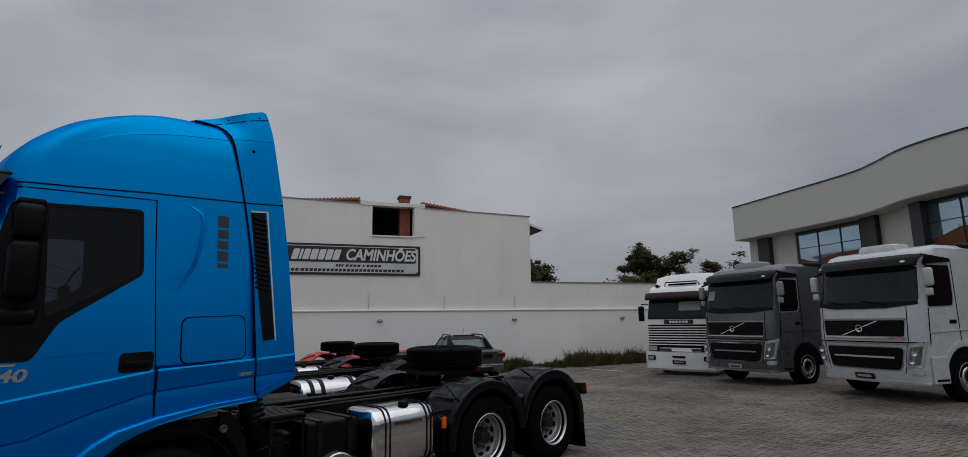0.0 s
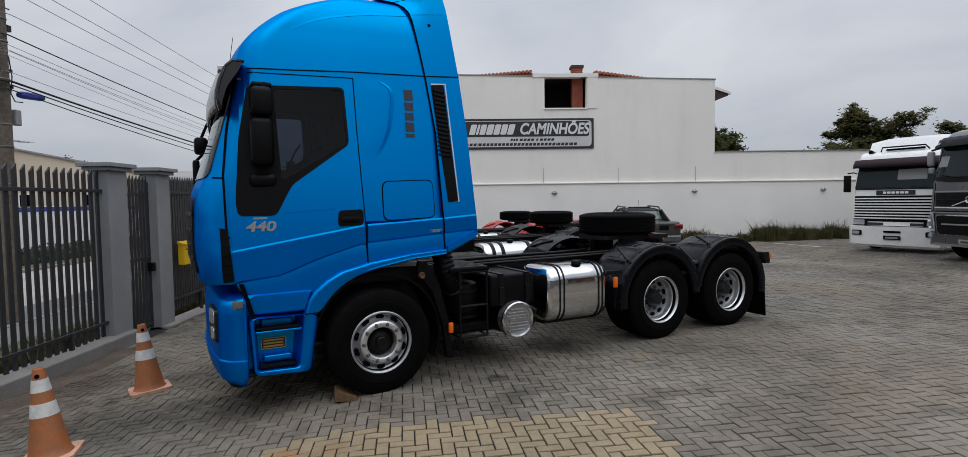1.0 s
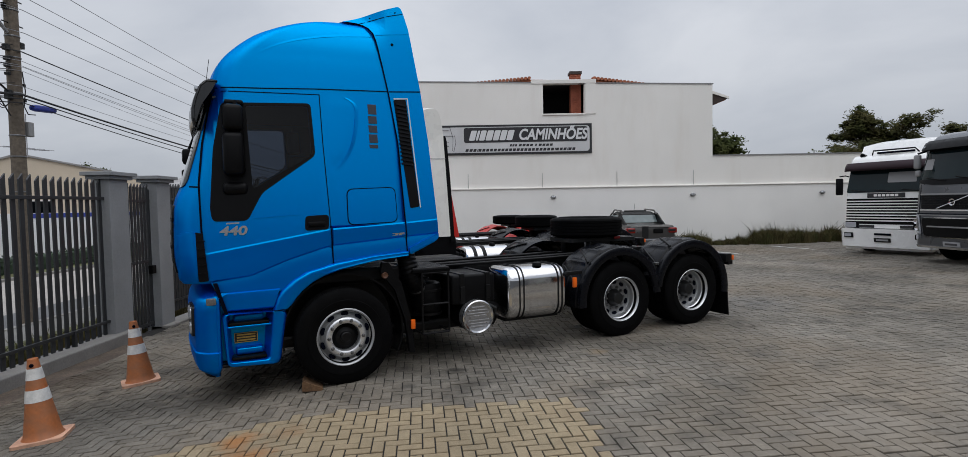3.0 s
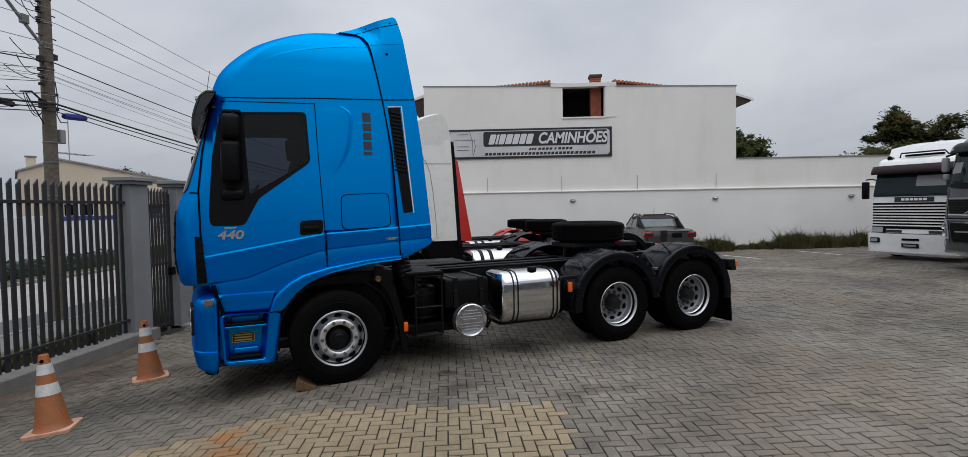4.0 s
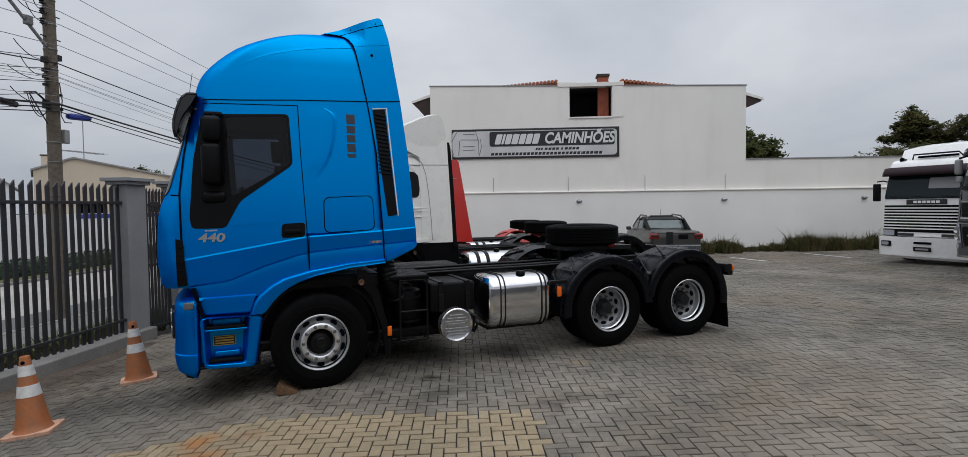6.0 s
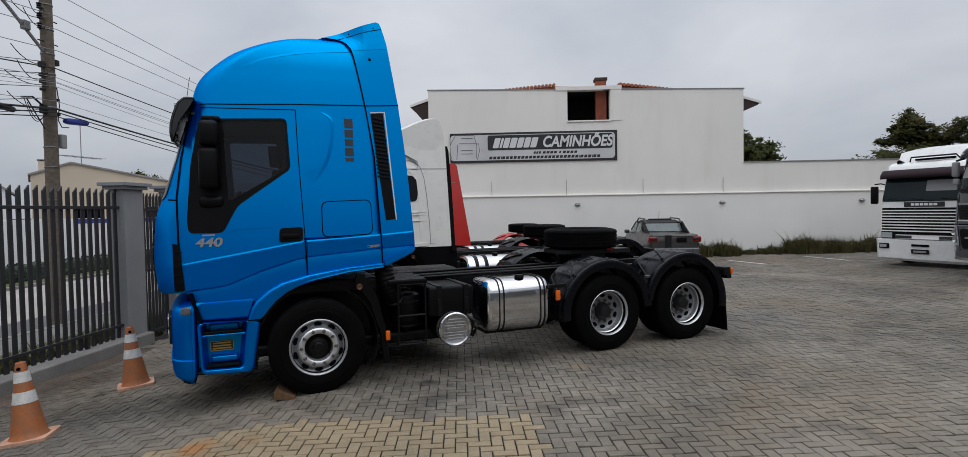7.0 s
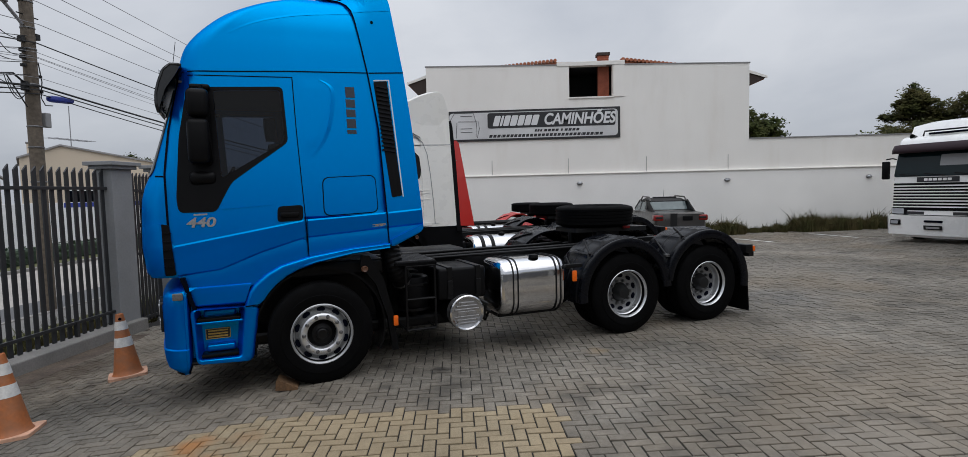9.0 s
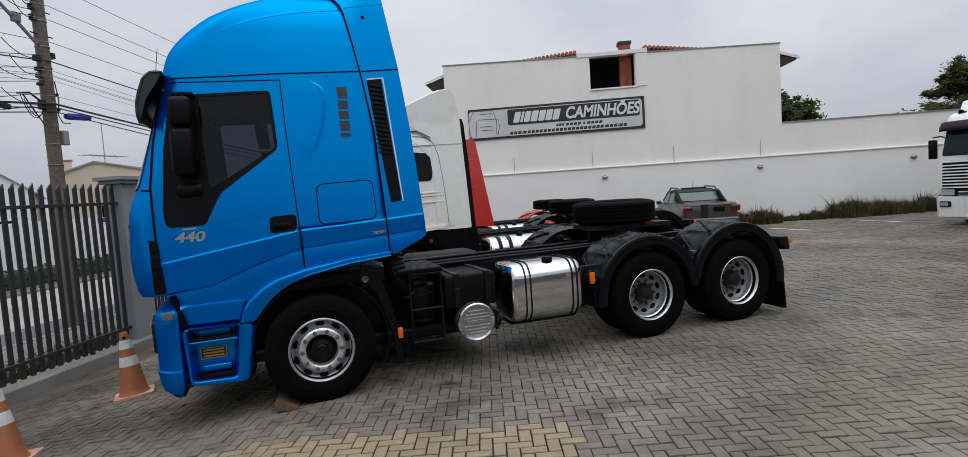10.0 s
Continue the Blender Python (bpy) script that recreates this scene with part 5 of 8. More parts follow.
        # small badges: bars instead of the maker's lettering, and the power figure
        for k, (a, b) in enumerate(((2.545, 2.585), (2.605, 2.70), (2.72, 2.80), (2.82, 2.905), (2.925, 3.035))):
            both("badge_bar", lambda: skin(bmesh.new(), [(.36, a), (.455, a), (.45, b), (.355, b)], on_side(.004), .004), "letters_dark", "dark grey bar")
        both("door_badge", lambda: skin(bmesh.new(), [(.57, 1.565), (.71, 1.57), (.71, 1.597), (.57, 1.592)], on_side(.006), .006), "chrome", "small chrome badge")
        both("small_badge", lambda: skin(bmesh.new(), [(-1.12, 1.745), (-1.0, 1.748), (-1.0, 1.763), (-1.12, 1.76)], on_side(.016), .006), "lamp_grey", "small pale bar")
        words("power_figure", "440", .125, "badge_silver", T, pose(-1.06, side(-1.06, 1.68) - .021, 1.675, 90, 0, -6.5), .01, .15, .26, "chrome figures")
    # wheel-arch lip, bunk sill and step box
    arch = [(-.59, .86), (-.46, 1.04), (-.30, 1.15), (-.1, 1.215), (.35, 1.295), (.74, 1.33), (.74, 1.385), (.35, 1.36), (-.08, 1.31), (-.38, 1.235), (-.58, 1.09), (-.71, .87)]
    lip_out = [(-.712, .84), (-.70, .89), (-.675, .97), (-.63, 1.04), (-.515, 1.14), (-.38, 1.22), (-.08, 1.3), (.35, 1.36), (.74, 1.385)]
    lip_in = [(-.59, .84), (-.535, .89), (-.485, .96), (-.42, 1.03), (-.31, 1.115), (-.2, 1.17), (-.02, 1.225), (.35, 1.295), (.74, 1.33)]
    def bowed_lip():
        rows = []
        for o, i in zip(lip_out, lip_in):
            o, i = Vector(o), Vector(i)
            ve = side(o.x, max(o.y, 1.0)) - .03
            row = []
            for k, dv in ((0, .06), (.0, .012), (.12, -.016), (.25, -.024), (.55, -.018), (.85, -.026), (1, -.016), (1.04, .12)):
                q = o.lerp(i, k)
                row.append(Vector((q.x, ve + dv, q.y)))
            rows.append(row)
        return loft(bmesh.new(), rows, closed=False)
    both("arch_lip", bowed_lip if hi else lambda: skin(bmesh.new(), rounded(arch, .02, 2), on_side(.035), .16), paint, smooth=50)
    def step_box():
        outer = [(-1.197, .85), (-.572, .835), (-.655, .288), (-1.158, .312)]
        inner = [(-1.15, .846), (-.715, .84), (-.768, .352), (-1.135, .362)]
        deep = [(-1.12, .84), (-.765, .835), (-.80, .40), (-1.1, .40)]
        def grown(a, b, k):
            return [tuple(Vector(p).lerp(Vector(q), k)) for p, q in zip(a, b)]
        rings = []
        for poly, r, v in ((outer, .06, .45), (outer, .06, .13), (grown(outer, inner, .06), .06, .085), (grown(outer, inner, .2), .055, .066), (grown(outer, inner, .8), .04, .062), (grown(outer, inner, .95), .04, .07), (inner, .04, .09), (deep, .03, .268)):
            rings.append([Vector((a, v, b)) for a, b in rounded(poly, r, 5)])
        return loft(bmesh.new(), rings)
    both("step_box", step_box, paint, smooth=50)
    both("lip_seam", lambda: prism(bmesh.new(), [(-.705, .838), (-.56, .846), (-.56, .855), (-.705, .848)], 'y', .055, .2), "seam", "dark seam")
    both("step_back", lambda: new_box(-1.2, -.7, .27, .3, .34, 1.02), paint)
    both("step_ledge", lambda: new_box(-1.085, -.80, .19, .28, .735, .815, .018, 3), paint, smooth=40)
    both("step_ledge", lambda: new_box(-1.07, -.815, .17, .28, .405, .475, .018, 3), paint, smooth=40)
    both("tread_rim", lambda: new_box(-1.148, -.735, .082, .12, .70, .722, .009, 3), paint, smooth=40)
    both("step_tread", lambda: new_box(-1.14, -.755, .09, .27, .718, .755, .012), "black_plastic", "black step tread")
    both("step_tread", lambda: new_box(-1.115, -.785, .085, .27, .37, .402, .012), "black_plastic", "black step tread")
    # black strip that paints the shaded gap behind the bumper
    both("arch_gap", lambda: prism(bmesh.new(), [(-1.262, 1.16), (-1.222, 1.16), (-1.135, .85), (-1.168, .85)], 'y', .09, .3), "seam", "dark gap")
    if detail:
        st = part("notice_plate", new_box(-1.08, -.86, .262, .27, .515, .615, .004), "sticker", T, "dark plate with gold print")
        for k in range(3):
            part("print_bar", new_box(-1.06, -.88, .259, .262, .53 + k * .028, .545 + k * .028), "gold", st)
        rim_bm = bmesh.new()
        for a, b, c, dd in ((-1.08, -.86, .611, .617), (-1.08, -.86, .513, .519), (-1.082, -1.076, .513, .617), (-.864, -.858, .513, .617)):
            box(rim_bm, a, b, .258, .262, c, dd)
        part("gold_border", rim_bm, "gold", st)
    # mirrors
    def mirror():
        bm = bmesh.new()
        y = side(-1.0, 2.6) - .12
        box(bm, -1.125, -.93, y - .09, y + .08, 2.675, 2.94, .05, 3)
        box(bm, -1.13, -.94, y - .1, y + .08, 2.235, 2.66, .05, 3)
        tube(bm, [(-1.0, y + .2, 2.98), (-1.0, y + .02, 2.97), (-.95, y, 2.7), (-.94, y + .02, 2.3), (-.98, y + .2, 2.1)], .022, 8)
        box(bm, -1.1, -.92, y + .05, y + .16, 2.95, 3.0, .02)
        box(bm, -1.14, -.9, y + .02, y + .2, 2.04, 2.17, .05, 3)
        return bm
    both("mirror", mirror, "black_plastic", "black double door mirror", smooth=40)
    # front corner mirror on the far side
    fm = bmesh.new()
    box(fm, -1.55, -1.40, 2.2, 2.42, 2.49, 2.69, .04)
    tube(fm, [(-1.48, 2.3, 2.66), (-1.40, 2.25, 2.85), (-1.3, 2.2, 3.0)], .018)
    wide = box(bmesh.new(), -1.57, -1.49, 2.5, 2.76, 1.98, 2.44, .03, 3)
    tube(wide, [(-1.52, 2.6, 2.44), (-1.4, 2.45, 2.56), (-1.25, 2.3, 2.6)], .018)
    tube(wide, [(-1.52, 2.6, 2.0), (-1.4, 2.45, 1.95), (-1.3, 2.3, 1.95)], .018)
    part("far_mirror", wide, "black_plastic", T, "black wide mirror on its arms", smooth=40)
    part("kerb_mirror", fm, "black_plastic", T, "black kerb mirror", smooth=40)
    if hi:
        # sun visor: a smoked blade in front of the windscreen top
        rows = []
        for (u, z) in ((-1.15, 3.175), (-1.25, 3.175), (-1.31, 3.12), (-1.355, 3.0), (-1.38, 2.9), (-1.385, 2.8), (-1.365, 2.72)):
            row = []
            for i in range(13):
                v = .16 + (2.5 - .32) * i / 12
                s = (1.25 - v) / 1.09
                row.append(Vector((u - .05 * (1 - s * s), v, z + .03 * (1 - abs(s) ** 3))))
            rows.append(row)
        vis = part("sun_visor", loft(bmesh.new(), rows, closed=False), "visor_smoke", T, "smoked black sun visor", smooth=50)
        mod = vis.modifiers.new("thickness", 'SOLIDIFY')
        mod.thickness = .02
        cheek = lambda: prism(bmesh.new(), rounded([(-1.15, 3.18), (-1.25, 3.18), (-1.315, 3.12), (-1.36, 3.0), (-1.385, 2.9), (-1.39, 2.8), (-1.37, 2.7), (-1.345, 2.78), (-1.3, 2.93), (-1.2, 3.08)], .03, 3), 'y', .165, .19)
        both("visor_cheek", cheek, "visor_smoke", "smoked black cheek")
        part("visor_lamp", new_box(-1.36, -1.30, .32, .46, 3.1, 3.15, .01), "lamp_glass", vis, "clear marker lamp")
        part("antenna", tube(bmesh.new(), [(-1.25, .45, 3.2), (-1.215, .45, 3.44)], .003, 6), "black_plastic", T, "thin black aerial")
        # side fairings and roof spoiler
        def bend_in(a, b):
            k = min(1.0, max(0.0, (.66 - a) / .34))
            return k * k * (3 - 2 * k) * float(np.interp(b, [3.7, 3.8, 3.86, 3.91, 3.95, 3.99, 4.03], [.008, .026, .044, .074, .118, .15, .16]))
        fair = [(.15, 3.985), (.24, 3.985), (.318, 3.975), (.384, 3.95), (.43, 3.905), (.468, 3.845), (.492, 3.77), (.55, 3.49), (.607, 3.18), (.69, 2.61), (.75, 1.36), (.79, 1.345), (1.1, 1.485), (1.125, 1.53), (1.12, 1.62), (1.05, 2.63), (.985, 3.22), (.875, 3.94), (.825, 4.12), (.8, 4.18), (.765, 4.192), (.7, 4.168), (.6, 4.134), (.45, 4.085), (.32, 4.04), (.22, 4.005)]
        def fa(a, b, dd):
            return Vector((a, .07 + .085 * (b - 1.7) - .012 + .04 * max(0.0, b - 3.86) + bend_in(a, b) + pressed(a, b) + dd, b))
        both("side_fairing", lambda: skin(bmesh.new(), rounded(fair, .02, 2), fa, .09, .06, LINES), paint, smooth=13)
        seam_line = [(.2, 3.985), (.31, 3.979), (.378, 3.955), (.424, 3.91), (.462, 3.85), (.486, 3.775), (.543, 3.49), (.599, 3.18), (.683, 2.61), (.742, 1.35)]
        both("fairing_seam", lambda: skin(bmesh.new(), [(p + (.005 if z < 3.9 else .003), z + (.003 if z > 3.9 else 0)) for p, z in seam_line] + [(p - (.005 if z < 3.9 else .003), z - (.003 if z > 3.9 else 0)) for p, z in reversed(seam_line)], lambda a, b, dd: fa(a, b, dd - .003), .02), "seam", "dark seam")
        ridge = [(-.78, 3.5), (-.65, 3.569), (-.525, 3.628), (-.4, 3.67), (-.27, 3.702), (-.1, 3.74), (.06, 3.767), (.2, 3.785), (.33, 3.8), (.475, 3.815)]
        both("roof_ridge", lambda: skin(bmesh.new(), ridge + [(p, z + .022) for p, z in reversed(ridge)], lambda a, b, dd: Vector((a, side(a, b) - .004 * min(1.0, (a + .79) / .6) * max(0.0, 1 - (b - float(np.interp(a, *zip(*ridge)))) / .022) - .0005 + dd, b)), .012), paint, smooth=20)
        both("fairing_line", lambda: skin(bmesh.new(), [(.61, 3.185), (.985, 3.21), (.985, 3.222), (.61, 3.197)], lambda a, b, dd: fa(a, b, dd - .004), .01), "seam", "dark seam")
        both("fairing_line", lambda: skin(bmesh.new(), [(.49, 3.825), (.875, 3.878), (.875, 3.886), (.49, 3.833)], lambda a, b, dd: fa(a, b, dd - .004), .01), paint)
        both("fairing_line", lambda: skin(bmesh.new(), [(.335, 3.972), (.82, 4.108), (.82, 4.115), (.335, 3.979)], lambda a, b, dd: fa(a, b, dd - .004), .01), "seam", "dark seam")
        for pu, pz in ((.46, 4.045), (.73, 4.115)):
            both("fairing_plug", lambda: lathe(bmesh.new(), [(.001, -.006), (.008, -.005), (.01, .01)], pose(pu, fa(pu, pz, 0).y, pz), 8), "seam", "dark plug")
        both("fairing_edge", lambda: skin(bmesh.new(), rounded([(.76, 1.36), (1.1, 1.5), (1.12, 1.53), (1.12, 1.575), (.76, 1.42)], .01, 2), lambda a, b, dd: fa(a, b, dd - .03), .04), paint)
        both("fairing_plug", lambda: lathe(bmesh.new(), [(.001, -.02), (.016, -.018), (.02, 0)], pose(.672, .07 + .085 * 2.04, 3.735), 12), "seam", "dark plug")
        # tall dark air intake with its bright strip
        both("air_intake", lambda: skin(bmesh.new(), rounded([(.655, 3.1), (.80, 3.115), (.90, 1.885), (.79, 1.87)], .015, 2), lambda a, b, dd: fa(a, b, dd - .006), .012), "black_plastic", "tall black air intake")
        both("intake_trim", lambda: skin(bmesh.new(), [(.655, 3.105), (.655, 3.12), (.825, 3.13), (.917, 1.875), (.905, 1.873), (.812, 3.117)], lambda a, b, dd: fa(a, b, dd - .008), .014), "chrome", "bright trim strip")
        for k in range(16):
            z = 2.36 + k * .045
            both("intake_slat", lambda: skin(bmesh.new(), [(.675 + (3.1 - z) * .05, z + .012), (.80 + (3.1 - z) * .07, z - .008), (.80 + (3.1 - z) * .07, z + .008), (.675 + (3.1 - z) * .05, z + .03)], lambda a, b, dd: fa(a, b, dd - .022), .016), "fender_plastic")
        rows = []
        for (u, z) in ((.13, 3.978), (.24, 4.014), (.32, 4.042), (.45, 4.086), (.6, 4.135), (.72, 4.174), (.77, 4.182), (.80, 4.17), (.83, 4.10), (.85, 4.0), (.82, 3.85)):
            e = fa(u, z, 0).y + .035
            row = [Vector((u, e + (2.5 - 2 * e) * i / 12, z + .03 * (1 - (2 * i / 12 - 1) ** 2))) for i in range(13)]
            rows.append([Vector((u, e + .03, 3.8))] + row + [Vector((u, 2.47 - e, 3.8))])
        rows.insert(0, [Vector((p.x - .08, 1.25 + (p.y - 1.25) * .9, p.z - .05)) for p in rows[0]])
        part("roof_spoiler", loft(bmesh.new(), rows, closed=False), paint, T, smooth=45)
    else:
        # roof spoiler of the lower cab
        rows = []
        for (u, z, w) in ((-.85, 3.12, .7), (-.4, 3.28, .92), (.05, 3.42, 1.02), (.32, 3.52, 1.06), (.66, 3.68, 1.07), (.86, 3.745, 1.07), (.99, 3.76, 1.07), (1.06, 3.72, 1.06), (1.11, 3.62, 1.06), (1.15, 3.43, 1.06), (1.13, 3.3, 1.0)):
            row = [Vector((u, 1.25 - w, 3.02))]
            for i in range(13):
                s = 2 * i / 12 - 1
                row.append(Vector((u, 1.25 + w * s, z - .05 * abs(s) ** 8)))
            row.append(Vector((u, 1.25 + w, 3.02)))
            rows.append(row)
        if slant < 1.3:
            part("roof_spoiler", loft(bmesh.new(), rows, closed=False), paint, T, smooth=45)
        both("side_fairing", lambda: skin(bmesh.new(), rounded([(.6, 1.3), (slant + .01, 1.3), (1.19, 3.02), (1.15, 3.4), (.34, 3.2), (.34, 3.05), (.62, 2.9)] if slant < 1.3 else [(.6, 1.15), (1.57, 1.1), (1.27, 3.2), (1.2, 3.27), (.34, 3.2), (.34, 3.05), (.62, 2.9)], .02, 2), lambda a, b, dd: Vector((a, .06 + .085 * (b - 1.7) + dd, b)), .08), paint)
        if slant < 1.3:
            both("fairing_edge", lambda: skin(bmesh.new(), [(1.215, 1.2), (1.29, 1.2), (1.265, 2.4), (1.235, 3.1), (1.21, 3.2), (1.17, 3.2)], lambda a, b, dd: Vector((a, .056 + .085 * (b - 1.7) + dd, b)), .06), "fairing_black", "black rubber edge")
        both("black_skirt", lambda: prism(bmesh.new(), rounded([(.62, .8), (1.34, .76), (1.32, 1.3), (.58, 1.3), (.5, 1.2)], .04, 3), 'y', .05, .12), "black_plastic", "black skirt under the cab side")
        both("bunk_window", lambda: skin(bmesh.new(), rounded([(.18, 2.15), (.57, 2.15), (.6, 2.3), (.58, 2.62), (.18, 2.66)], .1, 5), lambda a, b, dd: Vector((a, side(a, b) - .006 + dd, b)), .02), "glass", "dark bunk window")
        both("panel_seam", lambda: skin(bmesh.new(), [(-.1, 2.745), (1.19, 2.765), (1.19, 2.775), (-.1, 2.755)], lambda a, b, dd: Vector((a, .055 + .085 * (b - 1.7) + dd, b)), .03), "lamp_grey", "grey seam")
        curve = [(.3, 2.95), (.45, 2.94), (.56, 2.89), (.65, 2.8), (.72, 2.59), (.76, 2.24), (.79, 1.77), (.8, 1.35)]
        both("panel_seam", lambda: skin(bmesh.new(), curve + [(a + .01, b + .004) for a, b in reversed(curve)], lambda a, b, dd: Vector((a, .055 + .085 * (b - 1.7) + dd, b)), .03), "lamp_grey", "grey seam")
        for zr in (1.93, 1.88, 1.77):
            both("side_rib", lambda: skin(bmesh.new(), rounded([(.2, zr), (.73, zr + .02), (.73, zr + .035), (.2, zr + .015)], .006, 2), lambda a, b, dd: Vector((a, .054 + .085 * (b - 1.7) + dd, b)), .03), paint)
        both("bunk_pressing", lambda: skin(bmesh.new(), rounded([(.0, 1.6), (.0, 2.95), (.3, 2.95), (.62, 2.6), (.7, 1.5), (.66, 1.5), (.58, 2.55), (.28, 2.88), (.05, 2.88), (.05, 1.6)], .02, 2), on_side(.008), .02), paint)
    # front wheel-arch liner
    def liner():
        bm = bmesh.new()
        rows = []
        for i in range(21):
            a = radians(-25 + 215 * i / 20)
            rows.append([Vector((0.02 + rr * math.cos(a), y, .52 + rr * math.sin(a))) for y, rr in ((.09, .66), (.09, .64), (.5, .64))])
        return loft(bm, rows, closed=False)
    both("arch_liner", liner, "black_plastic", "black wheel-arch liner")
    both("arch_trim", lambda: prism(bmesh.new(), [(.44, 1.27), (.52, 1.26), (.66, 1.02), (.76, .62), (.80, .22), (.74, .22), (.69, .6), (.58, .95), (.42, 1.16)], 'y', .05, .12), "black_plastic", "black arch trim")
    ml = both("marker_lamp", lambda: lathe(bmesh.new(), [(.001, -.012), (.016, -.01), (.022, 0), (.022, .02)], pose(.465, .045, 1.125), 16), "orange_lens", "round orange marker lamp")
    part("lamp_ring", lathe(bmesh.new(), [(.021, -.012), (.028, -.016), (.036, -.006), (.036, .02)], pose(.465, .045, 1.125), 18), "orange_dark", ml, "dull brownish ring", smooth=40)
    both("marker_lamp", lambda: new_box(.75, .80, .015, .045, .49, .6, .008), "orange_lens", "orange side marker")
    # chassis
    for y in (.84, 1.58):
        part("frame_rail", new_box(-1.1, 5.95, y, y + .08, .84, 1.1, .01), "chassis", T, "black steel frame rail")
    for x in (.5, 1.4, 2.4, 3.2, 4.5, 5.6, 5.88):
        part("cross_member", new_box(x, x + .1, .9, 1.6, .88, 1.06), "chassis", T)
    # pipes along the frame, seen between cab and fifth wheel
    for y, z, r in ((.72, 1.115, .018), (.79, 1.135, .022), (.98, 1.11, .02), (1.3, 1.12, .02)):
        part("air_pipe", tube(bmesh.new(), [(1.2, y, z - .01), (2.2, y, z), (3.0, y + .01, z), (3.6, y + .02, z + .01)], r, 10), "chassis", T, "black pipe along the frame", smooth=50)
    # two added boxes that keep light from the ground under the truck
    part("belly_guard", new_box(-1.15, 1.9, .38, 2.12, .36, .5, .04), "chassis", T, "black box added underneath to block light")
    part("front_tray", new_box(-1.32, -.62, .16, 2.34, .29, .33, .02), "chassis", T, "black sheet added under the bumper to block light")
    part("engine_block", new_box(-1.1, .9, .7, 1.8, .45, 1.1, .05), "chassis", T)
    part("gearbox", new_box(.9, 1.6, .95, 1.55, .5, .95, .08), "chassis", T)
    bend = []
    for k in range(33):
        q = k / 32
        a, b, c, d = Vector((.8, .36, 1.46)), Vector((.76, .2, 1.2)), Vector((.84, .16, 1.0)), Vector((1.02, .42, .84))
        bend.append(a * (1 - q) ** 3 + 3 * b * q * (1 - q) ** 2 + 3 * c * q * q * (1 - q) + d * q ** 3)
    part("intake_pipe", tube(bmesh.new(), bend, [.105 + (.008 if k % 2 else 0.0) for k in range(33)], 18), "black_plastic", T, "black ribbed intake pipe", smooth=30)
    part("hose_clamp", tube(bmesh.new(), bend[25:27], .117, 18), "steel", T, "steel hose clamp", smooth=30)
    # battery rack with chequer plate on top
    for x in (.92, 1.25):
        part("rack_post", tube(bmesh.new(), [(x, .1, 1.13), (x, .1, .40), (x, .6, .40)], .014, 8), "chassis", T, "black tubular rack post")
    for z in (.40, .74, 1.11):
        part("rack_bar", tube(bmesh.new(), [(.92, .1, z), (1.25, .1, z)], .014, 8), "chassis", T)
    part("canister", lathe(bmesh.new(), [(.03, -.46), (.12, -.46), (.165, -.44), (.175, -.40), (.175, -.14), (.165, -.1), (.12, -.06), (.06, -.04), (.03, .02)], pose(1.07, .36, .52, -90), 28), "black_plastic", T, "round black canister", smooth=40)
    for z in (.6, .88):
        part("canister_band", lathe(bmesh.new(), [(.178, -.015), (.183, -.012), (.183, .012), (.178, .015)], pose(1.07, .36, z, -90), 28), "chassis", T, smooth=40)
    part("battery_box", new_box(.84, 1.2, .56, .84, .5, 1.0, .03), "black_plastic", T, "black battery box")
    cp = part("chequer_plate", new_box(.80, 1.27, .08, .8, 1.12, 1.15, .004), "rubber", T, "dark chequered step plate")
    ch = bmesh.new()
    for i in range(9):
        box(ch, .81, 1.26, .10 + i * .078, .13 + i * .078, 1.15, 1.172, .004)
    part("plate_ribs", ch, "plate_steel", cp, "worn steel ribs")
    b0, b1 = (1.28, 1.85) if detail else (.95, 1.4)
    bb = part("tool_box", new_box(b0, b1, .06, .72, .70 if detail else .52, 1.06 if detail else 1.0, .035, 3), "black_plastic", T, "black plastic storage box", smooth=30)
    for x in ((1.38, 1.72) if detail else ()):
        part("strap", new_box(x, x + .06, .05, .74, .71, 1.072, .004), "chassis", bb)
        part("latch", new_box(x, x + .06, .035, .06, .76, .92, .006), "chassis", bb)
    # dished chrome end of the air tank
    tank_mat = "disc_steel" if detail else "chassis"
    at = part("air_tank", lathe(bmesh.new(), [(.001, .08), (.19, .08), (.2, .3), (.2, .8), (.001, .8)], pose(1.58, 0, .55), 32), "chassis", T, smooth=40)
    dc = part("tank_end", lathe(bmesh.new(), [(.001, -.012), (.17, -.012), (.182, -.02), (.198, -.02), (.207, -.005), (.205, .09), (.001, .09)], pose(1.58, 0, .55), 48), tank_mat, at, "round end cap", smooth=35)
    if detail:
        part("cap_rim", lathe(bmesh.new(), [(.172, -.02), (.19, -.028), (.204, -.02), (.208, -.004), (.196, -.004), (.18, -.014)], pose(1.58, 0, .55), 48, closed=True), "chrome", dc, "bright rolled rim", smooth=40)
    ribs = bmesh.new()
    for i, wdt in enumerate((.09, .125, .145, .145, .125, .09)):
        z = .55 + (-.115, -.078, -.042, .042, .078, .115)[i]
        box(ribs, 1.58 - wdt, 1.58 + wdt, -.02, -.011, z - .009, z + .009, .003)
    box(ribs, 1.47, 1.69, -.019, -.011, .53, .572, .003)
    part("cap_ribs", ribs, "disc_steel", dc)
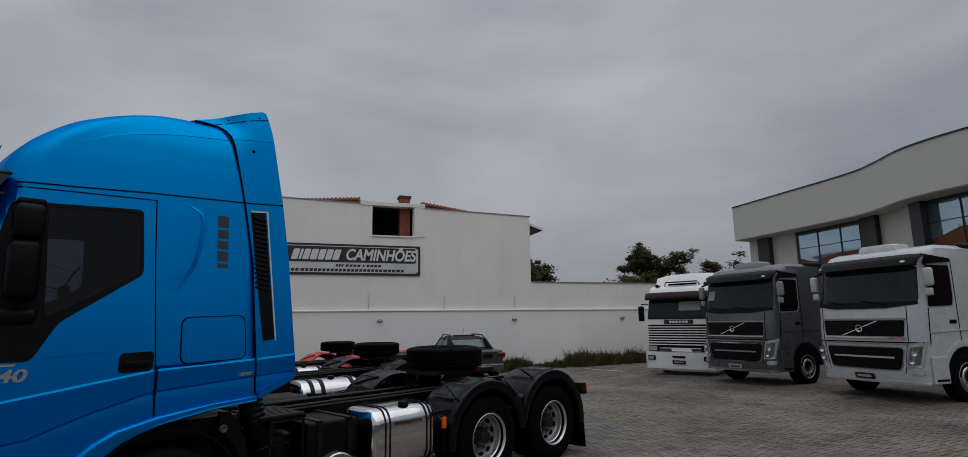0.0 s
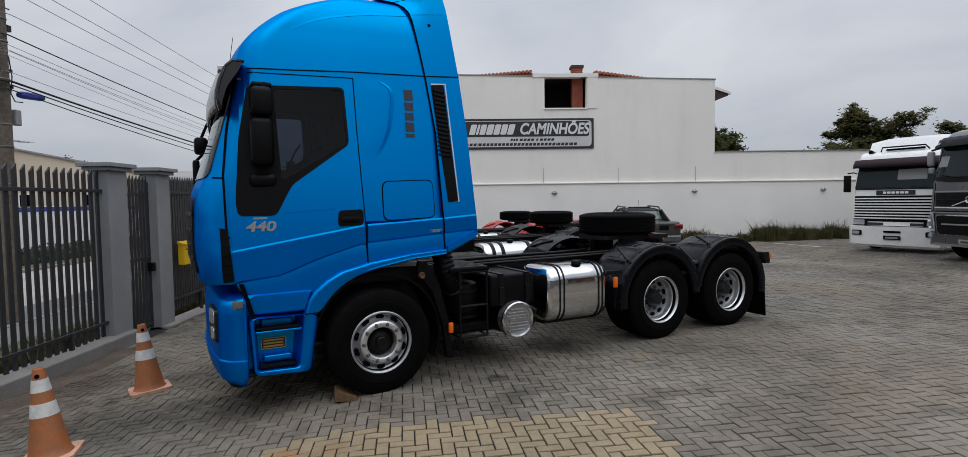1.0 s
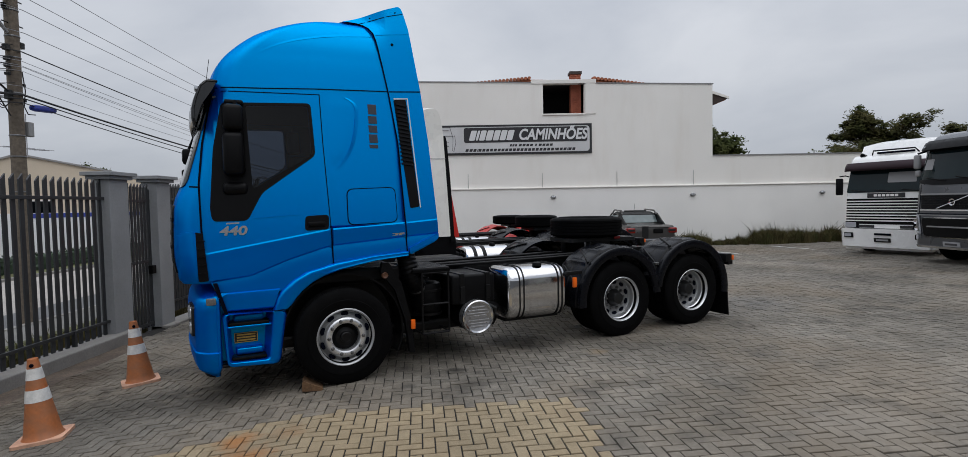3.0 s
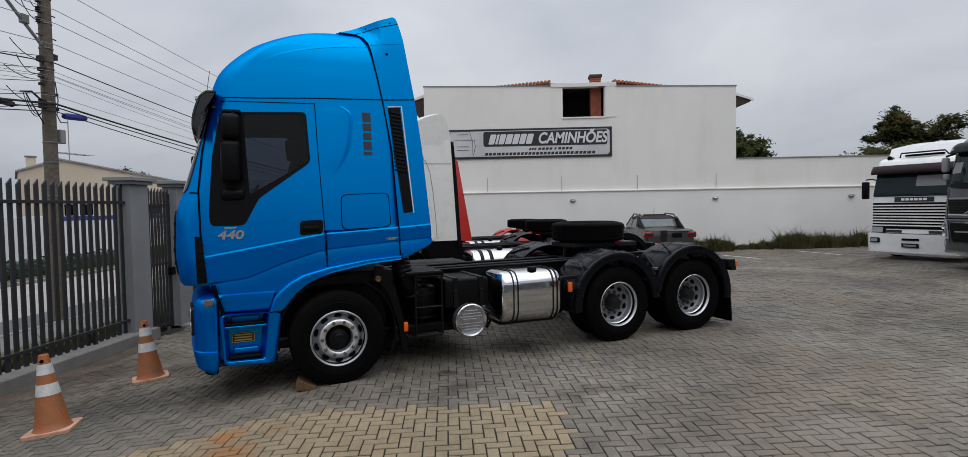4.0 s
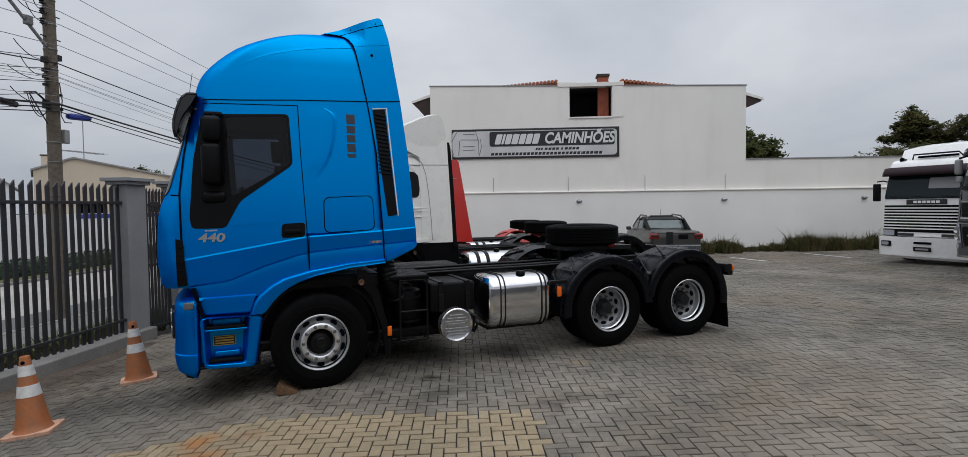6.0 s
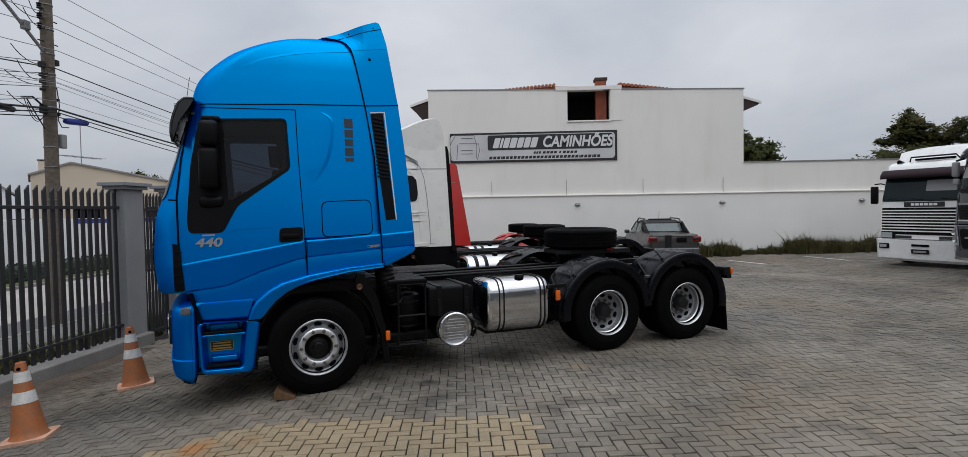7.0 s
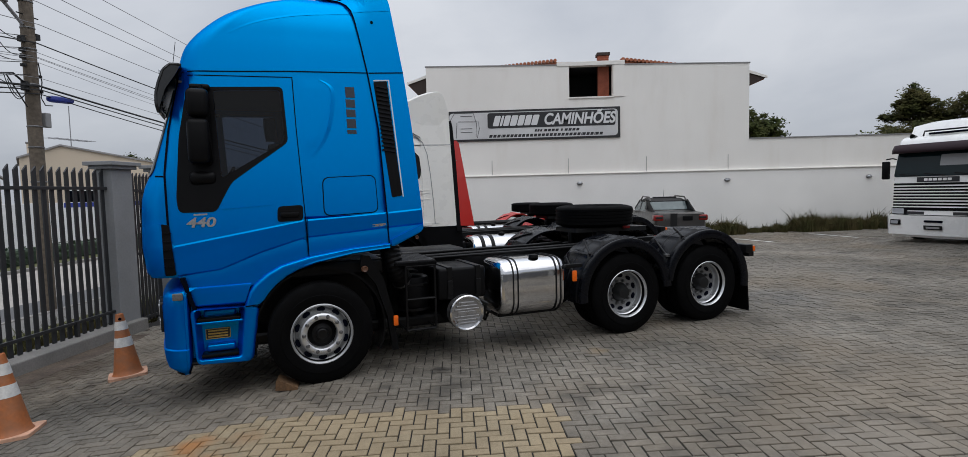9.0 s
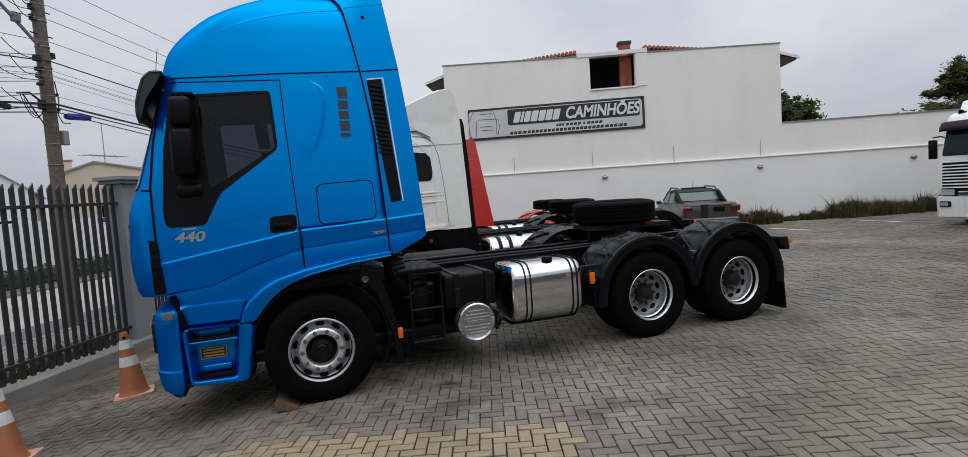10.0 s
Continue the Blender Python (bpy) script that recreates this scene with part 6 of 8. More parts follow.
    hz = bmesh.new()
    tube(hz, [(1.72, .1, .7), (1.85, .06, .62), (1.82, .1, .45), (1.95, .3, .42)], .025, 10)
    tube(hz, [(1.74, .12, .62), (1.9, .1, .52), (1.88, .2, .4)], .02, 10)
    part("hose", hz, "hub_dark", T, smooth=50)
    # fuel tank with straps and cap
    t0, t1 = (2.02, 2.91) if detail else (1.52, 2.72)
    tz = .435 if detail else .42
    def tank_ring(x, grow):
        mid = tz + .33
        ring_ = []
        for y, z in rounded([(.04, tz), (.68, tz), (.68, tz + .66), (.04, tz + .66)], .17 if detail else .26, 10):
            y -= .03 * max(0.0, 1 - ((z - mid) / .26) ** 2) * (y < .3)
            ring_.append(Vector((x, .36 + (y - .36) * (1 + grow / .33), mid + (z - mid) * (1 + grow / .33))))
        return ring_
    tk = part("fuel_tank", loft(bmesh.new(), [tank_ring(x, g) for x, g in ((t0 - .035, -.26), (t0 - .028, -.18), (t0 - .014, -.11), (t0, -.07), (t0 + .008, -.045), (t0 + .025, -.02), (t0 + .05, -.006), (t0 + .09, 0), (t0 + .3, 0), (t0 + .6, 0), (t1 - .09, 0), (t1 - .05, -.006), (t1 - .025, -.02), (t1 - .008, -.045), (t1, -.07), (t1 + .014, -.11), (t1 + .028, -.18), (t1 + .035, -.26))]), "chrome", T, "polished aluminium fuel tank", smooth=40)
    for x in ((2.175, 2.235, 2.75, 2.81) if detail else (1.7, 1.9, 2.5)):
        part("tank_strap", loft(bmesh.new(), [tank_ring(x, .009), tank_ring(x + (.013 if detail else .07), .009)]), "chassis", tk, "dark tank strap", smooth=40)
    part("filler_cap", lathe(bmesh.new(), [(.06, 0), (.06, .03), (.05, .045), (.001, .045)], pose(2.52 if detail else 2.2, .16 if detail else .25, tz + .655, 90), 20), "black_plastic", tk, "black filler cap", smooth=40)
    part("tank_bracket", new_box(2.06, 2.86, .2, .84, .40, .5, .01), "chassis", T)
    # far-side tank and silencer
    part("silencer", new_box(1.3, 2.3, 1.85, 2.45, .5, 1.1, .08, 3), "chassis", T, "black silencer box", smooth=40)
    # wheels
    wheel(T, 0, .505, -.05, False, "wheel", "black front tyre")
    wheel(T, 0, .505, -.05, False, "wheel", "black front tyre").matrix_basis = pose(0, 2.55, .505, 0, 0, 180)
    for x, z in ((3.80, .555), (5.14, .572)):
        for far in (0, 1):
            w = wheel(T, x, z, 0.0, True, "wheel", "black rear tyre")
            part("inner_tyre", lathe(bmesh.new(), tyre_profile(.27), pose(0, .31, 0), 40, closed=True), "rubber", w, smooth=35)
            if far:
                w.matrix_basis = pose(x, 2.5, z, 0, 0, 180)
        part("axle", tube(bmesh.new(), [(x, .2, z), (x, 2.3, z)], .09, 12), "chassis", T, smooth=50)
        part("spring_pack", new_box(x - .5, x + .5, .7, .84, z - .05, z + .1, .02), "chassis", T)
    for flipit in (0, 1):
        for (x, z, r, a0, a1, fl) in ((3.77, .57, .70, 3, 186, False), (5.11, .585, .725, -8, 172, True)):
            f = fender(T, x, z, r, -.03, .62, a0, a1, fl, guard)
            if flipit:
                f.matrix_basis = Matrix.Translation((0, 2.5, 0)) @ Matrix.Diagonal((1, -1, 1, 1))
    # skirt bracket with orange marker in front of the rear wheels
    both("marker_bracket", lambda: new_box(2.88, 3.12, .0, .05, .95, 1.0, .006), "chassis")
    both("side_marker", lambda: new_box(2.96, 3.02, -.03, .0, .79, .92, .008), "orange_lens", "orange side marker")
    # tail
    both("tail_lamp", lambda: new_box(5.9, 5.98, .1, .4, .96, 1.06, .008), "red_lens", "red tail lamp cluster")
    both("lamp_housing", lambda: new_box(5.8, 5.93, -.02, .42, .95, 1.07, .01), "chassis", "black lamp housing")
    both("lamp_end", lambda: new_box(5.935, 5.975, -.02, .04, .97, 1.045, .006), "orange_lens", "orange end lens")
    part("tail_beam", new_box(5.85, 5.95, -.02, 2.52, .9, .97, .01), "chassis", T)
    # fifth wheel
    fw = part("fifth_wheel", prism(bmesh.new(), rounded([(3.62, .95), (4.3, .85), (4.75, .8), (4.75, 1.12), (4.45, 1.2), (4.45, 1.3), (4.75, 1.38), (4.75, 1.7), (4.3, 1.65), (3.62, 1.55)], .05), 'z', 1.29, 1.35), "hub_dark", T, "greased black coupling plate")
    for y in (.86, 1.52):
        part("coupling_bracket", new_box(3.9, 4.3, y, y + .12, 1.08, 1.3, .02), "chassis", fw)
    part("coupling_lamp", new_box(4.3, 4.42, .78, .8, 1.33, 1.37, .005), "red_lens", fw, "red lamp on the coupling")
    return T


def lying_tyre(x, y, z, m, turn, size=1.0):
    """A tyre without its rim, lying flat on a coupling."""
    bm = lathe(bmesh.new(), tyre_profile(.30, .535, .3), Matrix.Identity(4), 48, closed=True)
    return solid("spare_tyre", bm, "rubber", "black lorry tyre lying flat on the truck's coupling", "tyre", m @ pose(x, y, z, 90 + turn[0], turn[1], 20) @ Matrix.Diagonal((size, size, size, 1)), group="tyres on couplings", smooth=35)


BLUE_AT = pose(0, 0, 0, 0, 0, 25.8)
tractor("tractor_unit", "bright blue high-roof tractor unit with three axles, parked on grey pavers", "blue", BLUE_AT)
lying_tyre(4.12, 1.25, 1.352, BLUE_AT, (0, 0), 1.06)
WHITE_AT = BLUE_AT @ pose(1.62, 3.7, 0)
tractor("tractor_unit", "creamy white tractor unit with roof spoiler beside the blue one", "cream_paint", WHITE_AT, "low", False)
lying_tyre(3.86, 1.25, 1.352, WHITE_AT, (0, 0), .9)
RED_AT = BLUE_AT @ pose(3.07, 7.4, -.06)
tractor("tractor_unit", "red tractor unit with red mudguards parked beside the white one", "red_paint", RED_AT, "low", False, "red_paint", 1.55)
lying_tyre(3.72, 1.25, 1.352, RED_AT, (0, 0), .86)
solid("wheel_chock", prism(bmesh.new(), [(-.13, 0), (.15, 0), (.15, .03), (-.11, .125), (-.13, .105)], 'y', -.11, .11), "timber", "short worn timber wedge under the blue truck's front tyre", "wheel chock", BLUE_AT @ pose(-.36, .06, -.02, 0, 4, -10) @ Matrix.Diagonal((.75, .9, .85, 1)))

# ---- trucks along the showroom: x runs to the rear from the front, y across from the centre ----
def nose(table, bow=.1, rc=.28, hw=1.24):
    zs, fs = table

    def fx(z):
        return float(np.interp(z, zs, fs))

    def at(off):
        def f(a, b, d):
            k = abs(a)
            x = fx(b) + bow * (k / hw) ** 2
            if k > hw - rc:
                q = min((k - hw + rc) / rc, .995)
                x += rc * (1 - math.sqrt(1 - q * q))
            return Vector((x - off + d, a, b))
        return f

    def ring(z, rear):
        pts = []
        for i in range(25):
            a = -hw + 2 * hw * i / 24
            pts.append(at(0)(a * .9999, z, 0))
        return [Vector((rear, -hw, z))] + pts + [Vector((rear, hw, z))]
    return at, ring


def front_wheels(T, x, gz, far_axles=()):
    for ax, dished in [(x, False)] + [(a, True) for a in far_axles]:
        for s in (1, -1):
            w = wheel(T, 0, 0, 0, dished, "tyre", "black lorry tyre")
            w.matrix_basis = pose(ax, -1.265, .52 + gz) if s == 1 else pose(ax, 1.265, .52 + gz, 0, 0, 180)


def flat_chassis(T, x0, x1):
    for y in (-.4, .4):
        part("frame_rail", new_box(x0, x1, y - .04, y + .04, .85, 1.1), "chassis", T)
    for x in np.arange(x0 + .5, x1, 1.2):
        part("cross_member", new_box(float(x), float(x) + .1, -.4, .4, .88, 1.05), "chassis", T)


def cabover(name, label, paint, m, second):
    """A modern rounded cab-over tractor, with a roof box, visor and big mirrors."""
    T = thing(name, label, "truck", m, group="trucks by the showroom")
    at, ring = nose(([.3, .5, 1.2, 1.95, 2.9, 3.1, 3.25, 3.32], [.06, 0, 0, .05, .32, .42, .6, .95]))
    part("cab_body", loft(bmesh.new(), [ring(z, 2.25) for z in (.95, 1.2, 1.5, 1.95, 2.4, 2.9, 3.05, 3.15, 3.22)] + [[Vector((1.0 if p.x < 1 else p.x, p.y * .9, 3.31)) for p in ring(3.25, 2.25)]]), paint, T, smooth=40)
    low = part("bumper", loft(bmesh.new(), [ring(z, .62) for z in (.40, .44, .52, .95, 1.22)]), paint, T, smooth=40)
    part("bumper_lip", skin(bmesh.new(), [(-1.2, .375), (1.2, .375), (1.22, .43), (-1.22, .43)], at(.03), .06), "chrome" if second else paint, low)

    def face(nm, poly, off, th, material, parent=T, lab="", r=.04):
        return part(nm, skin(bmesh.new(), rounded(poly, r, 4), at(off), th, .12), material, parent, lab, smooth=45)
    face("windscreen", [(-1.17, 2.06), (-.6, 2.02), (.6, 2.02), (1.17, 2.06), (1.12, 2.86), (-1.12, 2.86)], .012, .02, "shield", T, "large dark windscreen", .1)
    face("lower_screen_band", [(-1.17, 2.03), (-.6, 1.96), (.6, 1.96), (1.17, 2.03), (1.16, 2.1), (-1.16, 2.1)], .018, .02, "black_plastic", T, "black wiper panel", .04)
    for y0 in (-.62, .25):
        part("wiper", tube(bmesh.new(), [at(.05)(y0, 2.06, 0), at(.04)(y0 + .62, 2.15, 0)], .012, 6), "black_plastic", T)
    face("paper_sheet", [(.75, 2.35), (1.02, 2.35), (1.0, 2.62), (.75, 2.62)], .016, .004, "lamp_grey", T, "pale sheet in the windscreen", .02) if second else None
    # visor
    rows = []
    for off, z in ((-.02, 3.08), (.12, 3.1), (.2, 3.0), (.22, 2.86), (.19, 2.84)):
        rows.append([at(off)(-1.2 + 2.4 * i / 20, z, 0) for i in range(21)])
    vis = part("sun_visor", loft(bmesh.new(), rows, closed=False), "black_plastic", T, "dark sun visor", smooth=60)
    md = vis.modifiers.new("thickness", 'SOLIDIFY')
    md.thickness = .02
    part("roof_box", loft(bmesh.new(), [[Vector((x * k + 1.05 * (1 - k), y * k, z)) for x, y in rounded([(.78, -.44), (1.35, -.44), (1.35, .44), (.78, .44)], .12)] for z, k in ((3.25, 1.06), (3.39, 1.0), (3.43, .88))]), "pale_paint" if not second else "lamp_grey", T, "roof air conditioner box", smooth=40)
    for s in (-1, 1):
        part("side_deflector", new_box(1.75, 2.5, s * 1.12 - .1, s * 1.12 + .1, 3.08, 3.38, .1, 4), "black_plastic", T, "dark rounded roof deflector", smooth=40)
    # grilles
    g1 = face("upper_grille", [(-.92, 1.36), (.92, 1.36), (.95, 1.70), (-.95, 1.70)], .015, .02, "black_plastic", T, "black upper grille")
    face("grille_rim", [(-.95, 1.315), (.95, 1.315), (.94, 1.345), (-.94, 1.345)], .03, .03, "chrome", g1, "", .005)
    face("grille_top", [(-.97, 1.71), (.97, 1.71), (.97, 1.75), (-.97, 1.75)], .022, .03, "lamp_grey", g1, "pale trim strip", .01)
    for k in range(5):
        z = 1.4 + k * .06
        face("grille_slat", [(-.9, z), (.9, z), (.9, z + .018), (-.9, z + .018)], .024, .015, "fender_plastic", g1, "", .004)
    part("diagonal_bar", tube(bmesh.new(), [at(.035)(.42, 1.37, 0), at(.035)(-.42, 1.69, 0)], .014, 6), "chrome", g1, "bright diagonal bar")
    part("round_emblem", lathe(bmesh.new(), [(.055, 0), (.085, -.01), (.085, .01), (.055, .015)], pose(0, 0, 0) @ Matrix.Translation(at(.045)(0, 1.53, 0)) @ Matrix.Rotation(radians(-90), 4, 'Z'), 24, closed=True), "chrome", g1, "plain bright ring", smooth=40)
    face("lower_grille_rim", [(-.82, .64), (.82, .64), (.92, 1.15), (-.92, 1.15)], .012, .02, "chrome" if second else "lamp_grey", T, "bright grille surround", .1)
    g2 = face("lower_grille", [(-.80, .665), (.80, .665), (.895, 1.125), (-.895, 1.125)], .02, .02, "black_plastic", T, "black lower grille", .1)
    face("lower_grille_bar", [(-.7, .9), (.7, .9), (.7, .935), (-.7, .935)], .04, .03, paint if not second else "lamp_grey", g2, "", .02)
    face("cab_gap", [(-1.2, 1.225), (1.2, 1.225), (1.2, 1.25), (-1.2, 1.25)], .012, .02, "seam", T, "dark gap", .005)
    face("gap_trim", [(-1.0, 1.195), (1.0, 1.195), (1.0, 1.215), (-1.0, 1.215)], .02, .02, "lamp_grey", T, "pale trim", .005)
    for s in (-1, 1):
        face("front_seam", [(s * .985, 1.26), (s * .995, 1.26), (s * 1.005, 1.98), (s * .995, 1.98)], .008, .02, "seam", T, "dark panel seam", .002)
        face("lamp_seam", [(s * .87, .60), (s * .878, .60), (s * .965, 1.2), (s * .957, 1.2)], .008, .02, "seam", T, "dark panel seam", .002)
        face("visor_lamp", [(s * .96, 2.92), (s * 1.04, 2.92), (s * 1.04, 2.96), (s * .96, 2.96)], .225, .02, "lamp_glass", vis, "small clear marker lamp", .01)
        hl = face("headlamp", [(s * .9, .72), (s * 1.16, .74), (s * 1.234, 1.27), (s * .99, 1.19)], .02, .04, "lamp_glass", T, "clear headlamp", .02)
        face("lamp_bowl", [(s * .94, .78), (s * 1.13, .79), (s * 1.19, 1.17), (s * 1.02, 1.13)], .024, .03, "steel", hl, "grey lamp bowl", .03)
        for zz, rr in ((.86, .06), (1.03, .065)):
            part("reflector", lathe(bmesh.new(), [(.001, .012), (rr * .4, .008), (rr * .85, -.006), (rr, -.012), (rr, .01)], Matrix.Translation(at(.034)(s * (1.03 + .3 * (zz - .84)), zz, 0)) @ Matrix.Rotation(radians(-90), 4, 'Z'), 18), "chrome", hl, "bright reflector", smooth=40)
        face("fog_lamp", [(s * .98, .58), (s * 1.17, .58), (s * 1.18, .69), (s * 1.0, .69)], .02, .04, "lamp_glass", T, "clear fog lamp", .02)
        # side window with its mirror
        yy = s * 1.245
        part("side_window", prism(bmesh.new(), rounded([(.42, 1.98), (1.15, 2.0), (1.2, 2.2), (1.2, 2.85), (.55, 2.85)], .06), 'y', min(yy, yy - s * .02), max(yy, yy - s * .02)), "glass", T, "dark side window")
        mir = part("mirror", box(new_box(.3, .42, yy + s * .12 - .09, yy + s * .12 + .09, 2.4, 2.78, .05, 3), .32, .4, yy + s * .1 - .08, yy + s * .1 + .08, 2.2, 2.36, .035, 3), "pale_paint" if paint == "pale_paint" else "lamp_grey", T, "pale double mirror", smooth=40)
        part("mirror_arm", tube(bmesh.new(), [(.36, yy + s * .12, 2.8), (.5, yy, 2.86)], .025), "black_plastic", mir)
        part("door_handle", new_box(1.0, 1.2, yy - .012 if s < 0 else yy - .008, yy + .012, 1.62, 1.7, .004), "black_plastic", T)
        part("door_seam", prism(bmesh.new(), [(1.275, 1.2), (1.284, 1.2), (1.284, 2.95), (1.275, 2.95)], 'y', yy - .006, yy + .006), "seam", T)
        part("side_line", prism(bmesh.new(), rounded([(.36, 1.43), (1.3, 1.47), (2.2, 1.47), (2.2, 1.5), (1.3, 1.5), (.36, 1.45)], .008, 2), 'y', yy - .012, yy + .012), paint, T)
        part("corner_seam", prism(bmesh.new(), [(.34, 1.2), (.355, 1.2), (.42, 1.95), (.405, 1.95)], 'y', yy - .006, yy + .006), "seam", T)
        part("window_frame", prism(bmesh.new(), rounded([(.4, 1.95), (1.18, 1.97), (1.235, 2.18), (1.235, 2.89), (.52, 2.89)], .07), 'y', min(yy - s * .004, yy - s * .03), max(yy - s * .004, yy - s * .03)), "lamp_grey", T, "pale window frame")
        part("visor_side", prism(bmesh.new(), rounded([(.4, 2.87), (1.25, 2.93), (1.25, 3.0), (.5, 3.08)], .03), 'y', min(yy, yy + s * .02), max(yy, yy + s * .02)), "black_plastic", T, "dark visor end over the door")
        # wheel arch and step
        rows = []
        for i in range(17):
            a = radians(180 * i / 16)
            rows.append([Vector((1.35 + r * math.cos(a), y, .52 + r * math.sin(a))) for r, y in ((.62, yy + s * .0), (.72, yy + s * .012), (.76, yy), (.76, yy - s * .2))])
        part("wheel_arch", loft(bmesh.new(), rows, closed=False), paint, T, smooth=40)
        # flat black half disc stands in for the shaded wheel well
        part("arch_dark", prism(bmesh.new(), [(1.35 + .62 * math.cos(radians(a)), .52 + .62 * math.sin(radians(a))) for a in range(0, 181, 12)], 'y', min(yy - s * .002, yy - s * .3) if s < 0 else yy - .3, max(yy - s * .002, yy - s * .3) if s < 0 else yy + .003), "seam", T, "wheel well filled black for its shade")
        part("step_panel", new_box(.3, .76, yy - .02, yy + .02, .4, .95, .015), paint, T)
        part("step", new_box(.36, .72, yy - .03, yy + .03, .45, .5, .01), "black_plastic", T)
    pl = face("number_plate", [(-.22, .44), (.22, .44), (.22, .56), (-.22, .56)], .035, .02, "plate" if second else "hub_dark", T, "grey number plate" if second else "black number plate", .01)
    face("plate_bar", [(-.16, .475), (.16, .475), (.16, .525), (-.16, .525)], .039, .004, "plate_bar" if second else "plate", pl, "", .004)
    part("underside", new_box(.3, 2.2, -1.0, 1.0, .5, 1.1, .05), "chassis", T)
    flat_chassis(T, .6, 6.0)
    front_wheels(T, 1.35, -.02, (4.6,))
    return T


GREY_AT = pose(13.06, 7.58, .185, 0, 0, 5.8) @ Matrix.Diagonal((1, 1, 1.013, 1))
WHITE2_AT = pose(13.13, 3.83, .235, 0, 0, -1.5) @ Matrix.Diagonal((1, 1, 1.0, 1))
cabover("cabover_truck", "dark grey metallic cab-over truck parked before the showroom", "grey_paint", GREY_AT, True)
cabover("cabover_truck", "off-white cab-over truck with a dark visor parked before the showroom", "pale_paint", WHITE2_AT, False)


def old_truck(m):
    """An older angular white cab-over with a slatted grille and a roof deflector."""
    T = thing("cabover_truck", "older angular white truck with a slatted grille, by the white wall", "truck", m, group="trucks by the showroom")
    at, ring = nose(([.3, .5, 1.9, 2.7, 2.9, 3.0], [.04, 0, .03, .22, .32, .5]), .05, .12, 1.18)
    part("cab_body", loft(bmesh.new(), [ring(z, 2.1) for z in (.85, 1.2, 1.5, 1.9, 2.3, 2.7, 2.85, 2.92)] + [[Vector((.6 if p.x < .6 else p.x, p.y * .95, 2.98)) for p in ring(2.9, 2.1)]]), "white_paint", T, smooth=35)
    bp = part("bumper", loft(bmesh.new(), [[Vector((p.x - .13, p.y * 1.055, p.z)) for p in ring(z, .7)] for z in (.22, .26, .72, .76)]), "white_paint", T, smooth=35)
    part("bumper_lip", skin(bmesh.new(), [(-1.15, .15), (1.15, .15), (1.2, .23), (-1.2, .23)], at(.02), .1), "white_paint", bp)

    def face(nm, poly, off, th, material, parent=T, lab="", r=.03):
        return part(nm, skin(bmesh.new(), rounded(poly, r, 3), at(off), th, .12), material, parent, lab, smooth=45)
    face("windscreen", [(-1.12, 1.84), (1.12, 1.84), (1.08, 2.55), (-1.08, 2.55)], .012, .02, "shield", T, "flat dark windscreen", .06)
    face("paper_sheet", [(-.75, 2.12), (-.02, 2.12), (-.02, 2.42), (-.72, 2.42)], .016, .004, "lamp_grey", T, "pale sheet in the windscreen", .03)
    for y0 in (-.9, -.2, .45):
        part("wiper", tube(bmesh.new(), [at(.05)(y0, 1.86, 0), at(.04)(y0 + .5, 1.92, 0)], .012, 6), "black_plastic", T)
    rows = []
    for off, z in ((.02, 2.76), (.2, 2.74), (.26, 2.6), (.25, 2.5)):
        rows.append([at(off)(-1.2 + 2.4 * i / 20, z, 0) for i in range(21)])
    vis = part("sun_visor", loft(bmesh.new(), rows, closed=False), "visor_plum", T, "dark plum sun visor", smooth=60)
    md = vis.modifiers.new("thickness", 'SOLIDIFY')
    md.thickness = .02
    # roof deflector
    rows = []
    for x, z, w in ((.55, 2.95, .96), (.62, 3.08, 1.0), (.8, 3.34, 1.02), (1.2, 3.42, 1.02), (1.6, 3.42, 1.0), (1.65, 3.0, 1.0)):
        rows.append([Vector((x, -w, 2.94))] + [Vector((x, w * (2 * i / 12 - 1), z - .06 * abs(2 * i / 12 - 1) ** 4)) for i in range(13)] + [Vector((x, w, 2.94))])
    part("roof_deflector", loft(bmesh.new(), rows, closed=False), "white_paint", T, "white roof air deflector", smooth=40)
    part("deflector_slot", new_box(.5, .56, -.5, .5, 3.0, 3.06, .02), "seam", T, "dark slot")
    for y in (-.85, .85):
        part("horn", lathe(bmesh.new(), [(.07, -.02), (.05, .05), (.03, .2)], pose(.42, y, 2.98, 0, 0, -90), 14), "hub_dark", T, smooth=50)
    # grille: black field with pale slats
    g = face("grille", [(-1.12, .9), (1.12, .9), (1.12, 1.66), (-1.12, 1.66)], .01, .02, "black_plastic", T, "black grille field")
    for k in range(8):
        z = .985 + k * .083
        face("grille_slat", [(-1.1, z), (1.1, z), (1.1, z + .034), (-1.1, z + .034)], .05, .05, "white_paint", g, "", .008)
    np_ = face("name_plate", [(-.5, 1.68), (.5, 1.68), (.5, 1.82), (-.5, 1.82)], .015, .01, "sign_black", T, "black name panel", .01)
    for k in range(6):
        y = -.33 + k * .112
        face("name_bar", [(y, 1.72), (y + .088, 1.72), (y + .088, 1.785), (y, 1.785)], .019, .004, "white_paint", np_, "white bar", .01)
    part("rack_bar", tube(bmesh.new(), [(.5, -.62, 2.98), (.42, -.55, 3.1), (.42, .55, 3.1), (.5, .62, 2.98)], .022, 8), "black_plastic", T, "black roof bar", smooth=50)
